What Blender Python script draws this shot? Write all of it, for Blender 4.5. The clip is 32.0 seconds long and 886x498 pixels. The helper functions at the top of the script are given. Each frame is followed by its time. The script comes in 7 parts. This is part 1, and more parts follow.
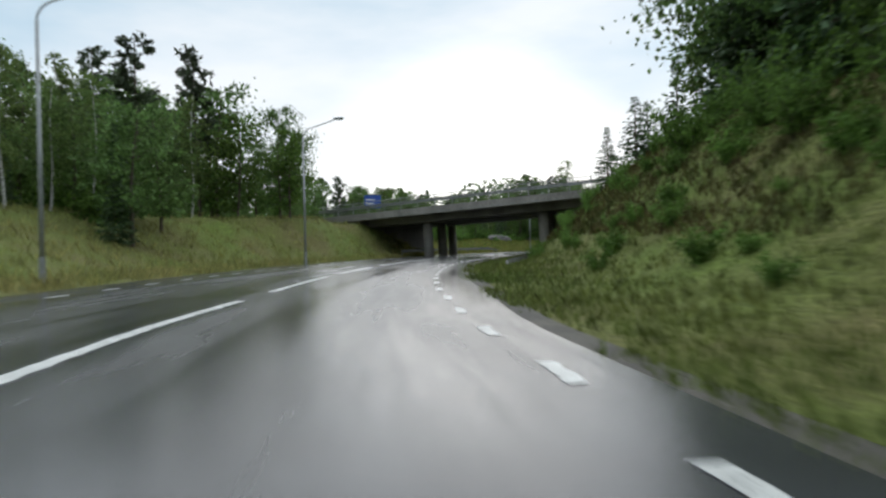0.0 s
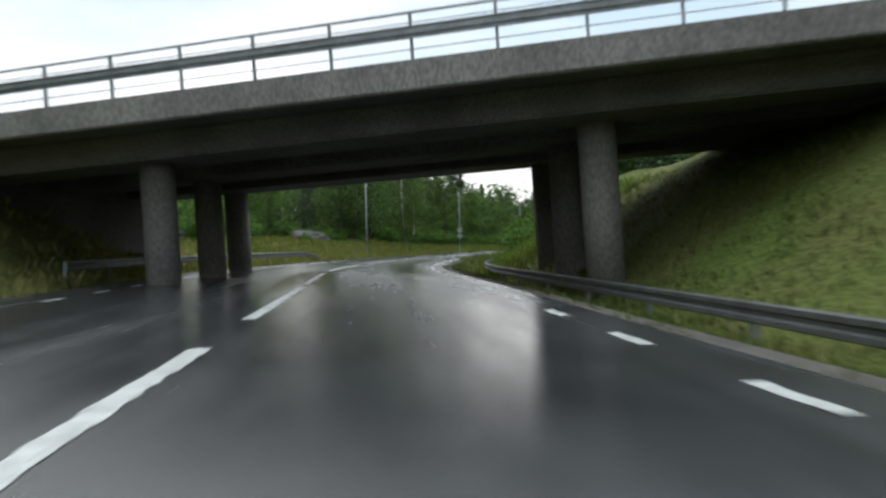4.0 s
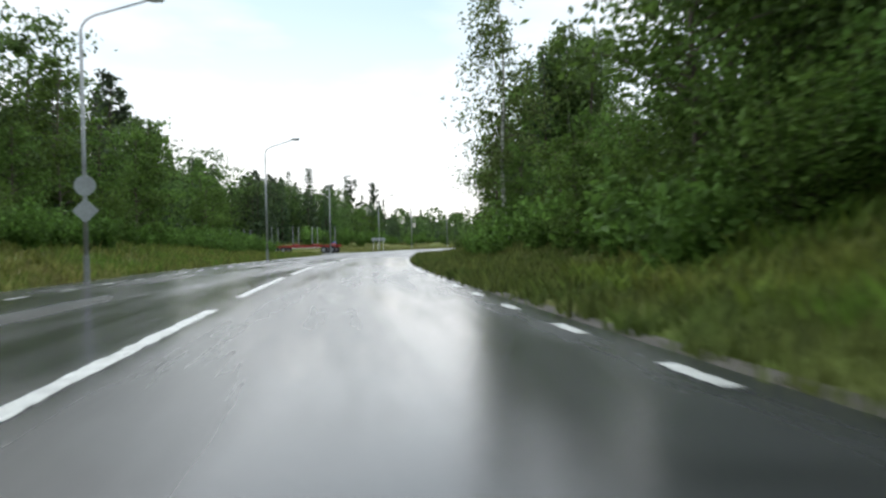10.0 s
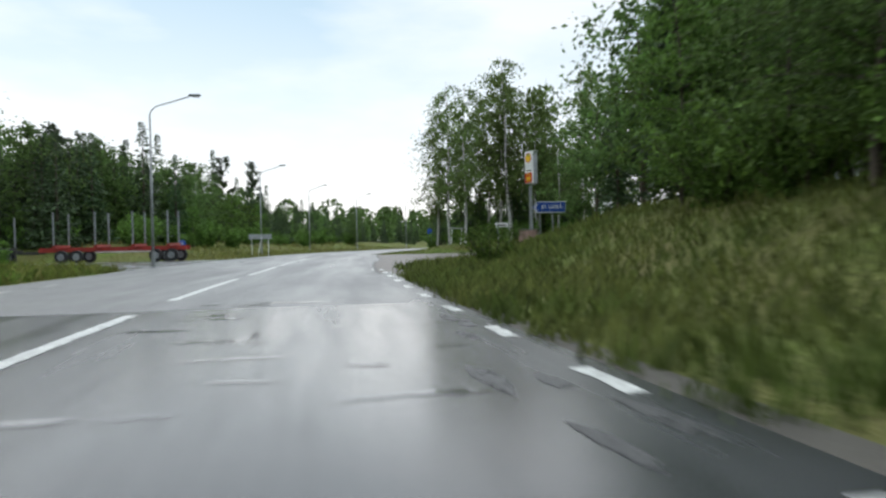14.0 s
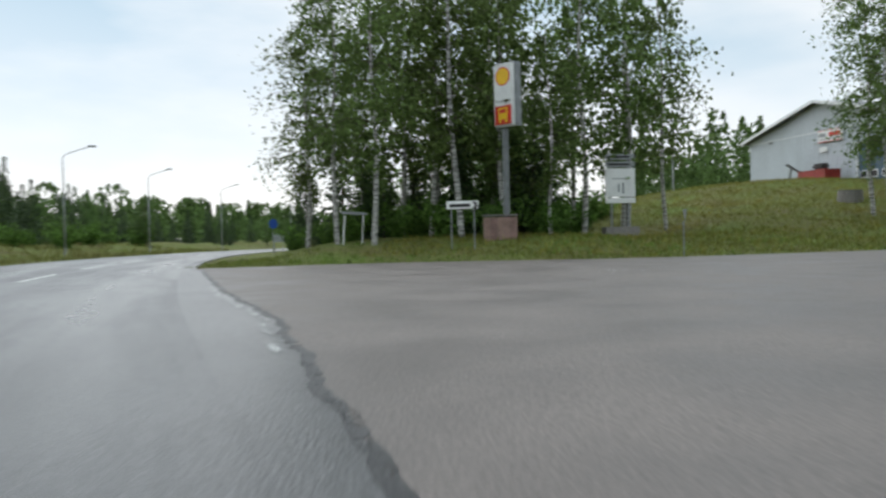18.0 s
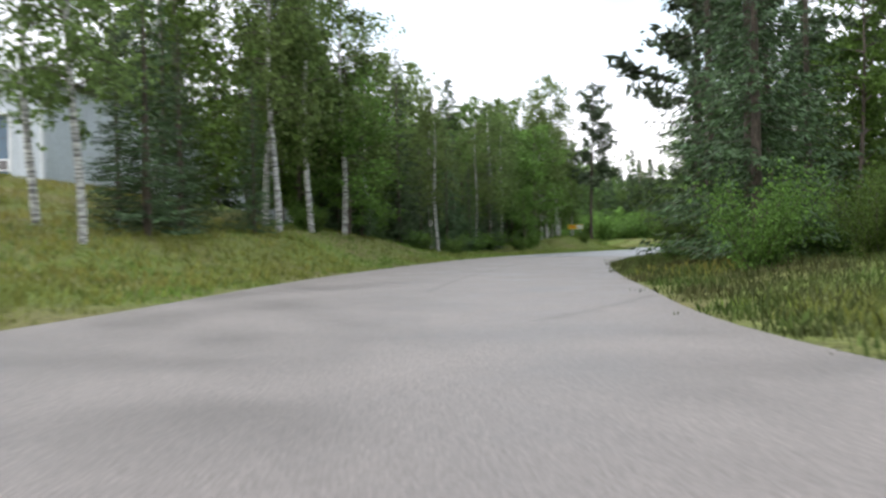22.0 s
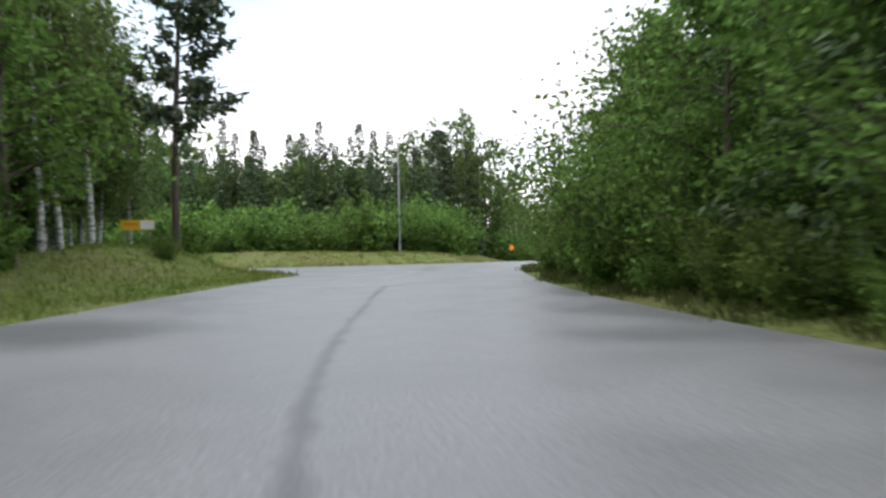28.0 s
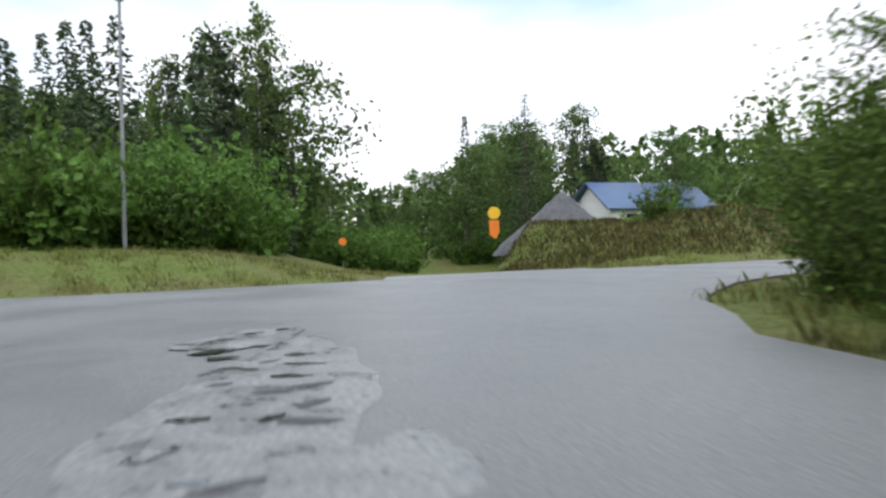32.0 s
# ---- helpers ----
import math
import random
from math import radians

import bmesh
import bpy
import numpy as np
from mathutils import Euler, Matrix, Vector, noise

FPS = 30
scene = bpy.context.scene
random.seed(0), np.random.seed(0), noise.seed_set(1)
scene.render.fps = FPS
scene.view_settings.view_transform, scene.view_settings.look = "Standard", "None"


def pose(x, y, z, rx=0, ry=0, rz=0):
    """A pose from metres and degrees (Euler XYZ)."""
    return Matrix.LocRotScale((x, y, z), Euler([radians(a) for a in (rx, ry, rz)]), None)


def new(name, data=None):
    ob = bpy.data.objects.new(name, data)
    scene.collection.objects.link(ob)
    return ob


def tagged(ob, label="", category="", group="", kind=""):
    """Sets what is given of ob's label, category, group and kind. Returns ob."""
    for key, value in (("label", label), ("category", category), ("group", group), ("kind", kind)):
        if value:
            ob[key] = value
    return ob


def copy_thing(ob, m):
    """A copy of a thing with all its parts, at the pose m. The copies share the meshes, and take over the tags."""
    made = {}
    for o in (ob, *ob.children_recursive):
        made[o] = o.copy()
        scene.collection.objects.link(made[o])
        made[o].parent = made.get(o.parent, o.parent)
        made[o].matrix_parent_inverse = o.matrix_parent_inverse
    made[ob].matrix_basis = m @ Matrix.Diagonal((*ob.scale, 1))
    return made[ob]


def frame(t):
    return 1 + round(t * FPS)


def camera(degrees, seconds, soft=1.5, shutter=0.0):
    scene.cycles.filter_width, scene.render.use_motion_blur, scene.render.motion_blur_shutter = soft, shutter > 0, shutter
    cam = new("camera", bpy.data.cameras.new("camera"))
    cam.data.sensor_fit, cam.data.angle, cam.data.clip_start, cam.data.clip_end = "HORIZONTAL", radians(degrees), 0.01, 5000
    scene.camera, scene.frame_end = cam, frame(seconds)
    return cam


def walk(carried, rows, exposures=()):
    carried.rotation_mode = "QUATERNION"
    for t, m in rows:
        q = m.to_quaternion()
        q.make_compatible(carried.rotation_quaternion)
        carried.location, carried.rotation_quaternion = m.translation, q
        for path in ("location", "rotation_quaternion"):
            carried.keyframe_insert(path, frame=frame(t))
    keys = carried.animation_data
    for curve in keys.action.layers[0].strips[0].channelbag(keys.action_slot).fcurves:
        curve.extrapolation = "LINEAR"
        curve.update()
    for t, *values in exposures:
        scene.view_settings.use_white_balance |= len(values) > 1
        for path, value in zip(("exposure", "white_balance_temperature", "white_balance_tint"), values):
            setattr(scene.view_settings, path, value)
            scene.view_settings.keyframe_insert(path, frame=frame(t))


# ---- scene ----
FOV = 60.9
EYE = 0.966
cam = camera(FOV, 32.0, soft=2.5, shutter=0.45)
# seconds, x, y, pitch, lean, heading
ROWS = [
    (0.0, 0.00, 1.50, -0.16, 1.21, -9.32),
    (0.5, 0.17, 8.45, -0.11, 1.32, -10.58),
    (1.0, 0.60, 15.36, -0.05, 1.39, -12.34),
    (1.5, 1.26, 22.23, 0.01, 1.12, -14.32),
    (2.0, 2.15, 29.04, -0.12, 1.20, -16.26),
    (2.5, 3.30, 35.77, -0.00, 1.14, -18.55),
    (3.0, 4.76, 42.41, -0.17, 1.15, -21.71),
    (3.5, 6.55, 48.91, -0.25, 0.82, -24.44),
    (4.0, 8.58, 55.26, -0.22, 1.19, -26.81),
    (4.5, 10.77, 61.47, -0.24, 1.19, -28.52),
    (5.0, 13.07, 67.56, -0.30, 1.19, -29.91),
    (5.5, 15.49, 73.56, -0.41, 1.16, -31.41),
    (6.0, 18.07, 79.46, -0.46, 1.16, -33.94),
    (6.5, 20.90, 85.24, -0.33, 1.19, -36.20),
    (7.0, 23.98, 90.87, -0.28, 1.13, -38.57),
    (7.5, 27.27, 96.36, -0.37, 1.10, -40.84),
    (8.0, 30.72, 101.69, -0.11, 1.34, -42.90),
    (8.5, 34.33, 106.88, -0.31, 1.12, -45.12),
    (9.0, 38.08, 111.90, -0.31, 1.18, -47.29),
    (9.5, 41.96, 116.80, -0.37, 1.18, -48.92),
    (10.0, 45.92, 121.58, -0.38, 1.24, -49.94),
    (10.5, 49.98, 126.27, -0.37, 1.19, -51.08),
    (11.0, 54.13, 130.85, -0.37, 1.17, -52.28),
    (11.5, 58.38, 135.33, -0.21, 1.15, -53.46),
    (12.0, 62.69, 139.70, -0.21, 0.98, -54.84),
    (12.5, 67.06, 143.93, -0.11, 1.14, -55.87),
    (13.0, 71.43, 148.02, -0.18, 1.22, -57.00),
    (13.5, 75.77, 151.98, -0.28, 1.20, -57.99),
    (14.0, 80.03, 155.83, -0.47, 1.27, -58.78),
    (14.5, 84.21, 159.54, -0.70, 1.36, -59.13),
    (15.0, 88.27, 163.10, -0.60, 1.19, -59.14),
    (15.5, 92.20, 166.47, -0.72, 1.19, -59.26),
    (16.0, 95.98, 169.64, -0.94, 1.19, -59.63),
    (16.5, 99.62, 172.55, -1.24, 1.56, -60.55),
    (17.0, 103.13, 175.13, -0.92, 1.23, -62.14),
    (17.5, 106.58, 177.29, -0.74, 1.18, -67.30),
    (18.0, 110.02, 178.99, -0.77, 1.31, -73.53),
    (18.5, 113.45, 180.26, -0.68, 1.26, -79.12),
    (19.0, 116.90, 181.12, -0.43, 1.23, -85.34),
    (19.5, 120.39, 181.48, 0.09, 1.21, -93.59),
    (20.0, 123.86, 181.31, 0.29, 1.10, -103.41),
    (20.5, 127.24, 180.62, 0.17, 1.16, -112.26),
    (21.0, 130.47, 179.46, -0.08, 0.97, -121.50),
    (21.5, 133.50, 177.87, -0.08, 1.30, -130.28),
    (22.0, 136.34, 175.92, -0.41, 1.12, -138.12),
    (22.5, 139.01, 173.66, -0.43, 1.19, -143.76),
    (23.0, 141.53, 171.15, -0.55, 1.20, -148.45),
    (23.5, 143.93, 168.42, -0.50, 1.19, -152.46),
    (24.0, 146.22, 165.48, -0.59, 1.15, -155.81),
    (24.5, 148.43, 162.35, -0.55, 1.19, -158.17),
    (25.0, 150.59, 159.04, -0.60, 1.17, -160.01),
    (25.5, 152.71, 155.56, -0.50, 1.19, -161.62),
    (26.0, 154.80, 151.90, -0.46, 1.19, -162.93),
    (26.5, 156.86, 148.04, -0.39, 1.19, -164.31),
    (27.0, 158.84, 143.98, -0.27, 1.19, -166.14),
    (27.5, 160.69, 139.69, -0.01, 1.27, -168.62),
    (28.0, 162.33, 135.20, 0.04, 1.29, -170.85),
    (28.5, 163.73, 130.58, 0.10, 1.18, -173.93),
    (29.0, 164.92, 125.94, 0.15, 1.21, -176.86),
    (29.5, 165.90, 121.36, 0.22, 1.22, -179.33),
    (30.0, 166.68, 116.89, 0.13, 1.21, -181.63),
    (30.5, 167.31, 112.60, 0.06, 1.12, -183.66),
    (31.0, 167.82, 108.48, -0.16, 1.07, -185.51),
    (31.5, 168.22, 104.56, -0.45, 1.11, -186.82),
    (32.0, 168.53, 100.84, -0.67, 1.06, -187.96),
]
# seconds, stops: the filming camera brightens its picture under the trees
EXPOSURES = [(0, 0.3, 6650, 14), (2, 0.24, 6650, 14), (3, 0.38, 6650, 14), (6, 0.68, 6700, 13), (7, 0.84, 6700, 13), (8, 0.9, 6700, 13), (10, 0.68, 6700, 14), (12, 0.46, 6650, 14), (14, 0.46, 6650, 14), (16.5, 0.38, 6650, 14),
             (18, 0.33, 6650, 14), (19, 0.7, 6700, 16), (20, 0.92, 6750, 18), (21, 1.1, 6800, 20), (22, 1.26, 6800, 20), (25, 1.34, 6800, 20), (28, 1.07, 6850, 22), (30, 0.86, 6850, 22), (32, 0.78, 6720, 20)]
walk(cam, [(t, pose(x, y, EYE, 90 + p, r, h)) for t, x, y, p, r, h in ROWS], EXPOSURES)

# ---- light ----
world = bpy.data.worlds.new("overcast_sky")
scene.world = world
world.use_nodes = True
wn, wl = world.node_tree.nodes, world.node_tree.links
wn.clear()
w_out = wn.new("ShaderNodeOutputWorld")
w_sky = wn.new("ShaderNodeTexSky")
w_sky.sky_type, w_sky.sun_disc = "NISHITA", False
w_sky.sun_elevation, w_sky.sun_rotation = radians(40), radians(28)
w_bg1 = wn.new("ShaderNodeBackground")
w_bg1.inputs["Strength"].default_value = 0.10
wl.new(w_sky.outputs[0], w_bg1.inputs["Color"])
w_co = wn.new("ShaderNodeTexCoord")
w_map = wn.new("ShaderNodeMapping")
w_map.inputs["Scale"].default_value = (1.0, 1.0, 3.2)
wl.new(w_co.outputs["Generated"], w_map.inputs["Vector"])
w_no = wn.new("ShaderNodeTexNoise")
w_no.inputs["Scale"].default_value, w_no.inputs["Detail"].default_value, w_no.inputs["Roughness"].default_value = 2.1, 7.0, 0.52
wl.new(w_map.outputs[0], w_no.inputs["Vector"])
w_ramp = wn.new("ShaderNodeValToRGB")
w_ramp.color_ramp.elements[0].position, w_ramp.color_ramp.elements[0].color = 0.36, (0.5, 0.72, 0.85, 1)
w_ramp.color_ramp.elements[1].position, w_ramp.color_ramp.elements[1].color = 0.60, (0.9, 1.0, 1.03, 1)
wl.new(w_no.outputs["Fac"], w_ramp.inputs["Fac"])
w_sep = wn.new("ShaderNodeSeparateXYZ")
wl.new(w_co.outputs["Generated"], w_sep.inputs[0])
w_hz = wn.new("ShaderNodeMapRange")
w_hz.inputs["From Min"].default_value, w_hz.inputs["From Max"].default_value = 0.02, 0.30
w_hz.inputs["To Min"].default_value, w_hz.inputs["To Max"].default_value = 0.85, 0.0
wl.new(w_sep.outputs["Z"], w_hz.inputs["Value"])
w_mix = wn.new("ShaderNodeMix")
w_mix.data_type = "RGBA"
wl.new(w_hz.outputs[0], w_mix.inputs[0])
wl.new(w_ramp.outputs[0], w_mix.inputs[6])
w_mix.inputs[7].default_value = (1.16, 1.2, 1.2, 1)
# an overcast sky is brightest overhead
w_top = wn.new("ShaderNodeMapRange")
w_top.inputs["From Min"].default_value, w_top.inputs["From Max"].default_value = 0.38, 0.9
w_top.inputs["To Min"].default_value, w_top.inputs["To Max"].default_value = 0.8, 1.75
wl.new(w_sep.outputs["Z"], w_top.inputs["Value"])
# the sun's soft glow behind thin cloud
w_dot = wn.new("ShaderNodeVectorMath")
w_dot.operation = "DOT_PRODUCT"
w_dot.inputs[1].default_value = (0.2, 0.978, 0.06)
wl.new(w_co.outputs["Generated"], w_dot.inputs[0])
w_glow = wn.new("ShaderNodeMapRange")
w_glow.interpolation_type = "SMOOTHSTEP"
w_glow.inputs["From Min"].default_value, w_glow.inputs["From Max"].default_value = 0.972, 1.0
w_glow.inputs["To Min"].default_value, w_glow.inputs["To Max"].default_value = 0.0, 0.45
wl.new(w_dot.outputs["Value"], w_glow.inputs["Value"])
w_lit = wn.new("ShaderNodeMix")
w_lit.data_type = "RGBA"
wl.new(w_glow.outputs[0], w_lit.inputs[0])
wl.new(w_mix.outputs[2], w_lit.inputs[6])
w_lit.inputs[7].default_value = (2.1, 2.1, 2.0, 1)
w_bg2 = wn.new("ShaderNodeBackground")
wl.new(w_top.outputs[0], w_bg2.inputs["Strength"])
wl.new(w_lit.outputs[2], w_bg2.inputs["Color"])
w_add = wn.new("ShaderNodeMixShader")
w_add.inputs[0].default_value = 0.85
wl.new(w_bg1.outputs[0], w_add.inputs[1])
wl.new(w_bg2.outputs[0], w_add.inputs[2])
wl.new(w_add.outputs[0], w_out.inputs[0])

sun_data = bpy.data.lights.new("sun", "SUN")
sun_data.energy, sun_data.angle, sun_data.color = 0.75, radians(100), (1.0, 0.98, 0.93)
sun = new("sun", sun_data)
sun.matrix_world = pose(0, 0, 60, 50, 0, 152)

# ---- materials ----
def material(name, colour, rough=0.6, metal=0.0, vary=0.25, scale=3.0, fine=40.0, bump=0.15, colour2=None, rough2=None,
             island=0.0, each=0.0, translucent=0.0, spec=0.5, stretch=(1, 1, 1), bump_distance=0.02):
    """A surface with two scales of variation in colour, gloss and relief."""
    m = bpy.data.materials.new(name)
    m.use_nodes = True
    n, l = m.node_tree.nodes, m.node_tree.links
    b = n["Principled BSDF"]
    co = n.new("ShaderNodeTexCoord")
    mp = n.new("ShaderNodeMapping")
    mp.inputs["Scale"].default_value = stretch
    l.new(co.outputs["Object"], mp.inputs["Vector"])
    big, small = n.new("ShaderNodeTexNoise"), n.new("ShaderNodeTexNoise")
    for node, s, d in ((big, scale, 5.0), (small, fine, 4.0)):
        node.inputs["Scale"].default_value, node.inputs["Detail"].default_value = s, d
        l.new(mp.outputs[0], node.inputs["Vector"])
    c2 = colour2 or tuple(c * (1 - vary) for c in colour)
    ramp = n.new("ShaderNodeValToRGB")
    ramp.color_ramp.elements[0].position, ramp.color_ramp.elements[1].position = 0.36, 0.64
    ramp.color_ramp.elements[0].color, ramp.color_ramp.elements[1].color = (*c2, 1), (*colour, 1)
    l.new(big.outputs["Fac"], ramp.inputs["Fac"])
    val = n.new("ShaderNodeMapRange")
    val.inputs["From Min"].default_value, val.inputs["From Max"].default_value = 0.36, 0.64
    val.inputs["To Min"].default_value, val.inputs["To Max"].default_value = 1 - vary * 0.8, 1 + vary * 0.8
    l.new(small.outputs["Fac"], val.inputs["Value"])
    hsv = n.new("ShaderNodeHueSaturation")
    l.new(ramp.outputs[0], hsv.inputs["Color"])
    last = val.outputs[0]
    if island or each:
        rnd = None
        if each:
            oi = n.new("ShaderNodeObjectInfo")
            rnd = oi.outputs["Random"]
            mr = n.new("ShaderNodeMapRange")
            mr.inputs["To Min"].default_value, mr.inputs["To Max"].default_value = 1 - each, 1 + each
            l.new(rnd, mr.inputs["Value"])
            mu = n.new("ShaderNodeMath")
            mu.operation = "MULTIPLY"
            l.new(last, mu.inputs[0]), l.new(mr.outputs[0], mu.inputs[1])
            last = mu.outputs[0]
            mh = n.new("ShaderNodeMapRange")
            mh.inputs["To Min"].default_value, mh.inputs["To Max"].default_value = 0.5 - each * 0.06, 0.5 + each * 0.06
            l.new(rnd, mh.inputs["Value"])
            l.new(mh.outputs[0], hsv.inputs["Hue"])
        if island:
            ge = n.new("ShaderNodeNewGeometry")
            mr = n.new("ShaderNodeMapRange")
            mr.inputs["To Min"].default_value, mr.inputs["To Max"].default_value = 1 - island, 1 + island
            l.new(ge.outputs["Random Per Island"], mr.inputs["Value"])
            mu = n.new("ShaderNodeMath")
            mu.operation = "MULTIPLY"
            l.new(last, mu.inputs[0]), l.new(mr.outputs[0], mu.inputs[1])
            last = mu.outputs[0]
    l.new(last, hsv.inputs["Value"])
    l.new(hsv.outputs[0], b.inputs["Base Color"])
    b.inputs["Metallic"].default_value = metal
    b.inputs["Specular IOR Level"].default_value = spec
    if rough2 is None:
        b.inputs["Roughness"].default_value = rough
    else:
        rr = n.new("ShaderNodeMapRange")
        rr.inputs["From Min"].default_value, rr.inputs["From Max"].default_value = 0.38, 0.62
        rr.inputs["To Min"].default_value, rr.inputs["To Max"].default_value = rough, rough2
        l.new(big.outputs["Fac"], rr.inputs["Value"])
        l.new(rr.outputs[0], b.inputs["Roughness"])
    if bump:
        bp = n.new("ShaderNodeBump")
        bp.inputs["Strength"].default_value, bp.inputs["Distance"].default_value = bump, bump_distance
        l.new(small.outputs["Fac"], bp.inputs["Height"])
        l.new(bp.outputs[0], b.inputs["Normal"])
    if translucent:
        tr = n.new("ShaderNodeBsdfTranslucent")
        l.new(hsv.outputs[0], tr.inputs["Color"])
        mx = n.new("ShaderNodeMixShader")
        mx.inputs[0].default_value = translucent
        l.new(b.outputs[0], mx.inputs[1]), l.new(tr.outputs[0], mx.inputs[2])
        l.new(mx.outputs[0], n["Material Output"].inputs["Surface"])
    return m


ASPHALT = material("wet_asphalt", (0.066, 0.07, 0.075), 0.16, vary=0.3, scale=0.45, fine=55, bump=0.35, rough2=0.42, bump_distance=0.006)
ASPHALT_SIDE = material("damp_brown_asphalt", (0.17, 0.146, 0.132), 0.5, vary=0.26, scale=0.55, fine=38, bump=0.25, rough2=0.68, bump_distance=0.005, spec=0.28)
ASPHALT_END = material("wet_grey_asphalt", (0.15, 0.146, 0.143), 0.38, vary=0.3, scale=0.4, fine=30, bump=0.35, rough2=0.55, bump_distance=0.007)
SEAM = material("darker_asphalt_seam", (0.15, 0.128, 0.116), 0.52, vary=0.45, scale=1.2, fine=25, bump=0.5, rough2=0.75, bump_distance=0.008, spec=0.24)
SEAM_END = material("darker_grey_seam", (0.112, 0.107, 0.104), 0.42, vary=0.45, scale=0.9, fine=20, bump=0.7, rough2=0.6, bump_distance=0.01)


def road_gloss(m, across, along, lo, hi):
    """Wet wheel tracks: long soft glossy and dull bands that follow the road, over a scatter of damp patches."""
    n, l = m.node_tree.nodes, m.node_tree.links
    b = n["Principled BSDF"]
    uv = n.new("ShaderNodeTexCoord")
    mp = n.new("ShaderNodeMapping")
    mp.inputs["Scale"].default_value = (across, along, 1.0)
    l.new(uv.outputs["UV"], mp.inputs["Vector"])
    no = n.new("ShaderNodeTexNoise")
    no.inputs["Scale"].default_value, no.inputs["Detail"].default_value, no.inputs["Roughness"].default_value = 1.0, 7.0, 0.62
    l.new(mp.outputs[0], no.inputs["Vector"])
    rr = n.new("ShaderNodeMapRange")
    rr.interpolation_type = "SMOOTHSTEP"
    rr.inputs["From Min"].default_value, rr.inputs["From Max"].default_value = 0.3, 0.7
    rr.inputs["To Min"].default_value, rr.inputs["To Max"].default_value = lo, hi
    l.new(no.outputs["Fac"], rr.inputs["Value"])
    l.new(rr.outputs[0], b.inputs["Roughness"])
    return m


def grainy(m, size, low, high, depth):
    """Stones of the asphalt's aggregate: pale and dark grains with a little relief."""
    n, l = m.node_tree.nodes, m.node_tree.links
    b = n["Principled BSDF"]
    base = b.inputs["Base Color"].links[0].from_socket
    co, vo = n.new("ShaderNodeTexCoord"), n.new("ShaderNodeTexVoronoi")
    vo.inputs["Scale"].default_value = 1.0 / size
    l.new(co.outputs["Object"], vo.inputs["Vector"])
    sp = n.new("ShaderNodeSeparateColor")
    l.new(vo.outputs["Color"], sp.inputs[0])
    mr = n.new("ShaderNodeMapRange")
    mr.inputs["To Min"].default_value, mr.inputs["To Max"].default_value = low, high
    l.new(sp.outputs[0], mr.inputs["Value"])
    hv = n.new("ShaderNodeHueSaturation")
    l.new(base, hv.inputs["Color"]), l.new(mr.outputs[0], hv.inputs["Value"])
    l.new(hv.outputs[0], b.inputs["Base Color"])
    bp = n.new("ShaderNodeBump")
    bp.inputs["Strength"].default_value, bp.inputs["Distance"].default_value = depth, size * 0.3
    bp.invert = True
    l.new(vo.outputs["Distance"], bp.inputs["Height"])
    if b.inputs["Normal"].links:
        l.new(b.inputs["Normal"].links[0].from_socket, bp.inputs["Normal"])
    l.new(bp.outputs[0], b.inputs["Normal"])
    return m


def faded(m, reach, most):
    """Ragged, fading edges for a stain or seam: UV x runs from 0 to 1 across it."""
    n, l = m.node_tree.nodes, m.node_tree.links
    out = n["Material Output"]
    face = out.inputs["Surface"].links[0].from_socket
    uv, sep = n.new("ShaderNodeTexCoord"), n.new("ShaderNodeSeparateXYZ")
    l.new(uv.outputs["UV"], sep.inputs[0])
    pp = n.new("ShaderNodeMath")
    pp.operation = "PINGPONG"
    pp.inputs[1].default_value = 0.5
    l.new(sep.outputs["X"], pp.inputs[0])
    no = n.new("ShaderNodeTexNoise")
    no.inputs["Scale"].default_value, no.inputs["Detail"].default_value = reach, 5.0
    l.new(uv.outputs["Object"], no.inputs["Vector"])
    ad = n.new("ShaderNodeMath")
    ad.operation = "ADD"
    l.new(pp.outputs[0], ad.inputs[0]), l.new(no.outputs["Fac"], ad.inputs[1])
    mr = n.new("ShaderNodeMapRange")
    mr.interpolation_type = "SMOOTHSTEP"
    mr.inputs["From Min"].default_value, mr.inputs["From Max"].default_value = 0.45, 1.1
    mr.inputs["To Max"].default_value = most
    l.new(ad.outputs[0], mr.inputs["Value"])
    tr, mx = n.new("ShaderNodeBsdfTransparent"), n.new("ShaderNodeMixShader")
    l.new(mr.outputs[0], mx.inputs[0]), l.new(tr.outputs[0], mx.inputs[1]), l.new(face, mx.inputs[2])
    l.new(mx.outputs[0], out.inputs["Surface"])
    return m


ASPHALT_MAIN = road_gloss(material("wet_streaked_asphalt", (0.043, 0.045, 0.047), 0.2, vary=0.35, scale=0.8, fine=60, bump=0.28, bump_distance=0.005, spec=0.38), 0.5, 0.04, 0.1, 0.33)
ASPHALT_COARSE = grainy(road_gloss(material("coarse_damp_asphalt", (0.075, 0.074, 0.074), 0.3, vary=0.3, scale=0.6, fine=40, bump=0.3, bump_distance=0.005, spec=0.42), 0.5, 0.05, 0.26, 0.44), 0.022, 0.55, 1.5, 0.6)
faded(SEAM, 2.2, 0.13)
faded(SEAM_END, 2.2, 0.28)
for grain_mat in (ASPHALT_SIDE, ASPHALT_END):
    grainy(grain_mat, 0.018, 0.84, 1.16, 0.15)
PATCH = material("worn_pale_asphalt", (0.2, 0.198, 0.192), 0.25, vary=0.4, scale=2.5, fine=22, bump=0.5, rough2=0.5, bump_distance=0.008)
TAR = material("dark_tar_seam", (0.034, 0.033, 0.033), 0.5, vary=0.3, scale=3, fine=30, bump=0.4)
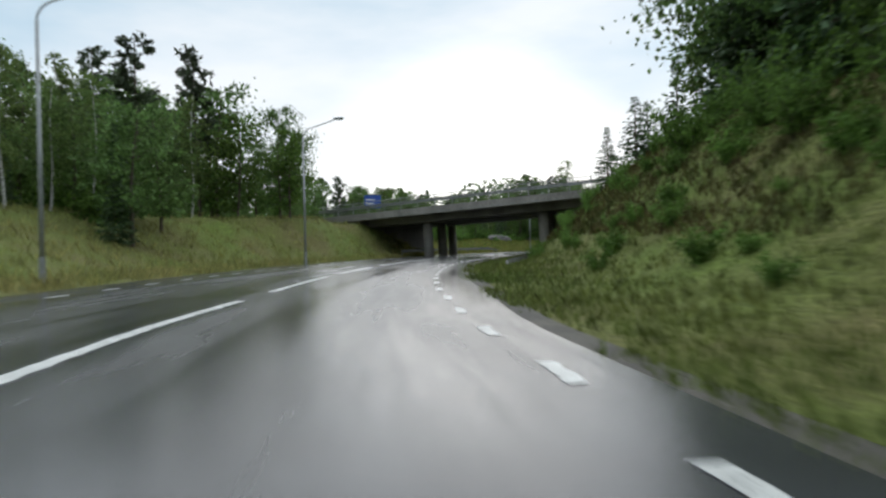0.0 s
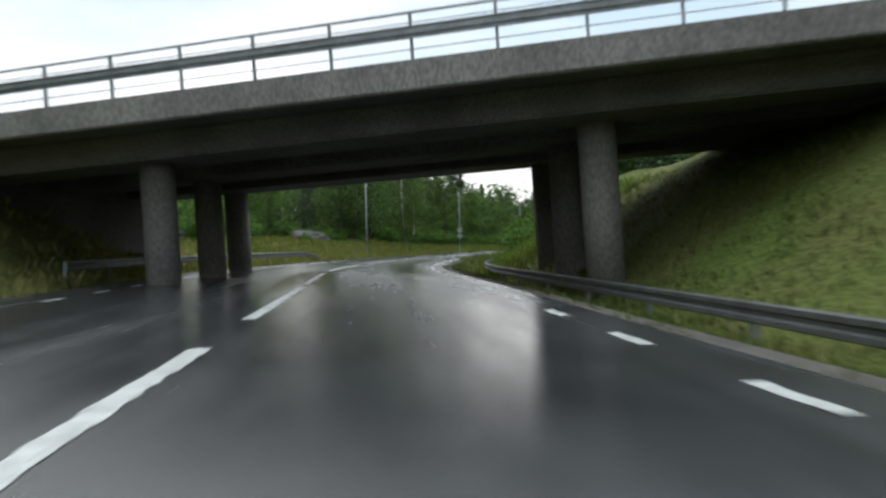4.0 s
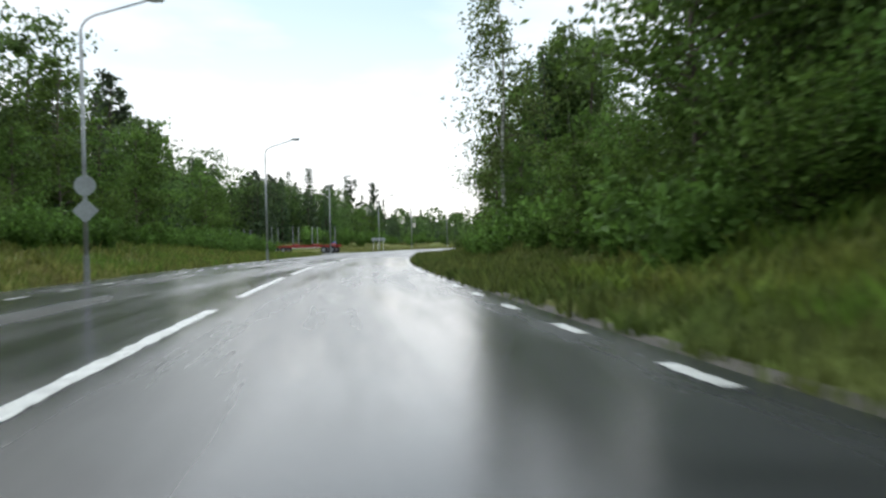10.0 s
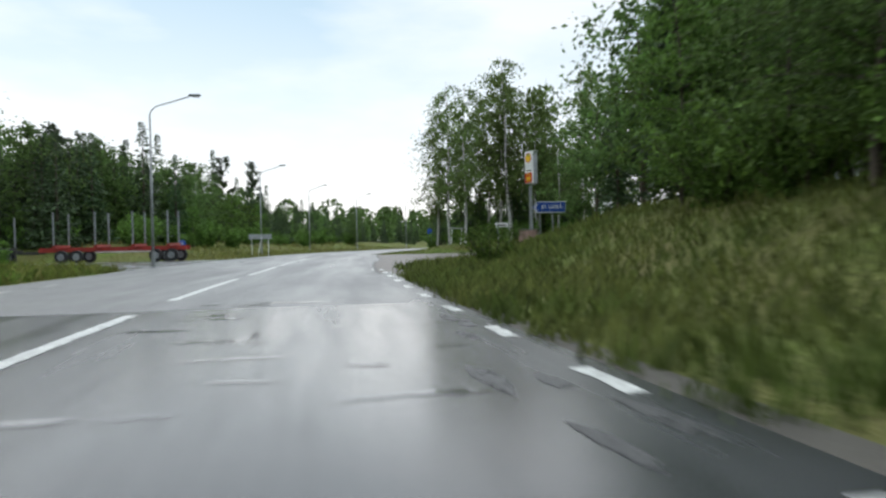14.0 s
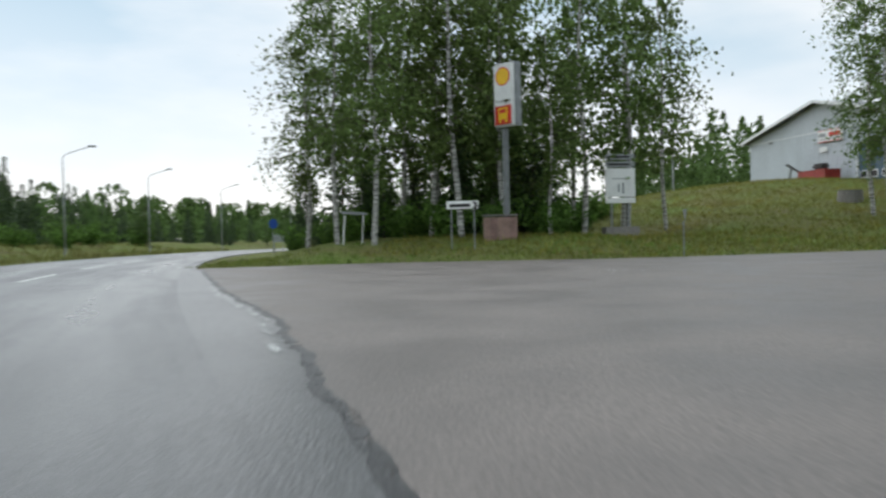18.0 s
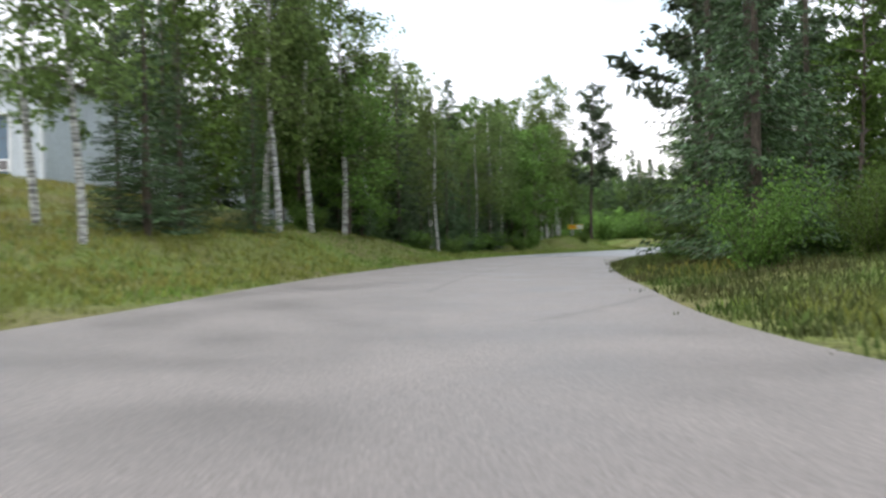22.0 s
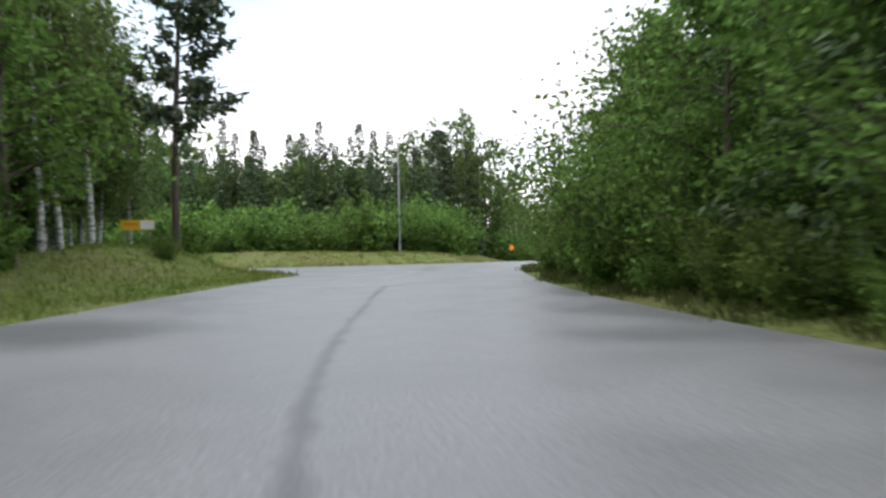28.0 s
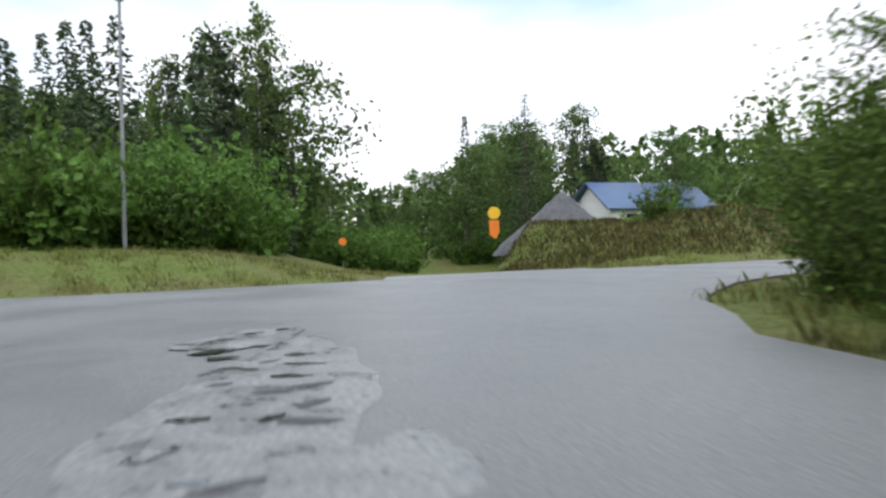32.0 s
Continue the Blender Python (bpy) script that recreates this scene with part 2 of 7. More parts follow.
PUDDLE = material("standing_water", (0.05, 0.052, 0.055), 0.03, vary=0.1, scale=1.5, fine=6, bump=0.05)
GRAVEL = material("brown_gravel", (0.085, 0.075, 0.06), 0.8, vary=0.45, scale=1.2, fine=30, bump=0.8)
PAINT_WORN = material("remains_of_road_paint", (0.36, 0.36, 0.35), 0.4, vary=0.5, scale=5, fine=20, bump=0.3)
PAINT = material("worn_white_road_paint", (0.6, 0.6, 0.575), 0.35, vary=0.38, scale=4, fine=60, bump=0.2)


def chipped(m, size, share):
    """Bare spots where road paint has worn off."""
    n, l = m.node_tree.nodes, m.node_tree.links
    out = n["Material Output"]
    face = out.inputs["Surface"].links[0].from_socket
    co, no, mr = n.new("ShaderNodeTexCoord"), n.new("ShaderNodeTexNoise"), n.new("ShaderNodeMapRange")
    no.inputs["Scale"].default_value, no.inputs["Detail"].default_value, no.inputs["Roughness"].default_value = 1.0 / size, 6.0, 0.7
    l.new(co.outputs["Object"], no.inputs["Vector"])
    mr.inputs["From Min"].default_value, mr.inputs["From Max"].default_value = share, share + 0.07
    l.new(no.outputs["Fac"], mr.inputs["Value"])
    tr, mx = n.new("ShaderNodeBsdfTransparent"), n.new("ShaderNodeMixShader")
    l.new(mr.outputs[0], mx.inputs[0]), l.new(tr.outputs[0], mx.inputs[1]), l.new(face, mx.inputs[2])
    l.new(mx.outputs[0], out.inputs["Surface"])


chipped(PAINT, 0.16, 0.33)
chipped(PAINT_WORN, 0.12, 0.42)
chipped(PATCH, 0.4, 0.37)
chipped(TAR, 0.25, 0.4)
GRASS_GROUND = material("meadow_soil_and_grass", (0.105, 0.14, 0.03), 0.9, vary=0.45, scale=0.22, fine=9, bump=1.0, colour2=(0.125, 0.115, 0.042), bump_distance=0.15, spec=0.15)
GRASS = material("green_grass_blades", (0.15, 0.175, 0.04), 0.7, vary=0.35, scale=0.15, fine=2.0, bump=0, colour2=(0.185, 0.17, 0.06), island=0.4, translucent=0.3, spec=0.2)
GRASS_MEADOW = material("pale_meadow_grass", (0.21, 0.23, 0.07), 0.7, vary=0.35, scale=0.2, fine=2.0, bump=0, colour2=(0.25, 0.22, 0.085), island=0.4, translucent=0.35, spec=0.2)
GRASS_LUSH = material("lush_green_weeds", (0.11, 0.19, 0.03), 0.6, vary=0.35, scale=0.2, fine=2.0, bump=0, colour2=(0.16, 0.17, 0.04), island=0.4, translucent=0.3, spec=0.2)
GRASS_STRAW = material("straw_coloured_verge_grass", (0.135, 0.15, 0.043), 0.75, vary=0.35, scale=0.3, fine=2.0, bump=0, colour2=(0.08, 0.115, 0.026), island=0.4, translucent=0.3, spec=0.2)
# grass coloured darker to stand in for the shade of the wood's edge
GRASS_SHADED = material("tree_shaded_grass", (0.07, 0.11, 0.025), 0.7, vary=0.4, scale=0.4, fine=2.0, bump=0, colour2=(0.075, 0.075, 0.028), island=0.45, translucent=0.25, spec=0.15)
HEATH = material("brown_heath", (0.085, 0.062, 0.026), 0.8, vary=0.45, scale=0.3, fine=2.5, bump=0, colour2=(0.05, 0.055, 0.016), island=0.5, translucent=0.2, spec=0.15)
GRASS_DRY = material("ochre_mown_grass", (0.24, 0.205, 0.05), 0.75, vary=0.3, scale=0.2, fine=2.0, bump=0, colour2=(0.17, 0.185, 0.04), island=0.35, translucent=0.3, spec=0.2)
LEAF_BIRCH = material("birch_leaves", (0.135, 0.195, 0.058), 0.62, vary=0.3, scale=0.5, fine=3, bump=0, island=0.45, each=0.18, translucent=0.4, spec=0.14)
LEAF_BUSH = material("broad_green_leaves", (0.115, 0.2, 0.042), 0.62, vary=0.35, scale=0.6, fine=3, bump=0, island=0.45, each=0.22, translucent=0.4, spec=0.14)
LEAF_DARK = material("deciduous_leaves", (0.108, 0.178, 0.052), 0.62, vary=0.35, scale=0.5, fine=3, bump=0, island=0.45, each=0.2, translucent=0.4, spec=0.14)
NEEDLE = material("spruce_needles", (0.06, 0.104, 0.041), 0.6, vary=0.3, scale=0.6, fine=3, bump=0, island=0.45, each=0.25, translucent=0.12, spec=0.25)
NEEDLE_PINE = material("pine_needles", (0.052, 0.075, 0.036), 0.6, vary=0.3, scale=0.6, fine=3, bump=0, island=0.4, each=0.2, translucent=0.15, spec=0.25)
BARK = material("grey_brown_bark", (0.11, 0.085, 0.065), 0.9, vary=0.45, scale=3, fine=25, bump=0.8, stretch=(1, 1, 0.3))
BARK_PINE = material("dark_brown_pine_bark", (0.08, 0.058, 0.044), 0.9, vary=0.45, scale=2, fine=20, bump=0.8, stretch=(1, 1, 0.4))
BARK_BIRCH = material("white_birch_bark", (0.62, 0.6, 0.56), 0.7, vary=0.2, scale=4.0, fine=20, bump=0.3, colour2=(0.09, 0.085, 0.08), stretch=(0.5, 0.5, 3.0))
ROCK = material("grey_granite_rock", (0.135, 0.125, 0.115), 0.75, vary=0.5, scale=0.8, fine=12, bump=0.9, colour2=(0.07, 0.065, 0.06), bump_distance=0.1)


def mossy(m, moss):
    """Moss where the rock faces up, broken by noise."""
    n, l = m.node_tree.nodes, m.node_tree.links
    b = n["Principled BSDF"]
    base = b.inputs["Base Color"].links[0].from_socket
    geo, sep = n.new("ShaderNodeNewGeometry"), n.new("ShaderNodeSeparateXYZ")
    l.new(geo.outputs["Normal"], sep.inputs[0])
    co, no = n.new("ShaderNodeTexCoord"), n.new("ShaderNodeTexNoise")
    no.inputs["Scale"].default_value, no.inputs["Detail"].default_value = 1.7, 6.0
    l.new(co.outputs["Object"], no.inputs["Vector"])
    ad = n.new("ShaderNodeMath")
    ad.operation = "ADD"
    l.new(sep.outputs["Z"], ad.inputs[0]), l.new(no.outputs["Fac"], ad.inputs[1])
    mr = n.new("ShaderNodeMapRange")
    mr.inputs["From Min"].default_value, mr.inputs["From Max"].default_value = 0.86, 1.1
    l.new(ad.outputs[0], mr.inputs["Value"])
    mx = n.new("ShaderNodeMix")
    mx.data_type = "RGBA"
    l.new(mr.outputs[0], mx.inputs[0]), l.new(base, mx.inputs[6])
    mx.inputs[7].default_value = (*moss, 1)
    l.new(mx.outputs[2], b.inputs["Base Color"])
    return m


MOSSY_ROCK = mossy(material("mossy_dark_rock", (0.04, 0.035, 0.028), 0.75, vary=0.5, scale=0.9, fine=10, bump=1.0, colour2=(0.028, 0.025, 0.021), bump_distance=0.12, stretch=(1, 1, 0.6)), (0.1, 0.085, 0.022))
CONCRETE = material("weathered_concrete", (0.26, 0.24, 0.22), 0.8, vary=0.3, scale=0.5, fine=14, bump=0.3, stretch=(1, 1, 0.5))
# a darker tone of the concrete, for deck slab, girders, abutments and small cores
CONCRETE_DARK = material("darker_concrete", (0.17, 0.155, 0.145), 0.85, vary=0.35, scale=0.5, fine=14, bump=0.3)
STEEL = material("galvanised_steel", (0.3, 0.31, 0.315), 0.55, metal=0.5, vary=0.25, scale=2, fine=30, bump=0.1)
RAIL = material("dull_weathered_rail_steel", (0.115, 0.119, 0.119), 0.6, metal=0.25, vary=0.35, scale=1.5, fine=25, bump=0.1)
STEEL_DULL = material("dull_grey_steel", (0.3, 0.31, 0.31), 0.55, metal=0.4, vary=0.25, scale=2, fine=30, bump=0.1)
WHITE = material("white_sheet_metal", (0.78, 0.78, 0.76), 0.4, vary=0.1, scale=1.5, fine=20, bump=0.05)
SIDING = material("pale_grey_blue_siding", (0.5, 0.54, 0.57), 0.6, vary=0.12, scale=0.5, fine=10, bump=0.1, stretch=(1, 1, 0.4))
TRIM = material("white_painted_trim", (0.74, 0.75, 0.75), 0.5, vary=0.12, scale=2, fine=20, bump=0.05)
ROOF = material("dark_grey_roof_sheet", (0.075, 0.077, 0.08), 0.5, vary=0.25, scale=1.0, fine=12, bump=0.15)
BLUE_DOOR = material("steel_blue_door_paint", (0.07, 0.13, 0.19), 0.45, vary=0.2, scale=1.0, fine=20, bump=0.08)
BLUE_ROOF = material("blue_roof_sheet", (0.045, 0.095, 0.2), 0.45, vary=0.2, scale=0.8, fine=12, bump=0.1)
SIGN_BLUE = material("blue_sign_film", (0.015, 0.07, 0.33), 0.4, vary=0.1, scale=2, fine=30, bump=0.03)
SIGN_YELLOW = material("yellow_sign_film", (0.85, 0.5, 0.02), 0.4, vary=0.1, scale=2, fine=30, bump=0.03)
SIGN_ORANGE = material("orange_sign_film", (0.85, 0.22, 0.02), 0.4, vary=0.1, scale=2, fine=30, bump=0.03)
SIGN_RED = material("red_sign_film", (0.62, 0.035, 0.02), 0.4, vary=0.1, scale=2, fine=30, bump=0.03)
SIGN_BLACK = material("black_sign_film", (0.02, 0.02, 0.02), 0.4, vary=0.1, scale=2, fine=30, bump=0.03)
SIGN_GREY = material("faded_grey_sign_back", (0.3, 0.32, 0.32), 0.55, vary=0.2, scale=2, fine=30, bump=0.05)
BRICK = material("reddish_stone_cladding", (0.29, 0.18, 0.15), 0.8, vary=0.3, scale=2, fine=25, bump=0.4, each=0.25)
RED_PAINT = material("red_machine_paint", (0.36, 0.035, 0.025), 0.45, vary=0.3, scale=2, fine=20, bump=0.1)
CAB_PAINT = material("dark_maroon_cab_paint", (0.07, 0.018, 0.022), 0.3, vary=0.2, scale=2, fine=20, bump=0.05)
RUBBER = material("black_rubber", (0.02, 0.02, 0.02), 0.8, vary=0.3, scale=4, fine=30, bump=0.2)
DARK_METAL = material("dark_chassis_steel", (0.05, 0.048, 0.046), 0.6, metal=0.3, vary=0.3, scale=2, fine=20, bump=0.1)
GLASS_DARK = material("dark_window_glass", (0.02, 0.024, 0.028), 0.06, vary=0.1, scale=1, fine=5, bump=0.0)
LENS = material("lamp_glass", (0.6, 0.6, 0.58), 0.2, vary=0.05, scale=2, fine=10, bump=0.0)

# ---- mesh helpers ----
def mesh_object(name, verts, faces, mat, parent=None, label="", smooth=False, kind=""):
    me = bpy.data.meshes.new(name)
    me.from_pydata([tuple(v) for v in verts], [], [tuple(f) for f in faces])
    me.materials.append(mat)
    if smooth:
        me.shade_smooth()
    ob = new(name, me)
    ob.parent = parent
    if label or kind:
        tagged(ob, label, kind=kind)
    return ob


def part(name, bm, mat, parent=None, label="", smooth=False):
    """One mesh object out of a bmesh, under its thing or part."""
    me = bpy.data.meshes.new(name)
    bm.normal_update()
    bm.to_mesh(me)
    bm.free()
    me.materials.append(mat)
    if smooth:
        me.shade_smooth()
    ob = new(name, me)
    ob.parent = parent
    if label:
        ob["label"] = label
    return ob


def thing(name, m, label, category, group="", kind=""):
    """An Empty at the base of a thing, under which its parts go."""
    ob = new(name)
    ob.empty_display_size = 0.2
    ob.matrix_basis = m
    return tagged(ob, label, category, group, kind)


def add_box(bm, c, s, bevel=0.0, m=None):
    r = bmesh.ops.create_cube(bm, size=1.0)
    mat = Matrix.Translation(c) @ Matrix.Diagonal((*s, 1))
    bmesh.ops.transform(bm, matrix=(m @ mat) if m else mat, verts=r["verts"])
    if bevel:
        edges = list({e for v in r["verts"] for e in v.link_edges})
        bmesh.ops.bevel(bm, geom=edges, offset=bevel, segments=2, affect="EDGES", clamp_overlap=True)


def box(c, s, bevel=0.0, m=None):
    bm = bmesh.new()
    add_box(bm, c, s, bevel, m)
    return bm


def add_tube(bm, a, b, r1, r2=None, n=10, cap=True):
    a, b = Vector(a), Vector(b)
    d = b - a
    q = d.to_track_quat("Z", "Y").to_matrix().to_4x4()
    bmesh.ops.create_cone(bm, cap_ends=cap, segments=n, radius1=r1, radius2=r1 if r2 is None else r2, depth=d.length,
                          matrix=Matrix.Translation((a + b) / 2) @ q)


def tube(a, b, r1, r2=None, n=10):
    bm = bmesh.new()
    add_tube(bm, a, b, r1, r2, n)
    return bm


def add_bend(bm, points, r, n=8):
    for a, b in zip(points, points[1:]):
        add_tube(bm, a, b, r, r, n)


def plate(points, y0, y1):
    """An upright plate from an outline in x and z, between y0 and y1."""
    bm = bmesh.new()
    front = [bm.verts.new((x, y0, z)) for x, z in points]
    back = [bm.verts.new((x, y1, z)) for x, z in points]
    bm.faces.new(front)
    bm.faces.new(list(reversed(back)))
    k = len(points)
    for i in range(k):
        bm.faces.new((front[(i + 1) % k], front[i], back[i], back[(i + 1) % k]))
    bmesh.ops.recalc_face_normals(bm, faces=bm.faces)
    return bm


def lettering(body, size, m, mat, parent, label):
    cu = bpy.data.curves.new("lettering", "FONT")
    cu.body, cu.size, cu.align_x, cu.align_y, cu.extrude = body, size, "CENTER", "CENTER", 0.004
    cu.materials.append(mat)
    ob = new("lettering", cu)
    ob.parent = parent
    ob.matrix_basis = m
    ob["label"] = label
    return ob


def smooth01(u):
    u = np.clip(u, 0, 1)
    return u * u * (3 - 2 * u)


def spline(points, step=2.0):
    """A smooth line through a few control points."""
    p = np.array(points, float)
    p = np.vstack([2 * p[0] - p[1], p, 2 * p[-1] - p[-2]])
    out = []
    for i in range(1, len(p) - 2):
        a, b, c, d = p[i - 1:i + 3]
        k = max(2, int(np.linalg.norm(c - b) / step))
        for t in np.arange(k) / k:
            out.append(0.5 * (2 * b + (c - a) * t + (2 * a - 5 * b + 4 * c - d) * t ** 2 + (3 * b - a - 3 * c + d) * t ** 3))
    out.append(p[-2])
    return np.array(out)


def normals_of(line):
    t = np.gradient(line, axis=0)
    t /= np.linalg.norm(t, axis=1)[:, None]
    return np.stack([t[:, 1], -t[:, 0]], 1)


# ---- plan: roads ----
MAIN = spline([(0.6, -60), (-1.6, -30), (-2.75, -6), (-2.45, 8), (-1.6, 16), (1.0, 32.5), (5.5, 51), (13.6, 72.9), (18.95, 86.6), (23.4, 94.7), (29.6, 104.4), (37.2, 114.6),
               (53.1, 132.5), (70, 150), (87.6, 165.9), (106.4, 181), (122, 193), (142, 206.5), (166, 219), (196, 229), (232, 233), (320, 228)])
MAIN_N = normals_of(MAIN)
MAIN_ARC = np.concatenate([[0], np.cumsum(np.linalg.norm(np.diff(MAIN, axis=0), axis=1))])


def on_main(arc, offset=0.0):
    """The place beside the main road: metres along it, and metres to the right of its middle."""
    i = np.array([np.interp(arc, MAIN_ARC, MAIN[:, k]) for k in (0, 1)])
    n = np.array([np.interp(arc, MAIN_ARC, MAIN_N[:, k]) for k in (0, 1)])
    n /= np.linalg.norm(n)
    return i + n * offset, n


def arc_of(x, y):
    return float(MAIN_ARC[np.argmin((MAIN[:, 0] - x) ** 2 + (MAIN[:, 1] - y) ** 2)])


ARC_EYE = arc_of(-2.0, 1.5)
RIGHT_EDGE, LEFT_EDGE = 4.85, -6.5
main_poly = np.vstack([MAIN + MAIN_N * RIGHT_EDGE, (MAIN + MAIN_N * LEFT_EDGE)[::-1]])

SIDE_RIGHT = spline([(101.5, 168.5), (104.6, 172.4), (108.5, 174.6), (113, 175.6), (121, 174.6), (129, 173.0), (135.2, 171.0), (139.4, 167.6),
                     (143.6, 161.6), (147.8, 155.2), (152.4, 147.4), (155.6, 139.9), (158.6, 131.2), (161.2, 122.2), (163.0, 113), (164.2, 102), (164.5, 94)], 1.0)
SIDE_LEFT = spline([(135.0, 199.0), (137.2, 195.4), (139.8, 191.5), (141.0, 187), (141.4, 183.4), (142.4, 179.4), (144.8, 175.6), (148.0, 170.6),
                    (152.4, 164.6), (156.4, 158.4), (161.0, 150.2), (165.6, 141), (169.4, 130), (171.6, 119), (172.9, 110), (174.0, 103), (177.6, 97.6)], 1.0)
side_poly = np.vstack([SIDE_RIGHT, SIDE_LEFT[::-1], [(120, 190), (104, 178), (97, 171)]])
CROSS_FAR = spline([(90, 64), (130, 68.5), (150, 73.5), (158, 77.0), (168, 82.0), (176, 85.5), (190, 88), (230, 91), (280, 92)], 2.0)
CROSS_NEAR = spline([(280, 101.5), (230, 99.0), (190, 95.6), (180.5, 95.2), (177.6, 97.0), (170, 97), (164.5, 94), (163.0, 90), (158.5, 84.5), (150, 80.5), (130, 77), (90, 74)], 2.0)
cross_poly = np.vstack([CROSS_FAR, CROSS_NEAR])
ahead_poly = np.array([(158.6, 84), (160.2, 76), (160.4, 66), (158.8, 52), (153, 34), (156, 31), (162, 50), (165.4, 66), (167.2, 80), (168.0, 86)])
LEFT_MOUTH = spline([(98.5, 183.2), (103.5, 188.6), (104.5, 198), (100, 214), (88, 240)], 1.5)
LEFT_MOUTH2 = spline([(102, 246), (115, 220), (119.5, 206.5), (124, 203.6), (132, 206.6), (137.5, 209.8)], 1.5)
left_poly = np.vstack([LEFT_MOUTH, LEFT_MOUTH2, [(128, 199), (112, 187)]])


def poly_distance(poly, x, y):
    """Distance to a polygon's outline, below zero inside."""
    a, b = poly, np.roll(poly, -1, axis=0)
    best = np.full(x.shape, 1e9)
    inside = np.zeros(x.shape, bool)
    for (ax, ay), (bx, by) in zip(a, b):
        dx, dy = bx - ax, by - ay
        ll = dx * dx + dy * dy
        if ll < 1e-9:
            continue
        t = np.clip(((x - ax) * dx + (y - ay) * dy) / ll, 0, 1)
        best = np.minimum(best, (x - ax - t * dx) ** 2 + (y - ay - t * dy) ** 2)
        if abs(dy) > 1e-9:
            inside ^= ((ay > y) != (by > y)) & (x < (y - ay) * dx / dy + ax)
    d = np.sqrt(best)
    return np.where(inside, -d, d)


# ---- plan: heights ----
BRIDGE_MID, BRIDGE_WAY = np.array([18.6, 69.2]), np.array([0.762, -0.648])
BANK_RIGHT = ((0, 4.3), (60, 4.6), (84, 6.0), (102, 6.6), (112, 6.0), (120, 5.4), (145, 4.8), (170, 5.4), (190, 4.6), (215, 2.8), (235, 2.4), (252, 2.8), (270, 2.8), (281, 1.2), (288, 0.5), (420, 0.5))
BANK_LEFT = ((0, 2.3), (80, 2.7), (106, 3.6), (124, 3.8), (138, 3.9), (152, 2.1), (190, 1.5), (230, 0.9), (285, 0.5), (300, 1.3), (420, 1.2))


def lie(x, y):
    """Ground height at arrays of places, and the distance outside all asphalt."""
    shape = x.shape
    x, y = x.ravel(), y.ravel()
    d = np.minimum.reduce([poly_distance(q, x, y) for q in (main_poly[::2], side_poly, cross_poly, ahead_poly, left_poly)])
    arc, off = np.zeros(x.shape), np.full(x.shape, 1e9)
    best = np.full(x.shape, 1e18)
    for i in range(0, len(MAIN), 2):
        q = (x - MAIN[i, 0]) ** 2 + (y - MAIN[i, 1]) ** 2
        m = q < best
        best[m] = q[m]
        arc[m] = MAIN_ARC[i]
        off[m] = ((x - MAIN[i, 0]) * MAIN_N[i, 0] + (y - MAIN[i, 1]) * MAIN_N[i, 1])[m]
    right = np.interp(arc, *zip(*BANK_RIGHT)) * smooth01((off - 6.3) / 11.0)
    steep = smooth01((arc - ARC_EYE - 96) / 14) * smooth01((ARC_EYE + 222 - arc) / 30)
    mouth = np.exp(-((arc - ARC_EYE - 68) / 13) ** 2)
    left = (np.interp(arc, *zip(*BANK_LEFT)) + 0.3 * steep) * smooth01((-off - 8.5 + 1.6 * steep + 0.8 * mouth) / (13.0 - 5.5 * steep - 7.5 * mouth))
    # rocky hill behind the bushes
    right = right + 2.9 * smooth01((off - 12.0) / 4.0) * smooth01((arc - ARC_EYE - 164) / 8) * smooth01((ARC_EYE + 194 - arc) / 8)
    z = np.where(off > 0, right, left)
    dip = 0.66 * np.exp(-((off - 7.2) / 1.35) ** 2) * smooth01((arc - ARC_EYE - 34) / 12) * smooth01((ARC_EYE + 120 - arc) / 12)
    z = z * smooth01(1.4 - np.maximum(0, off - 34) / 40)
    q = (x - BRIDGE_MID[0]) * BRIDGE_WAY[0] + (y - BRIDGE_MID[1]) * BRIDGE_WAY[1]
    r = -(x - BRIDGE_MID[0]) * BRIDGE_WAY[1] + (y - BRIDGE_MID[1]) * BRIDGE_WAY[0] - 7.0
    ramp = smooth01((-q - 13.0) / 7.0) + smooth01((q - 2.5) / 9.0)
    z = np.maximum(z, (4.75 + 0.047 * np.clip(q, -24, 24)) * ramp * smooth01(1.0 - (np.abs(r) - 7.4) / 8.0) * (np.abs(q) < 160))
    hill = 5.3 * smooth01(1 - (np.hypot(x - 195, y - 167) - 8) / 40.0) * smooth01(1.0 - np.maximum(0, 150 - y) / 25)
    z = np.maximum(z, hill)
    z = np.maximum(z, np.maximum(2.6 * np.exp(-(((x - 146) / 13.0) ** 2 + ((y - 60) / 9.0) ** 2)), 2.2 * np.exp(-(((x - 153.6) / 4.5) ** 2 + ((y - 59) / 6.0) ** 2))))
    z = np.maximum(z, 2.9 * np.exp(-(((x - 143) / 13.0) ** 2 + ((y - 43) / 11.0) ** 2)))
    near_side = (x > 100) & (y < 205)
    z = np.maximum(z, np.where(near_side, 0.75 * smooth01((d - 1.0) / 7.0), 0))
    z = z + 0.5 * np.exp(-(((x - 150.5) / 5.5) ** 2 + ((y - 184.5) / 6.0) ** 2))
    z = z + 0.6 * np.exp(-(((x - 180.5) / 5.0) ** 2 + ((y - 105.5) / 7.5) ** 2))
    wave = 0.25 * np.sin(x * 0.21 + 1.3 * np.sin(y * 0.13)) + 0.2 * np.sin(y * 0.27 + 0.8 * np.sin(x * 0.19)) + 0.1 * np.sin(x * 0.9) * np.sin(y * 0.8)
    z = z + wave * smooth01((d - 2.0) / 8.0) * 0.8
    z = z * smooth01((d - 0.4) / 5.0)
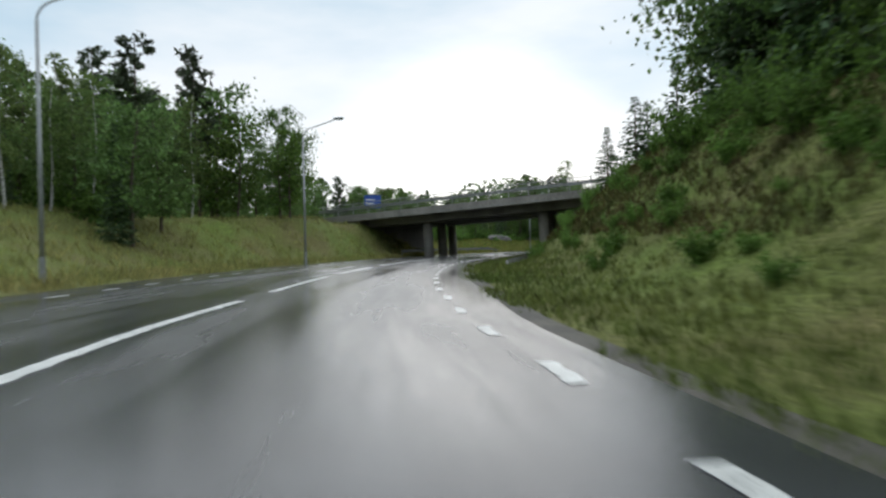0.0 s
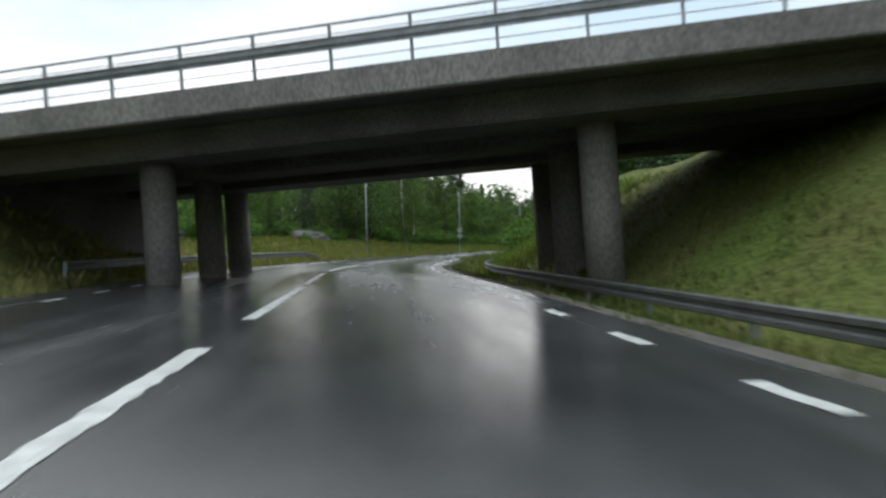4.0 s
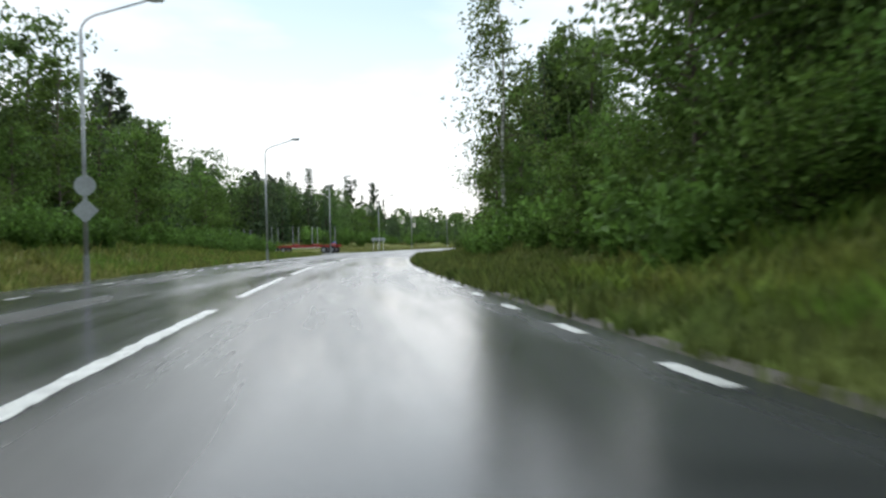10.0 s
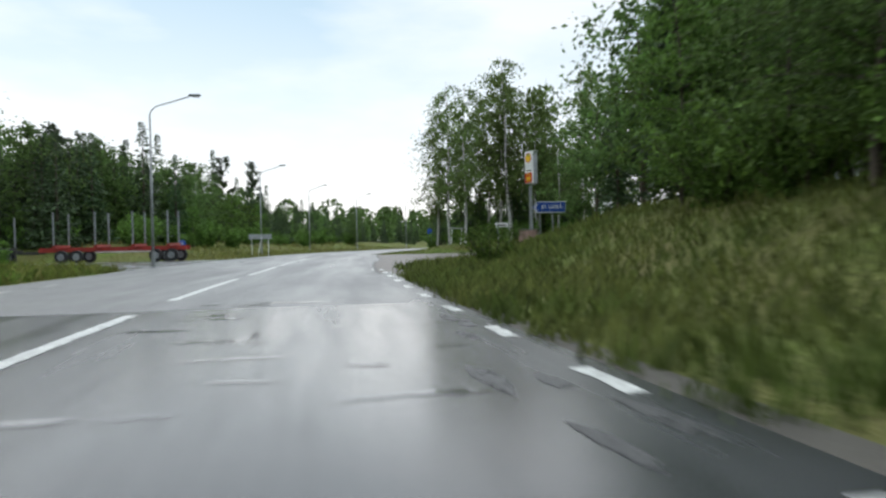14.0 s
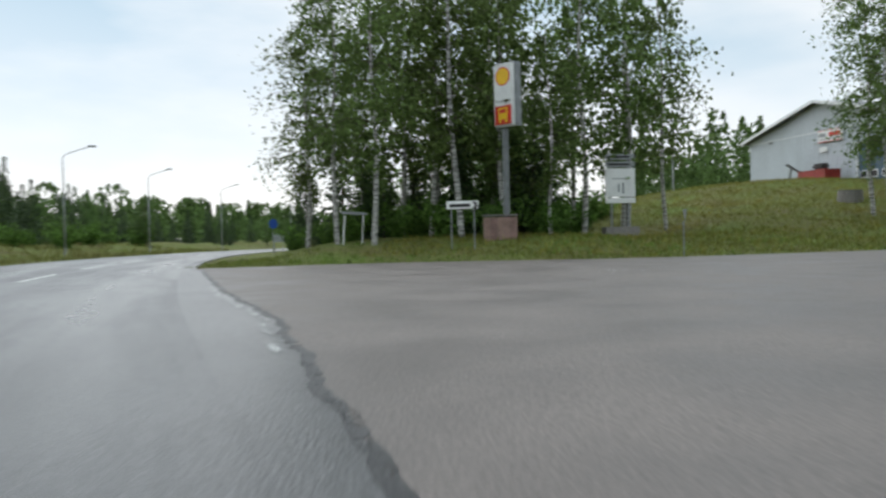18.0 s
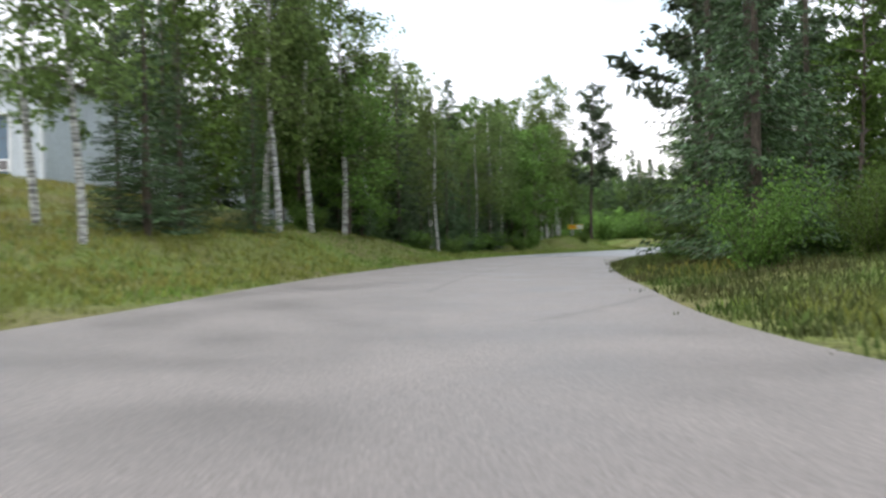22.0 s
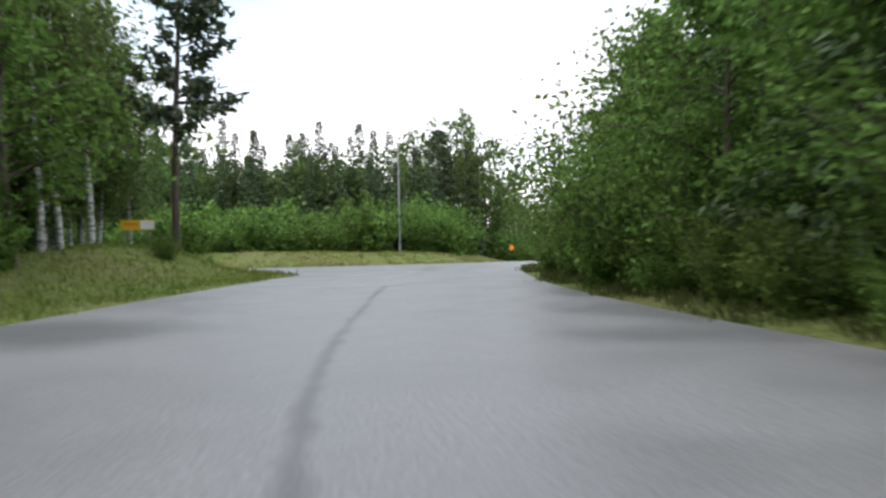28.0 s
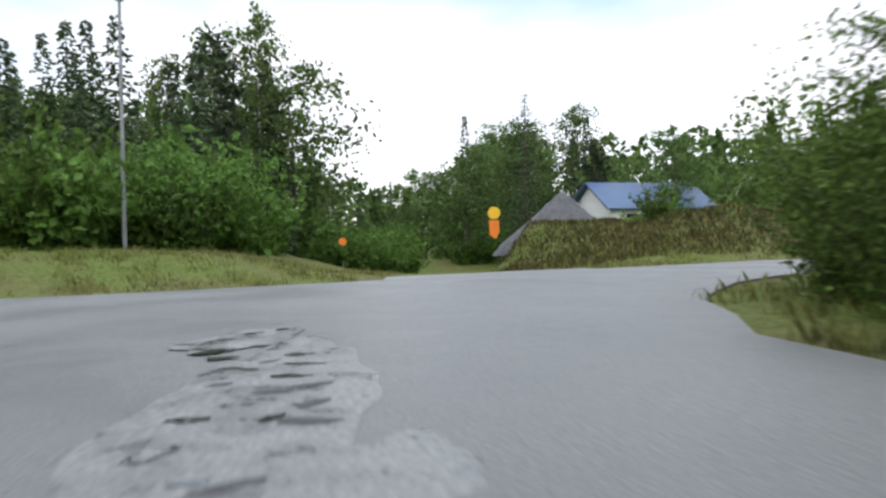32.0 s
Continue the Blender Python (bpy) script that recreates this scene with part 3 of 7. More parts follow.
    spoil = 3.2 * smooth01((d - 0.3) / 2.6) * np.exp(-((y - 53.5) / 7.5) ** 2) * smooth01((x - 147) / 4.0) * (x < 160.5)
    z = np.maximum(z, spoil)
    z = z - np.where(off > 0, dip, 0)
    drop = -0.055 * np.clip(77 - y, 0, 45) * smooth01(1 - (np.abs(x - 160) - 7) / 8.0)
    z = z + np.where(y < 77, drop, 0)
    z = np.where(d < 0.35, z - 0.07, z - 0.07 * (1 - smooth01((d - 0.35) / 1.0)))
    return z.reshape(shape), d.reshape(shape), arc.reshape(shape), off.reshape(shape)


def core_axis(lo, hi, step, far):
    mid = np.arange(lo, hi + 0.01, step)
    grow = [step * 1.35 ** k for k in range(1, 40)]
    out, v = [], 0.0
    for g in grow:
        v += g
        if v > far:
            break
        out.append(v)
    out = np.array(out)
    return np.concatenate([lo - out[::-1], mid, hi + out])


GX, GY = core_axis(-45, 250, 1.25, 3500), core_axis(-20, 262, 1.25, 3500)
gxx, gyy = np.meshgrid(GX, GY, indexing="ij")
GZ, GD, GA, GO = lie(gxx, gyy)


def height(x, y):
    """Height of the ground sheet at one place."""
    i = int(np.clip(np.searchsorted(GX, x) - 1, 0, len(GX) - 2))
    j = int(np.clip(np.searchsorted(GY, y) - 1, 0, len(GY) - 2))
    u, v = (x - GX[i]) / (GX[i + 1] - GX[i]), (y - GY[j]) / (GY[j + 1] - GY[j])
    return float(GZ[i, j] * (1 - u) * (1 - v) + GZ[i + 1, j] * u * (1 - v) + GZ[i, j + 1] * (1 - u) * v + GZ[i + 1, j + 1] * u * v)


def outside(x, y):
    i = int(np.clip(round(float(np.interp(x, GX, np.arange(len(GX))))), 0, len(GX) - 1))
    j = int(np.clip(round(float(np.interp(y, GY, np.arange(len(GY))))), 0, len(GY) - 1))
    return float(GD[i, j])


def build_ground():
    ni, nj = len(GX), len(GY)
    me = bpy.data.meshes.new("ground")
    verts = np.stack([gxx, gyy, GZ], -1).reshape(-1, 3)
    ii, jj = np.meshgrid(np.arange(ni - 1), np.arange(nj - 1), indexing="ij")
    a = (ii * nj + jj).ravel()
    faces = np.stack([a, a + nj, a + nj + 1, a + 1], 1)
    me.from_pydata(verts, [], faces)
    me.materials.append(GRASS_GROUND)
    me.shade_smooth()
    tagged(new("ground", me), "rolling meadow ground of green and straw-coloured grass", "ground", kind="structure")


def strip(name, poly, z, mat, label, kind="structure", category="road"):
    """A paved area from its outline, with a low edge."""
    bm = bmesh.new()
    zz = z if callable(z) else (lambda x, y: z)
    top = [bm.verts.new((x, y, zz(x, y))) for x, y in poly]
    f = bm.faces.new(top)
    low = [bm.verts.new((x, y, zz(x, y) - 0.1)) for x, y in poly]
    k = len(top)
    for i in range(k):
        bm.faces.new((top[i], low[i], low[(i + 1) % k], top[(i + 1) % k]))
    bmesh.ops.triangulate(bm, faces=[f])
    bmesh.ops.recalc_face_normals(bm, faces=bm.faces)
    for fc in bm.faces:
        if abs(fc.normal.z) > 0.5 and fc.normal.z < 0:
            fc.normal_flip()
    ob = part(name, bm, mat)
    return tagged(ob, label, category, kind=kind)


def ribbon(line, n, o1, o2, z):
    """Vertices and faces of a band beside a line, between two offsets."""
    a, b = line + n * o1, line + n * o2
    k = len(line)
    v = [(x, y, z) for x, y in a] + [(x, y, z) for x, y in b]
    return v, [(i, i + 1, k + i + 1, k + i) for i in range(k - 1)]


def main_piece(name, line, n, arcs, mat, label):
    v, f = ribbon(line, n, LEFT_EDGE, RIGHT_EDGE, 0.0)
    k = len(line)
    v += [(x, y, -0.1) for x, y, _ in v[:k]] + [(x, y, -0.1) for x, y, _ in v[k:2 * k]]
    f += [(i, 2 * k + i, 2 * k + i + 1, i + 1) for i in range(k - 1)] + [(k + i, k + i + 1, 3 * k + i + 1, 3 * k + i) for i in range(k - 1)]
    road = mesh_object(name, v, f, mat)
    uv = road.data.uv_layers.new(name="along")
    for lp, q in zip(road.data.loops, uv.data):
        i = lp.vertex_index
        q.uv = ((LEFT_EDGE, RIGHT_EDGE)[(i // k) % 2], float(arcs[i % k]))
    tagged(road, label, "road", kind="structure")


def build_roads():
    cut = int(np.searchsorted(MAIN_ARC, ARC_EYE + 194))
    for name, lo, hi, mat, label in (("road", 0, cut + 1, ASPHALT_MAIN, "wet dark grey asphalt main road curving through woods"),
                                     ("road_7", cut, len(MAIN), ASPHALT_COARSE, "coarse damp grey asphalt of the main road past the side road")):
        main_piece(name, MAIN[lo:hi], MAIN_N[lo:hi], MAIN_ARC[lo:hi], mat, label)
    strip("road_2", side_poly, -0.006, ASPHALT_SIDE, "damp brownish grey asphalt side road and wide mouth")
    low = SIDE_RIGHT[(SIDE_RIGHT[:, 1] < 135.2) & (SIDE_RIGHT[:, 1] > 90)], SIDE_LEFT[(SIDE_LEFT[:, 1] < 135.6) & (SIDE_LEFT[:, 1] > 90)]
    strip("road_6", np.vstack([low[0] + (0.02, 0), (low[1] - (0.02, 0))[::-1]]), -0.001, ASPHALT_END, "wet grey worn asphalt on the side road's last stretch")
    strip("road_3", cross_poly, -0.012, ASPHALT_END, "wet grey worn asphalt crossroad")
    strip("road_4", ahead_poly, lambda x, y: -0.02 - 0.055 * max(0.0, 77 - y), ASPHALT_END, "grey asphalt road dropping away beyond the crossroad")
    strip("road_5", left_poly, -0.009, ASPHALT, "wet asphalt mouth of a side road where a timber truck turns off")
    # gravel shoulder along the main road's right side
    sel = MAIN_ARC < arc_of(99, 171)
    v, f = ribbon(MAIN[sel], MAIN_N[sel], RIGHT_EDGE - 0.1, RIGHT_EDGE + 0.4, -0.03)
    tagged(mesh_object("shoulder", v, f, GRAVEL), "narrow brown gravel shoulder beside wet asphalt", "shoulder", kind="structure")


def dash(arc, length, offset, width, name, label, group):
    k = max(7, int(length / 0.16) + 1)
    top = []
    rnd = random.Random(int(arc * 10) + int(offset * 100))
    for side in (-1, 1):
        for i in range(k):
            p, n = on_main(arc + length * i / (k - 1), offset + side * (width / 2 + rnd.uniform(-0.024, 0.016)))
            top.append((p[0], p[1], 0.006))
    f = [(i, i + 1, k + i + 1, k + i) for i in range(k - 1)]
    ob = mesh_object(name, top, f, PAINT)
    return tagged(ob, label, "road marking", group, kind="structure")


def build_markings():
    start, second = arc_of(-1.3, 18.9), arc_of(30.0, 104.8) - 33.0
    a = start - 24
    while a < second - 10:
        dash(a, 9.0, 0.0, 0.21, "centre_dash", "long worn white dash along the road's middle", "centre dashes")
        a += 12
    a = second
    while a < arc_of(240, 233):
        dash(a, 9.0 if a < arc_of(108, 182) else 6.0, 0.0, 0.2, "centre_dash", "long worn white dash along the road's middle", "centre dashes")
        a += 12
    stop = arc_of(101, 177)
    A = ARC_EYE
    knots = ((-20, 4.3), (6, 4.28), (12, 4.1), (18.5, 3.86), (33, 3.92), (48, 4.16), (85, 4.38), (115, 4.46), (175, 4.62), (300, 4.62))
    for i in range(-6, 80):
        a = A + 3.0 * i - 0.3 + 0.6 * min(1.2, max(0.0, (3 * i - 115) / 60))
        if a < stop:
            dash(a, 1.02, float(np.interp(a - A, *zip(*knots))), 0.16, "edge_dash", "short worn white dash along the road's edge", "right edge dashes")
    a = ARC_EYE
    while a < arc_of(98, 174):
        dash(a, 1.05, -4.95, 0.15, "edge_dash", "short worn white dash along the road's far edge", "left edge dashes")
        a += 3.0
    a = arc_of(134, 201) + 2
    while a < arc_of(230, 233):
        dash(a, 1.05, 4.12, 0.15, "edge_dash", "short worn white dash along the road's edge", "right edge dashes")
        a += 3.0
    for a, length in ((arc_of(99.6, 175.8), 0.9),):
        dash(a, length, 4.3, 0.13, "edge_line", "worn broken white line across the side road's mouth", "mouth lines")
    for a, length in ((arc_of(108, 182), 4.0), (arc_of(115, 187.6), 5.0)):
        dash(a, length, -5.4, 0.14, "edge_line", "worn white line across the side road's mouth", "mouth lines")


def blot(name, x, y, rx, ry, turn, z, mat, label, seed, category="stain"):
    """A flat patch with an uneven outline."""
    rnd = random.Random(seed)
    k = 72
    wob = [(n, rnd.uniform(0, 6.28), rnd.uniform(0.4, 1.0) / n ** 0.8) for n in (2, 3, 5, 7, 11, 17)]
    c, s = math.cos(radians(turn)), math.sin(radians(turn))
    z += rnd.uniform(0, 0.0012)
    v = [(x, y, z)]
    for i in range(k):
        a = 2 * math.pi * i / k
        q = 1 + 0.48 * sum(w * math.sin(n * a + ph) for n, ph, w in wob) * 0.7
        px, py = rx * q * math.cos(a), ry * q * math.sin(a)
        v.append((x + c * px - s * py, y + s * px + c * py, z))
    f = [(0, 1 + i, 1 + (i + 1) % k) for i in range(k)]
    return tagged(mesh_object(name, v, f, mat), label, category, kind="structure")


def across_uv(ob):
    """UV x from 0 on a band's one side to 1 on the other."""
    k = len(ob.data.vertices) // 2
    uv = ob.data.uv_layers.new(name="across")
    for lp, q in zip(ob.data.loops, uv.data):
        q.uv = (float(lp.vertex_index >= k), lp.vertex_index % k * 0.4)
    return ob


def build_patches():
    """Puddles, tar and worn asphalt."""
    rnd = random.Random(12)
    for i in range(26):
        a = ARC_EYE + 186.5 + 9.5 * rnd.random()
        p, n = on_main(a, rnd.uniform(0.7, 4.1))
        way = math.degrees(math.atan2(n[1], n[0])) + rnd.uniform(-14, 14)
        blot("puddle", p[0], p[1], rnd.uniform(0.12, 0.5), rnd.uniform(0.02, 0.06), way, 0.004, PUDDLE, "thin water film in a crack across the lane", 10 + i, "puddle")
    for i in range(9):
        a = ARC_EYE + 181.0 + 11 * rnd.random()
        p, n = on_main(a, rnd.uniform(3.85, 4.5))
        blot("tar_patch", p[0], p[1], rnd.uniform(0.25, 0.6), rnd.uniform(0.05, 0.11), math.degrees(math.atan2(n[0], -n[1])) + rnd.uniform(-7, 7), 0.003, TAR, "dark broken spot beside the edge line", 60 + i, "tar patch")
    for i, (x, y, rx, ry, t) in enumerate(((9.2, 53.4, 2.6, 0.1, -22), (168.8, 98.8, 0.45, 0.2, 40), (169.3, 98.3, 0.3, 0.12, 0))):
        blot("tar_patch", x, y, rx, ry, t, 0.003, TAR, "dark tar repair across the lane", 40 + i, "tar patch")
    for i in range(26):
        u, w = rnd.random(), rnd.gauss(0, 0.36)
        x, y = 169.35 - 0.45 * u + w, 92.2 + 6.6 * u
        wet = rnd.random() < 0.5
        blot("puddle" if wet else "tar_patch", x, y, rnd.uniform(0.06, 0.2), rnd.uniform(0.03, 0.1), rnd.uniform(-25, 65), 0.0055 if wet else 0.004, PUDDLE if wet else TAR,
             "rain puddle in broken asphalt" if wet else "dark hole in broken asphalt", 70 + i, "puddle" if wet else "pothole")
    for i, (x, y, rx, ry, t) in enumerate(((169.0, 95.8, 2.3, 0.75, 84), (169.5, 93.0, 0.9, 0.5, 60), (168.4, 97.8, 0.7, 0.4, 70), (168.5, 107.6, 0.32, 1.9, 3), (169.0, 102.4, 0.4, 2.0, 4), (171.6, 95.2, 0.5, 1.0, 20))):
        blot("broken_asphalt", x, y, rx, ry, t, 0.0, PATCH, "worn broken pale asphalt", 90 + i)
    line = spline([(146.6, 165.0), (149.2, 161.1), (151.0, 158.1), (154.6, 151.6), (159.3, 142.7), (163.7, 131.5), (166.0, 121.4), (167.3, 114.5)], 0.4)
    for stretch, mat in ((line[line[:, 1] > 135.2], SEAM), (line[line[:, 1] < 135.6], SEAM_END)):
        rnd = random.Random(6)
        v, f = ribbon(stretch, normals_of(stretch), -0.12, 0.12, 0.004)
        v = [(x + rnd.uniform(-0.012, 0.012), y, z) for x, y, z in v]
        tagged(across_uv(mesh_object("tar_seam", v, f, mat)), "dark repaired seam along the side road", "tar seam", kind="structure")
    sel = (MAIN_ARC > ARC_EYE + 205) & (MAIN_ARC < arc_of(133, 200.6))
    edge = ((200, 4.3), (215.6, 4.45), (223.5, 4.78), (226, 5.05), (230, 5.4), (236, 5.2), (260, 5.0))
    rnd = random.Random(2)
    arcs = np.arange(MAIN_ARC[sel][0], MAIN_ARC[sel][-1], 0.11)
    mid = [float(np.interp(a - ARC_EYE, *zip(*edge))) + 0.03 * math.sin(a * 2.3) + 0.02 * math.sin(a * 5.9 + 1) + rnd.uniform(-0.018, 0.018) for a in arcs]
    k = len(arcs)
    for name, lo, hi, z, mat, label in (("road_edge", [min(4.3, m - 0.1) for m in mid], mid, 0.0025, ASPHALT_COARSE, "ragged edge of the main road's dark asphalt"),
                                        ("road_edge", mid, [m + 0.04 + (5.9 - m) * min(1.0, (a - arcs[0]) / 7.0) for m, a in zip(mid, arcs)], 0.0025, ASPHALT_SIDE, "ragged brownish edge of the side road's mouth"),
                                        ("tar_seam", [m - 0.05 - rnd.random() * 0.04 for m in mid], [m + 0.03 + rnd.random() * 0.03 for m in mid], 0.006, TAR, "dark cracked seam between two asphalts")):
        v = [(*on_main(a, o)[0], z) for a, o in zip(arcs, lo)] + [(*on_main(a, o)[0], z) for a, o in zip(arcs, hi)]
        tagged(mesh_object(name, v, [(i, i + 1, k + i + 1, k + i) for i in range(k - 1)], mat), label, "road edge", kind="structure")
    for i in range(16):
        a = ARC_EYE + 227.0 + i * 0.72
        p, n = on_main(a, float(np.interp(a - ARC_EYE, *zip(*edge))) - 0.12 - 0.1 * rnd.random())
        blot("worn_line", p[0], p[1], 0.22 + 0.2 * rnd.random(), 0.03 + 0.03 * rnd.random(), math.degrees(math.atan2(n[0], -n[1])), 0.008, PAINT_WORN, "remains of a worn white edge line", 300 + i, "road marking")
    # curved wet track inside the bend, and loose white stones
    line = spline([(142.4, 163.6), (141.9, 166.1), (141.6, 168.4)], 0.5)
    v, f = ribbon(line, normals_of(line), -0.2, 0.2, 0.003)
    tagged(across_uv(mesh_object("tar_seam", v, f, SEAM)), "short dark seam inside the bend", "tar seam", kind="structure")
    rnd = random.Random(8)
    v, f = [], []
    for _ in range(45):
        x, y, r = 131.0 + rnd.gauss(0, 0.9), 180.3 + rnd.gauss(0, 0.45), rnd.uniform(0.006, 0.017)
        b = len(v)
        v += [(x + r, y, 0.0), (x, y + r, 0.0), (x - r, y, 0.0), (x, y - r, 0.0), (x, y, r * 0.9)]
        f += [(b, b + 1, b + 4), (b + 1, b + 2, b + 4), (b + 2, b + 3, b + 4), (b + 3, b, b + 4)]
    mesh_object("loose_stones", v, f, PAINT, None, "small loose white stones on the asphalt", kind="stuff")["category"] = "stones"


# ---- trees ----
def quads_at(rng, pts, size, droop=0.0, flat=0.0, aspect=1.6):
    """Small leaf clumps: a rhombus at each place, turned by chance. droop: how far they hang; flat: how far they lie level."""
    k = len(pts)
    u = rng.normal(size=(k, 3))
    u[:, 2] = u[:, 2] * (1 - flat) - droop * 2.2
    u /= np.linalg.norm(u, axis=1)[:, None]
    w = rng.normal(size=(k, 3))
    w[:, 2] *= (1 - flat)
    w -= (w * u).sum(1)[:, None] * u
    w /= np.linalg.norm(w, axis=1)[:, None]
    s = size * rng.uniform(0.6, 1.3, (k, 1))
    a, b = u * s * aspect * 0.5, w * s * 0.5
    bend = np.cross(u, w) * s * 0.16
    v = np.stack([pts - a, pts - b * 0.9 + bend - a * 0.1, pts + a, pts + b + bend], 1).reshape(-1, 3)
    f = np.arange(4 * k).reshape(k, 4)
    return v, f


def limb(v, f, path, r0, r1, n=5):
    """A tapered limb along a path, added to lists of vertices and faces."""
    base = len(v)
    m = len(path)
    for i, p in enumerate(path):
        t = path[min(i + 1, m - 1)] - path[max(i - 1, 0)]
        t = t / (np.linalg.norm(t) + 1e-9)
        s = np.cross(t, (0.3, 0.9, 0.1))
        s /= np.linalg.norm(s) + 1e-9
        w = np.cross(t, s)
        r = r0 + (r1 - r0) * i / (m - 1)
        for k in range(n):
            a = 2 * math.pi * k / n
            v.append(p + (s * math.cos(a) + w * math.sin(a)) * r)
    for i in range(m - 1):
        for k in range(n):
            q = base + i * n
            f.append((q + k, q + (k + 1) % n, q + n + (k + 1) % n, q + n + k))


def tree_kind(kind, seed, level=1):
    """Meshes of one tree: trunk, branches and crown. level: 0 far off, 1 beside the main road, 2 close to the lane."""
    rng = np.random.default_rng(seed)
    few, big = ((0.44, 1.45), (0.9, 1.03), (1.35, 0.82))[level]
    bv, bf = [], []
    tv, tf, pts = [], [], []
    if kind in ("birch", "leafy", "young"):
        h = {"birch": 17.0, "leafy": 13.0, "young": 9.0}[kind] * rng.uniform(0.92, 1.08)
        spread = {"birch": 2.5, "leafy": 3.6, "young": 2.2}[kind]
        lean = rng.normal(size=2) * 0.025
        zz = np.linspace(-0.6, h, 12)
        trunk = np.stack([lean[0] * zz + 0.12 * np.sin(zz * 0.5 + seed), lean[1] * zz + 0.12 * np.cos(zz * 0.45 + seed), zz], 1)
        r0 = {"birch": 0.17, "leafy": 0.2, "young": 0.1}[kind]
        limb(tv, tf, trunk, r0, 0.02, 9)
        low = {"birch": 0.24, "leafy": 0.12, "young": 0.08}[kind]
        for i in range({"birch": 46, "leafy": 46, "young": 34}[kind]):
            t = low + (0.97 - low) * (i + rng.random()) / 46 * (46 / {"birch": 46, "leafy": 46, "young": 34}[kind])
            root = np.array([np.interp(t * h, zz, trunk[:, k]) for k in range(3)])
            a = rng.uniform(0, 2 * math.pi)
            shape = math.sin(math.pi * min(1, (t - low) / (1.02 - low)) ** 0.75) ** 0.7
            ln = spread * (0.35 + 0.85 * shape) * rng.uniform(0.6, 1.2)
            up = rng.uniform(0.25, 0.8)
            q = np.linspace(0, 1, (3, 5, 5)[level])[:, None]
            way = np.array([math.cos(a), math.sin(a), 0.0])
            path = root + way * ln * q + np.array([0, 0, 1.0]) * ln * (up * q - (0.75 if kind == "birch" else 0.35) * q ** 2.2)
            if level or i % 2 == 0:
                limb(bv, bf, path, 0.045 * (1.2 - t) + 0.012, 0.006, 3)
            k = int(few * {"birch": 108, "leafy": 165, "young": 140}[kind] * (0.5 + 0.7 * shape))
            tt = rng.uniform(0.22, 1.05, k)
            centre = np.stack([np.interp(tt, q[:, 0], path[:, c]) for c in range(3)], 1)
            jitter = rng.normal(size=(k, 3)) * ln * np.array([0.135, 0.135, 0.11]) * (0.4 + tt[:, None])
            if kind == "birch":
                jitter[:, 2] -= np.abs(rng.normal(size=k)) * 0.55 * tt
            pts.append(centre + jitter)
        cv, cf = quads_at(rng, np.vstack(pts), big * {"birch": 0.16, "leafy": 0.175, "young": 0.135}[kind], 0.35 if kind == "birch" else 0.1)
    elif kind == "spruce":
        h = 15.0 * rng.uniform(0.9, 1.1)
        zz = np.linspace(-0.6, h, 8)
        trunk = np.stack([0 * zz, 0 * zz, zz], 1)
        limb(tv, tf, trunk, 0.2, 0.015, 8)
        verts, count = [], 0
        z = 0.7
        while z < h - 0.1:
            t = z / h
            rad = 2.75 * (1 - t) ** 0.88 * rng.uniform(0.8, 1.14) + 0.07
            for b in range(int(9 - 3 * t)):
                a = rng.uniform(0, 2 * math.pi)
                ln = rad * rng.uniform(0.7, 1.1)
                way = np.array([math.cos(a), math.sin(a), 0])
                q = np.linspace(0, 1, 5)[:, None]
                path = np.array([0, 0, z]) + way * ln * q + np.array([0, 0, 1]) * ln * (-0.42 * q + 0.28 * q ** 2.5 + (0.35 if t > 0.8 else 0))
                if b < (1, 2, 2)[level]:
                    limb(bv, bf, path, 0.022, 0.005, 3)
                k = max(3, int(ln * (5.6, 8.0, 17.0)[level]))
                for s in rng.uniform(0.12, 1.0, k):
                    c = np.array([np.interp(s, q[:, 0], path[:, j]) for j in range(3)]) + rng.normal(size=3) * 0.05
                    side = np.cross(way, (0, 0, 1)) * rng.choice((-1, 1))
                    out = way * rng.uniform(0.3, 0.7) + side * rng.uniform(0.2, 0.8) + np.array([0, 0, rng.uniform(-0.6, -0.05)])
                    out /= np.linalg.norm(out)
                    le, wi = (0.44, 0.42, 0.25)[level] * rng.uniform(0.7, 1.3) * (1.15 - 0.4 * t), (0.115, 0.085, 0.034)[level]
                    nn = np.cross(out, rng.normal(size=3))
                    nn /= np.linalg.norm(nn)
                    verts += [c, c + out * le * 0.5 + nn * wi, c + out * le, c + out * le * 0.5 - nn * wi]
            z += 0.26 + 0.1 * rng.random()
        cv = np.array(verts)
        cf = np.arange(len(cv)).reshape(-1, 4)
    elif kind == "pine":
        h = 16.0 * rng.uniform(0.92, 1.08)
        zz = np.linspace(-0.6, h, 9)
        trunk = np.stack([0.18 * np.sin(zz * 0.25 + seed), 0.15 * np.cos(zz * 0.3), zz], 1)
        limb(tv, tf, trunk, 0.2, 0.04, 8)
        for i in range(40):
            t = 0.36 + 0.63 * (i + rng.random()) / 40
            root = np.array([np.interp(t * h, zz, trunk[:, k]) for k in range(3)])
            a = rng.uniform(0, 2 * math.pi)
            ln = 3.3 * (1.12 - t) ** 0.5 * rng.uniform(0.5, 1.2)
            way = np.array([math.cos(a), math.sin(a), 0])
            q = np.linspace(0, 1, 5)[:, None]
            path = root + way * ln * q + np.array([0, 0, 1]) * ln * (0.1 * q + 0.3 * q ** 2)
            limb(bv, bf, path, 0.04, 0.01, 3)
            k = int(38 * few * ln)
            tt = rng.uniform(0.35, 1.05, k)
            c = np.stack([np.interp(tt, q[:, 0], path[:, j]) for j in range(3)], 1)
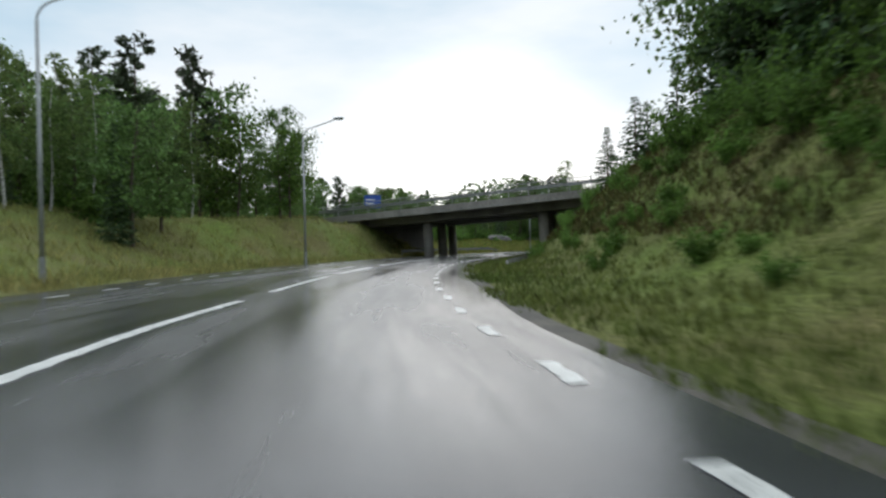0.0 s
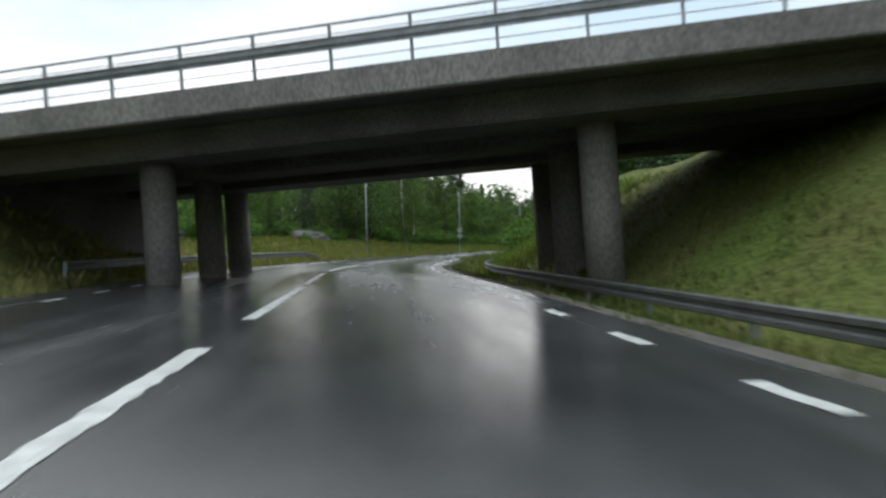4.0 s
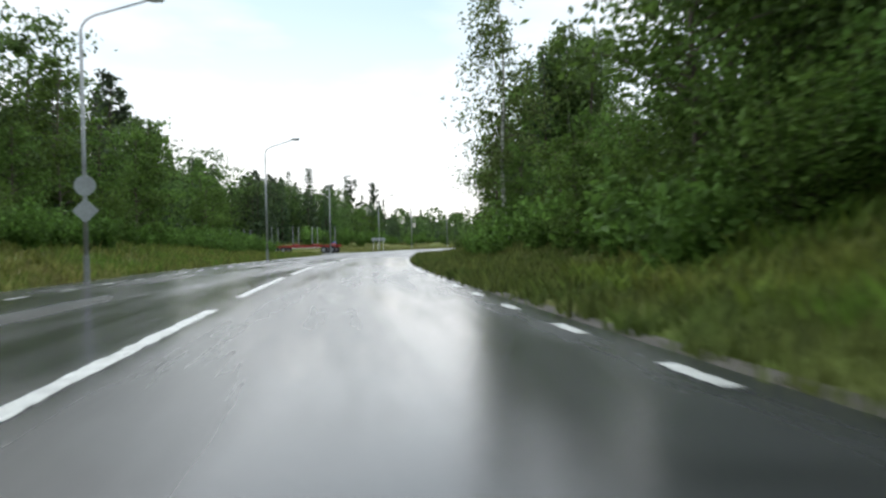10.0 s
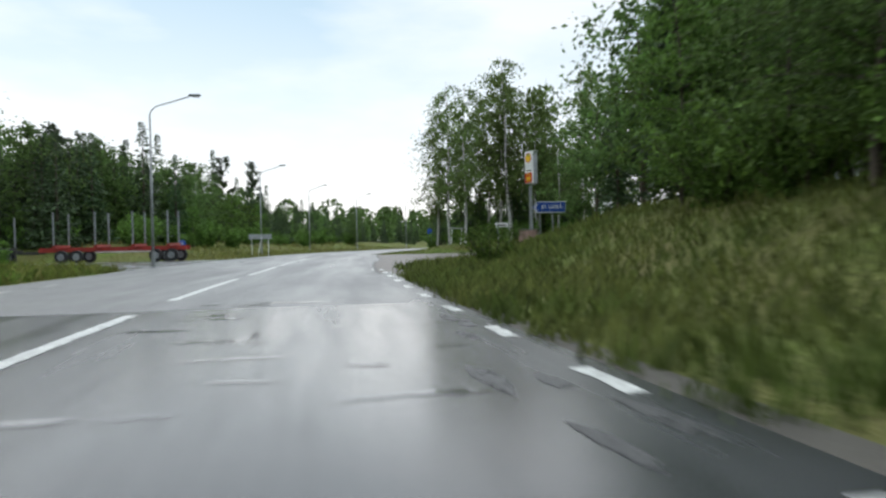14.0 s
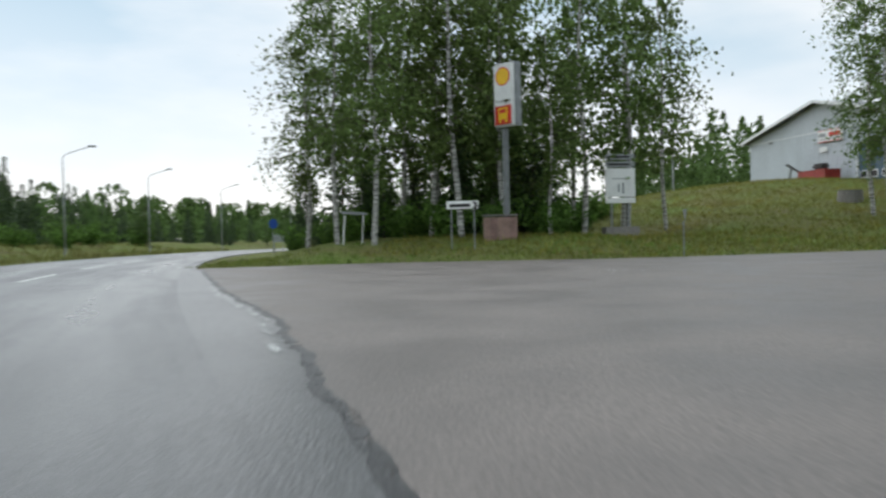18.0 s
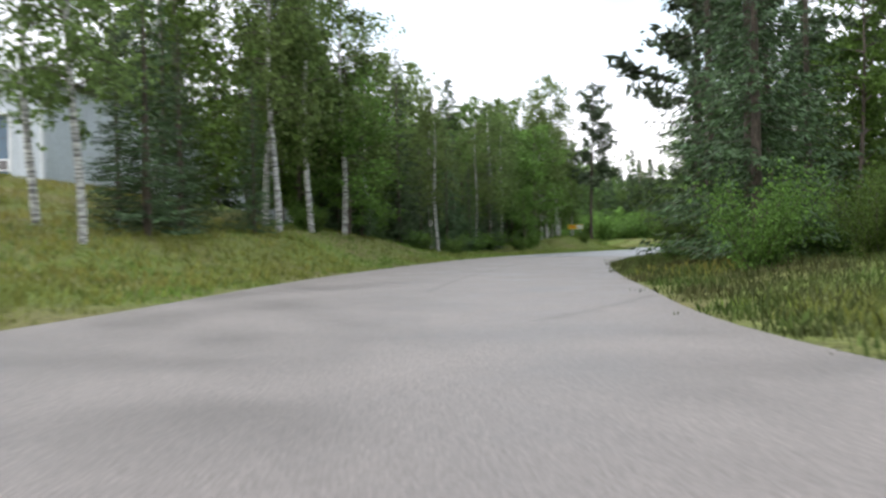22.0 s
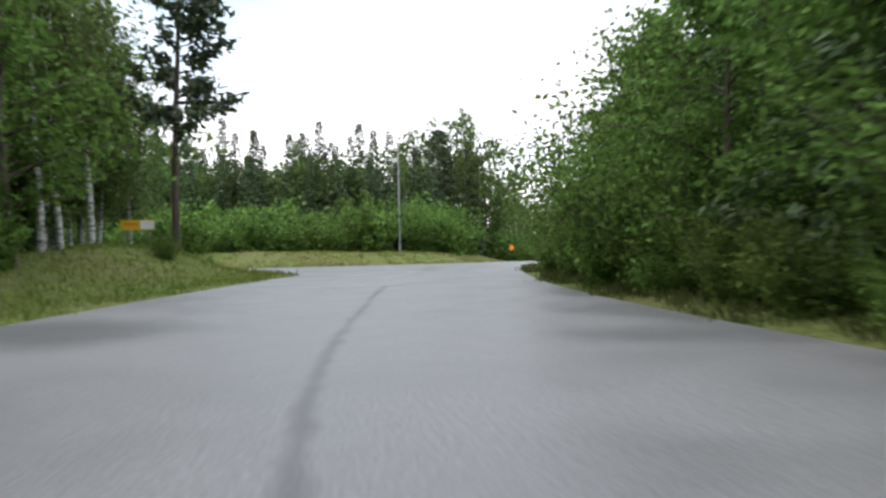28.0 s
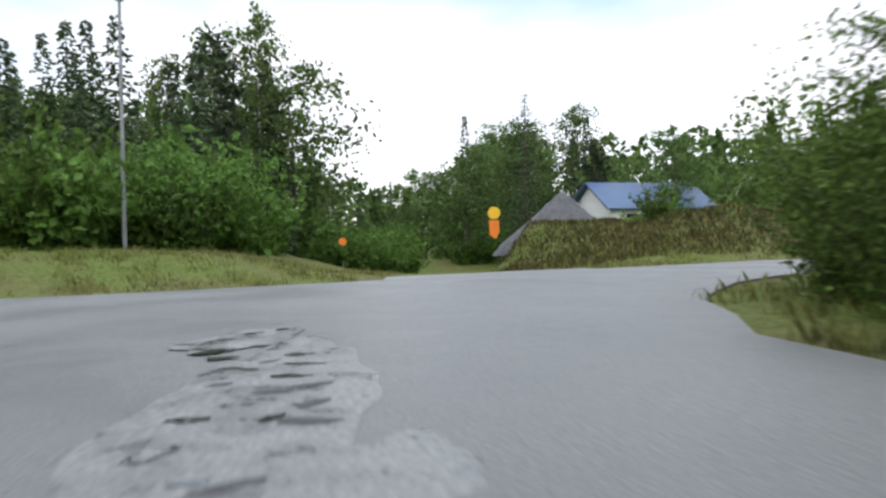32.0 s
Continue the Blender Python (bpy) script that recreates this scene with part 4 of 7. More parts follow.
            pts.append(c + rng.normal(size=(k, 3)) * np.array([0.26, 0.26, 0.17]))
        cv, cf = quads_at(rng, np.vstack(pts), 0.24 * big, -0.15, 0.2, 2.2)
    else:  # bush or taller thicket
        tall = kind == "thicket"
        h = (5.0 if tall else 3.4) * rng.uniform(0.85, 1.15)
        for i in range(28 if tall else 18):
            a = rng.uniform(0, 2 * math.pi)
            ln = h * rng.uniform(0.6, 1.05)
            out = rng.uniform(0.15, 0.75)
            q = np.linspace(0, 1, 5)[:, None]
            path = np.array([math.cos(a), math.sin(a), 0]) * (0.25 + ln * out * q ** 1.2) + np.array([0, 0, 1]) * (ln * (1 - 0.35 * out) * q - 0.2)
            limb(bv, bf, path, 0.03, 0.006, 3)
            k = ((70, 140, 230) if tall else (60, 130, 270))[level]
            tt = rng.uniform(0.08, 1.05, k)
            c = np.stack([np.interp(tt, q[:, 0], path[:, j]) for j in range(3)], 1)
            pts.append(c + rng.normal(size=(k, 3)) * (0.29 if tall else 0.23))
        p = np.vstack(pts)
        p[:, 2] = np.maximum(p[:, 2], 0.05)
        cv, cf = quads_at(rng, p, ((0.24, 0.145, 0.105) if tall else (0.22, 0.14, 0.095))[level], 0.1)
    out = []
    for name, v, f in (("trunk", tv, tf), ("branchwork", bv, bf), ("crown", cv, cf)):
        me = bpy.data.meshes.new(name)
        me.from_pydata([tuple(q) for q in v], [], [tuple(int(i) for i in q) for q in f])
        out.append(me)
    for me in out[:2]:
        if len(me.polygons):
            me.shade_smooth()
    return out


TREE_LOOK = {
    "birch": (BARK_BIRCH, LEAF_BIRCH, "birch", "tall birch with white bark and hanging green leaves"),
    "leafy": (BARK, LEAF_DARK, "deciduous_tree", "full green deciduous tree at the woods' edge"),
    "young": (BARK, LEAF_BUSH, "young_tree", "slender young deciduous tree in fresh green leaf"),
    "spruce": (BARK, NEEDLE, "spruce", "dark green spruce with drooping branches"),
    "pine": (BARK_PINE, NEEDLE_PINE, "pine", "tall pine with bare orange-brown trunk"),
    "thicket": (BARK, LEAF_BUSH, "thicket", "tall dense green thicket at the asphalt's edge"),
    "bush": (BARK, LEAF_BUSH, "bush", "dense green roadside bush"),
}
TREES = {}


def tree_source(kind, variant, level):
    key = (kind, variant, level)
    if key not in TREES:
        meshes = tree_kind(kind, 100 + variant * 7 + sum(map(ord, kind)), level)
        bark, leaf, _, _ = TREE_LOOK[kind]
        for me, mat in zip(meshes, (bark, BARK if kind == "birch" else bark, leaf)):
            me.materials.append(mat)
        TREES[key] = meshes
    return TREES[key]


SHRUBS, FAR_SPRUCES = [], []
FULL_HEIGHT = {"birch": 17.0, "leafy": 13.6, "young": 9.6, "spruce": 15.6, "pine": 16.4, "thicket": 5.2, "bush": 3.5}
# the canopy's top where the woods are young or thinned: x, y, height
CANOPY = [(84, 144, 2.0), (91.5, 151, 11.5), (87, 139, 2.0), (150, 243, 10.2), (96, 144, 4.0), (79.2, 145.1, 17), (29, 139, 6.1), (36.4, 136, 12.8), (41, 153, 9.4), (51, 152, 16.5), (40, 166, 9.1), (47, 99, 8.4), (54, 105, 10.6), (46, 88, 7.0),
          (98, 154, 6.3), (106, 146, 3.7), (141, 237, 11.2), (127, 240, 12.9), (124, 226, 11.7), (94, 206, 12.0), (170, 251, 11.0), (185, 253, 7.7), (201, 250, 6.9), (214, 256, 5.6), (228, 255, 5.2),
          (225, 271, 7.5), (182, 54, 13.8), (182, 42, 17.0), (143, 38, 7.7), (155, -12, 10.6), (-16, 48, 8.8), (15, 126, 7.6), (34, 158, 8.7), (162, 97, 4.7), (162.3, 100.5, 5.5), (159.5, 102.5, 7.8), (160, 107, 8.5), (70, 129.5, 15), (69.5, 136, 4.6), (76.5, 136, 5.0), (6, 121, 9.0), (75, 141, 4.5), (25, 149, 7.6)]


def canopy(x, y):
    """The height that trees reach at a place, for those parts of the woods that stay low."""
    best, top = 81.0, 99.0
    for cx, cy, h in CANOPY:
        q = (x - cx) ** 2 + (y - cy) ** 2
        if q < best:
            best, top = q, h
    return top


def plant(kind, x, y, scale=1.0, variant=None, rng=random, far=False, joined=False, girth=1.0):
    """One tree at its place on the ground."""
    _, _, name, label = TREE_LOOK[kind]
    if 158 < x < 172 and y < 40 and kind != "bush":
        scale *= 0.55
    off = outside(x, y)
    level = 0 if far or joined or off > 9.5 else 2 if x > 136 and off < 8.5 and kind in ("bush", "thicket", "young", "spruce") else 1
    meshes = tree_source(kind, rng.randrange((4, 4, 2)[level] if kind != "pine" else 3) if variant is None else variant, level)
    wide, turn = scale * rng.uniform(0.9, 1.1) * girth, rng.uniform(0, 6.28)
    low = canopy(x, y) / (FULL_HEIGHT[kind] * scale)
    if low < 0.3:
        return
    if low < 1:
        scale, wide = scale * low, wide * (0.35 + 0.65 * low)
    m = Matrix.LocRotScale((x, y, height(x, y) - 0.05), Euler((0, 0, turn)), (wide, wide, scale))
    # open grass in front of the yellow sign
    u = min(24.0, (185.2 - x) * 0.495 + (y - 97.4) * 0.869)
    if u > 0.3 and math.hypot(185.2 - 0.495 * u - x, 97.4 + 0.869 * u - y) < (1.5 if scale > 0.4 else 1.1):
        return
    # open grass bank after the bridge
    if kind == "bush" and scale > 0.3 and (math.hypot(x - 31.0, y - 87.5) < 6.5):
        return
    if joined:
        SHRUBS.append((meshes[2], m))
        return
    if kind == "spruce" and far and (y < 59 or y > 240):
        FAR_SPRUCES.append((meshes[2], m))
        return
    t = thing(name, m, label, "bush" if kind in ("bush", "thicket") else "tree", "roadside " + name.replace("_", " ") + "s")
    for n, me in zip(("trunk", "branchwork", "crown"), meshes):
        if len(me.polygons):
            o = new(n, me)
            o.parent = t
            if n == "branchwork":
                tagged(o, kind="stuff")


ROCKY = [(*on_main(ARC_EYE + a, o)[0], r) for a, o, r in ((130, 10.2, 1.7), (132.5, 10.2, 1.8), (135.5, 10.6, 1.8), (170, 15, 2.6), (176, 14.8, 2.8), (182, 15, 2.8))]


def grove(rng, count, where, kinds, gap=2.2, clear=2.6, far=False, joined=False):
    """Trees scattered where where() puts them, kept apart and off the asphalt."""
    placed = []
    for _ in range(count * 12):
        if len(placed) >= count:
            break
        x, y = where(rng)
        if outside(x, y) < clear or any((x - a) ** 2 + (y - b) ** 2 < gap * gap for a, b in placed):
            continue
        u = np.clip(((x - 86.0) * 34 + (y - 155.5) * 17.5) / 1462.25, 0, 1)
        if math.hypot(x - 86.0 - 34 * u, y - 155.5 - 17.5 * u) < 2.6:
            continue
        if ROCKY and any(math.hypot(x - a, y - b) < r for a, b, r in ROCKY):
            continue
        placed.append((x, y))
        kind, lo, hi = rng.choices([k[:3] for k in kinds], [k[3] for k in kinds])[0]
        plant(kind, x, y, rng.uniform(lo, hi), rng=rng, far=far, joined=joined)


def beside(a0, a1, o0, o1):
    def where(rng):
        p, _ = on_main(rng.uniform(a0, a1), rng.uniform(o0, o1))
        return float(p[0]), float(p[1])
    return where


def beside_line(line, i0, i1, o0, o1):
    nn = normals_of(line)

    def where(rng):
        i = int(rng.uniform(i0, i1) * (len(line) - 1))
        o = rng.uniform(o0, o1)
        return float(line[i, 0] + nn[i, 0] * o), float(line[i, 1] + nn[i, 1] * o)
    return where


def area(x0, x1, y0, y1):
    return lambda rng: (rng.uniform(x0, x1), rng.uniform(y0, y1))


def build_trees():
    rng = random.Random(5)
    A = ARC_EYE
    # woods beyond the meadow before the bridge
    grove(rng, 48, area(-38, -9, 43, 84), (("leafy", 0.8, 1.0, 6), ("birch", 0.62, 0.8, 2), ("pine", 0.75, 0.9, 2), ("spruce", 0.7, 0.9, 1)), 2.5, far=True)
    grove(rng, 16, area(-36, -14, 44, 62), (("bush", 0.7, 1.1, 3), ("young", 0.6, 0.9, 1)), 2.2)
    grove(rng, 6, area(-8, -1, 68, 86), (("leafy", 0.6, 0.75, 2), ("young", 0.8, 1.1, 2)), 2.5)
    # bank beside the lane before the bridge
    grove(rng, 30, beside(A - 4, A + 36, 16, 28), (("leafy", 0.7, 0.95, 3), ("spruce", 0.7, 1.05, 5), ("birch", 0.6, 0.75, 1)), 2.2)
    grove(rng, 20, beside(A - 2, A + 30, 12.5, 17), (("bush", 0.45, 0.85, 4), ("young", 0.4, 0.6, 1)), 1.9)
    grove(rng, 34, beside(A + 10, A + 58, 9.6, 18), (("bush", 0.16, 0.42, 1),), 1.6, joined=True)
    grove(rng, 7, beside(A + 44, A + 60, 15, 24), (("bush", 0.4, 0.7, 3),), 2.0)
    for x, y, k in ((25.2, 58.6, 0.54), (28.0, 57.0, 0.6), (23.6, 60.6, 0.44), (26.8, 59.8, 0.5)):
        plant("spruce", x, y, k, rng=rng, girth=1.6)
    grove(rng, 40, beside(A + 4, A + 60, 8.0, 12), (("bush", 0.12, 0.28, 1),), 1.3, 2.6, joined=True)
    # behind the bridge
    grove(rng, 14, area(-6, 18, 112, 140), (("leafy", 0.5, 0.75, 2), ("young", 0.7, 1.0, 2), ("pine", 0.5, 0.7, 1)), 3.4)
    grove(rng, 46, beside(A + 92, A + 180, 8.4, 12.5), (("bush", 0.4, 0.85, 1),), 1.5, 3.0, joined=True)
    # after the bridge, far side of the road
    for kind, x, y, s in (("leafy", 36.4, 135.7, 0.96), ("leafy", 39.0, 138.0, 0.92), ("leafy", 42.0, 141.0, 0.76), ("birch", 51.0, 151.0, 0.97), ("birch", 53.5, 153.5, 0.85),
                          ("birch", 48.0, 152.0, 0.8), ("leafy", 44.5, 146.5, 0.8)):
        plant(kind, x, y, s, rng=rng)
    grove(rng, 14, beside(A + 145, A + 205, -36, -20), (("birch", 0.7, 1.0, 3), ("leafy", 0.7, 1.0, 2), ("pine", 0.8, 1.0, 2)), 3.2)
    grove(rng, 60, beside(A + 180, A + 290, -50, -23), (("pine", 0.85, 1.05, 3), ("spruce", 0.85, 1.1, 4), ("leafy", 0.95, 1.25, 6)), 2.8, far=True)
    grove(rng, 34, beside(A + 258, A + 322, -48, -24), (("spruce", 0.85, 1.15, 5), ("pine", 0.8, 1.0, 1), ("leafy", 0.8, 1.05, 3)), 2.8, far=True)
    grove(rng, 26, beside(A + 230, A + 330, -25, -17), (("bush", 0.6, 1.2, 1),), 2.2, 6.0, joined=True)
    for a, o, k in ((139, 12.5, 0.92), (144, 13.2, 0.9), (149, 14.5, 0.85), (116.5, 16.0, 0.85), (120.0, 14.0, 0.92), (124.5, 15.5, 0.98)):
        p, _ = on_main(A + a, o)
        plant("leafy", float(p[0]), float(p[1]), k, rng=rng)
    grove(rng, 16, beside(A + 188, A + 216, 15, 28), (("spruce", 0.7, 0.95, 4), ("leafy", 0.7, 0.9, 2)), 2.3)
    grove(rng, 44, area(-40, 30, 96, 160), (("pine", 0.45, 0.6, 1), ("spruce", 0.4, 0.6, 2), ("leafy", 0.4, 0.6, 4)), 3.2, 24.0, far=True)
    grove(rng, 34, beside(A + 110, A + 330, -30, -20), (("bush", 0.7, 1.3, 4), ("young", 0.6, 0.9, 2)), 3.0, 4.0)
    # wooded bank beside the lane after the bridge
    grove(rng, 20, beside(A + 112, A + 128, 9.0, 17), (("bush", 0.3, 0.6, 6), ("young", 0.2, 0.35, 1)), 1.7)
    grove(rng, 14, beside(A + 100, A + 130, 17, 27), (("leafy", 0.7, 0.95, 3), ("young", 0.9, 1.2, 2), ("spruce", 0.7, 0.9, 1)), 2.6)
    grove(rng, 30, beside(A + 128, A + 178, 9.6, 15), (("thicket", 0.6, 1.0, 5), ("young", 0.6, 1.0, 3)), 2.0)
    grove(rng, 24, beside(A + 128, A + 192, 14, 26), (("leafy", 0.75, 1.05, 3), ("birch", 0.7, 0.95, 3), ("young", 0.9, 1.2, 2), ("spruce", 0.8, 1.0, 1)), 2.8)
    grove(rng, 24, beside(A + 182, A + 226, 12.5, 26), (("leafy", 0.65, 0.85, 4), ("birch", 0.6, 0.75, 3), ("spruce", 0.5, 0.7, 2)), 2.4)
    plant("birch", 79.2, 145.1, 0.82, rng=rng)
    grove(rng, 10, beside(A + 178, A + 210, 8.6, 11), (("bush", 0.35, 0.7, 3),), 1.8)
    grove(rng, 10, beside(A + 182, A + 224, 11, 14), (("bush", 0.6, 1.0, 3), ("young", 0.5, 0.8, 1)), 2.2)
    # birches behind the fuel sign
    for x, y, s in ((146.4, 193.4, 1.02), (148.5, 196.5, 0.95), (150.5, 191.5, 1.0), (149.0, 189.6, 1.04), (151.2, 187.6, 0.98), (153.2, 183.4, 1.0), (155.5, 181.0, 0.95), (157.0, 184.5, 1.05),
                    (154.5, 189.0, 1.06), (152.8, 194.0, 1.0), (156.5, 193.0, 0.98), (158.5, 189.0, 1.0), (151.0, 199.5, 0.9), (155.5, 198.0, 0.95), (159.5, 181.5, 0.92), (150.2, 184.8, 0.7)):
        plant("birch", x, y, s, rng=rng)
    for x, y, s in ((152.5, 190.5, 0.55), (155.0, 186.6, 0.5), (157.4, 191.4, 0.6), (154.0, 195.8, 0.5), (158.5, 186.4, 0.55)):
        plant("spruce", x, y, s, rng=rng)
    grove(rng, 60, area(149.5, 172, 183.5, 201), (("bush", 0.4, 0.9, 1),), 1.5, joined=True)
    grove(rng, 26, area(154, 172, 187, 202), (("spruce", 0.4, 0.75, 3), ("young", 0.5, 0.8, 2), ("leafy", 0.6, 0.8, 1)), 2.0, far=True)
    for x, y, s in ((158.7, 166.7, 0.82), (161.9, 166.8, 0.85), (160.8, 179.0, 0.98)):
        plant("birch", x, y, s, rng=rng)
    # far side of the side road
    grove(rng, 30, beside_line(SIDE_LEFT, 0.52, 0.84, -12, -4.5), (("young", 1.0, 1.4, 3), ("spruce", 0.5, 0.9, 4), ("birch", 0.65, 0.9, 4)), 2.4, 3.6)
    grove(rng, 24, beside_line(SIDE_LEFT, 0.57, 0.92, -28, -12), (("birch", 0.85, 1.05, 3), ("spruce", 0.9, 1.15, 3), ("pine", 0.9, 1.05, 2)), 3.2, far=True)
    grove(rng, 10, beside_line(SIDE_LEFT, 0.40, 0.92, -6.5, -3.2), (("bush", 0.25, 0.5, 1),), 1.6, 2.4)
    for kind, x, y, s in (("spruce", 164.2, 163.0, 0.5), ("spruce", 165.6, 160.4, 0.6), ("spruce", 163.4, 157.6, 0.45), ("young", 167.5, 158.5, 1.25)):
        plant(kind, x, y, s, rng=rng)
    # wood inside the bend
    grove(rng, 22, beside_line(SIDE_RIGHT, 0.40, 0.80, 2.6, 10), (("spruce", 0.8, 1.15, 7), ("young", 0.9, 1.2, 2)), 2.1, 2.5)
    grove(rng, 26, beside_line(SIDE_RIGHT, 0.40, 0.76, 2.2, 6.5), (("bush", 0.3, 0.6, 3), ("thicket", 0.45, 0.7, 2)), 1.5, 2.1)
    for x, y, k in ((150.0, 144.1, 1.05), (147.2, 143.2, 1.05)):
        plant("pine", x, y, k, rng=rng)
    grove(rng, 7, beside_line(SIDE_RIGHT, 0.42, 0.95, 11, 24), (("spruce", 0.8, 1.0, 2), ("pine", 0.9, 1.1, 3), ("leafy", 0.7, 0.85, 2)), 3.6)
    grove(rng, 32, beside_line(SIDE_RIGHT, 0.66, 0.985, 2.0, 6.0), (("thicket", 0.55, 1.0, 4), ("young", 0.7, 1.0, 3)), 1.7, 1.7)
    grove(rng, 30, beside_line(SIDE_RIGHT, 0.70, 0.985, 1.0, 2.4), (("bush", 0.3, 0.65, 1),), 1.1, 0.8)
    # beyond the crossroad
    grove(rng, 30, beside_line(CROSS_FAR, 0.53, 0.8, 6, 15), (("bush", 0.9, 1.4, 1),), 1.9, 4.0, far=True, joined=True)
    grove(rng, 26, area(163, 173, 16, 44), (("bush", 0.9, 1.5, 1),), 1.6, 1.6, far=True, joined=True)
    grove(rng, 16, area(147, 155, 12, 26), (("bush", 0.9, 1.5, 1),), 1.6, 3.0, far=True, joined=True)
    grove(rng, 64, area(171, 240, 60, 71), (("bush", 0.8, 1.8, 1),), 1.8, 4.0, far=True, joined=True)
    grove(rng, 20, area(148, 161.4, 88, 101), (("thicket", 0.75, 1.1, 2), ("young", 0.8, 1.1, 1)), 1.9, 2.2)
    grove(rng, 72, area(168, 250, 6, 52), (("spruce", 0.8, 1.1, 9), ("pine", 0.7, 0.85, 1), ("leafy", 0.7, 0.95, 2), ("birch", 0.8, 1.1, 2)), 3.2, 4.0, far=True)
    for kind, x, y, s in (("leafy", 171.6, 44, 1.15), ("birch", 173.5, 47, 0.95), ("leafy", 176, 42, 1.2), ("spruce", 152.5, 38, 1.0), ("leafy", 150, 30, 1.0), ("leafy", 155, 22, 1.0),
                          ("leafy", 160, 12, 1.0), ("spruce", 166, 16, 1.0), ("leafy", 140, 40, 0.95), ("pine", 146, 36, 0.9)):
        plant(kind, x, y, s, rng=rng)
    grove(rng, 12, area(112, 152, 92, 122), (("leafy", 0.8, 1.0, 2), ("spruce", 0.8, 1.0, 1)), 4.0, 4.0)
    grove(rng, 22, area(183, 208, 99, 124), (("young", 1.1, 1.6, 3), ("leafy", 0.8, 1.05, 3), ("birch", 0.8, 1.0, 1)), 2.6, 8.0)
    for kind, x, y, k in (("birch", 187.6, 99.6, 0.8), ("birch", 189.6, 98.4, 0.85), ("young", 188.6, 102.0, 1.5), ("birch", 191.0, 101.0, 0.8), ("spruce", 187.2, 104.0, 0.8), ("birch", 192.5, 98.0, 0.75),
                          ("young", 186.6, 106.5, 1.4), ("young", 194.0, 100.5, 1.4)):
        plant(kind, x, y, k, rng=rng)
    for kind, x, y, k in (("pine", 182.3, 98.2, 1.08), ("birch", 183.9, 103.6, 1.05), ("birch", 183.0, 102.0, 1.0), ("birch", 183.0, 107.0, 0.95), ("birch", 184.5, 105.8, 0.8), ("birch", 181.6, 110.0, 0.8), ("spruce", 183.2, 112.5, 0.8),
                          ("young", 181.2, 114.5, 1.3), ("young", 182.4, 117.5, 1.3), ("spruce", 180.6, 119.5, 0.8), ("leafy", 190.5, 104.6, 0.9), ("spruce", 193.5, 103.0, 0.95)):
        plant(kind, x, y, k, rng=rng)
    grove(rng, 26, area(132, 176, -30, 8), (("leafy", 0.9, 1.1, 2), ("spruce", 0.9, 1.2, 2)), 3.0, far=True)
    grove(rng, 10, area(136, 152, 52, 64), (("bush", 0.5, 0.9, 1),), 2.0, 3.0)
    for x, y, k in ((162.2, 93.4, 0.8), (161.4, 91.6, 0.9), (162.6, 96.0, 1.0), (160.2, 89.6, 0.8), (161.6, 98.5, 1.3), (158.4, 88.0, 1.0), (156.5, 86.6, 1.1)):
        plant("thicket", x, y, k * 0.72, rng=rng)
    # undergrowth and dark crowns that close the woods' edges
    rng = random.Random(31)
    grove(rng, 90, beside(A + 106, A + 222, -17.5, -12.5), (("bush", 0.35, 0.85, 1),), 1.3, 4.5, joined=True)
    grove(rng, 26, beside(A + 108, A + 214, -19, -14.5), (("young", 0.7, 1.15, 3), ("thicket", 0.6, 1.0, 2)), 2.2, 5.5)
    grove(rng, 40, beside(A + 108, A + 214, -34, -18), (("spruce", 0.75, 1.0, 5), ("leafy", 0.85, 1.1, 3)), 2.4, far=True)
    grove(rng, 22, beside(A + 200, A + 285, -30, -22), (("spruce", 0.85, 1.2, 1),), 2.4, far=True)
    grove(rng, 46, area(185, 240, 246, 292), (("spruce", 0.55, 0.8, 4), ("leafy", 0.6, 0.75, 1)), 2.4, 7.0, far=True)
    grove(rng, 7, beside(A + 118, A + 140, 13, 20), (("spruce", 0.8, 1.05, 2), ("leafy", 0.9, 1.1, 3)), 2.4)
    grove(rng, 80, area(176, 244, 40, 58.5), (("spruce", 0.7, 1.0, 5), ("leafy", 0.7, 0.9, 2)), 2.2, 4.0, far=True)
    grove(rng, 40, area(172, 244, 56, 62), (("bush", 0.8, 1.5, 1),), 1.5, 3.0, joined=True)
    for kind, x, y, k in (("bush", 181.9, 97.6, 0.3), ("bush", 180.9, 98.4, 0.28), ("bush", 182.9, 97.4, 0.36), ("birch", 186.5, 98.9, 0.8), ("birch", 187.0, 97.9, 0.78), ("birch", 186.2, 96.6, 0.82),
                          ("thicket", 189.5, 71.7, 1.05), ("thicket", 184.1, 70.9, 0.85), ("thicket", 180.0, 70.2, 0.95), ("thicket", 174.6, 69.2, 1.0)):
        plant(kind, x, y, k, rng=rng)
    for kind, x, y, k in (("birch", 187.3, 99.2, 0.95), ("birch", 188.3, 100.8, 0.95), ("leafy", 189.4, 99.4, 0.9), ("birch", 188.6, 97.6, 0.9)):
        plant(kind, x, y, k, rng=rng)
    grove(rng, 14, beside(A + 190, A + 212, 13, 21), (("birch", 0.6, 0.75, 1), ("young", 0.9, 1.2, 4)), 2.0, 6.0)
    grove(rng, 6, beside(A + 172, A + 191, 11.5, 19), (("young", 1.0, 1.3, 2), ("leafy", 0.75, 0.95, 2)), 2.2)
    grove(rng, 16, beside_line(SIDE_RIGHT, 0.80, 0.985, 4.2, 10), (("spruce", 0.75, 1.0, 3), ("leafy", 0.75, 0.95, 2)), 2.0, 3.0)
    # tall trees between the rocks and the rocky hill
    rng = random.Random(47)
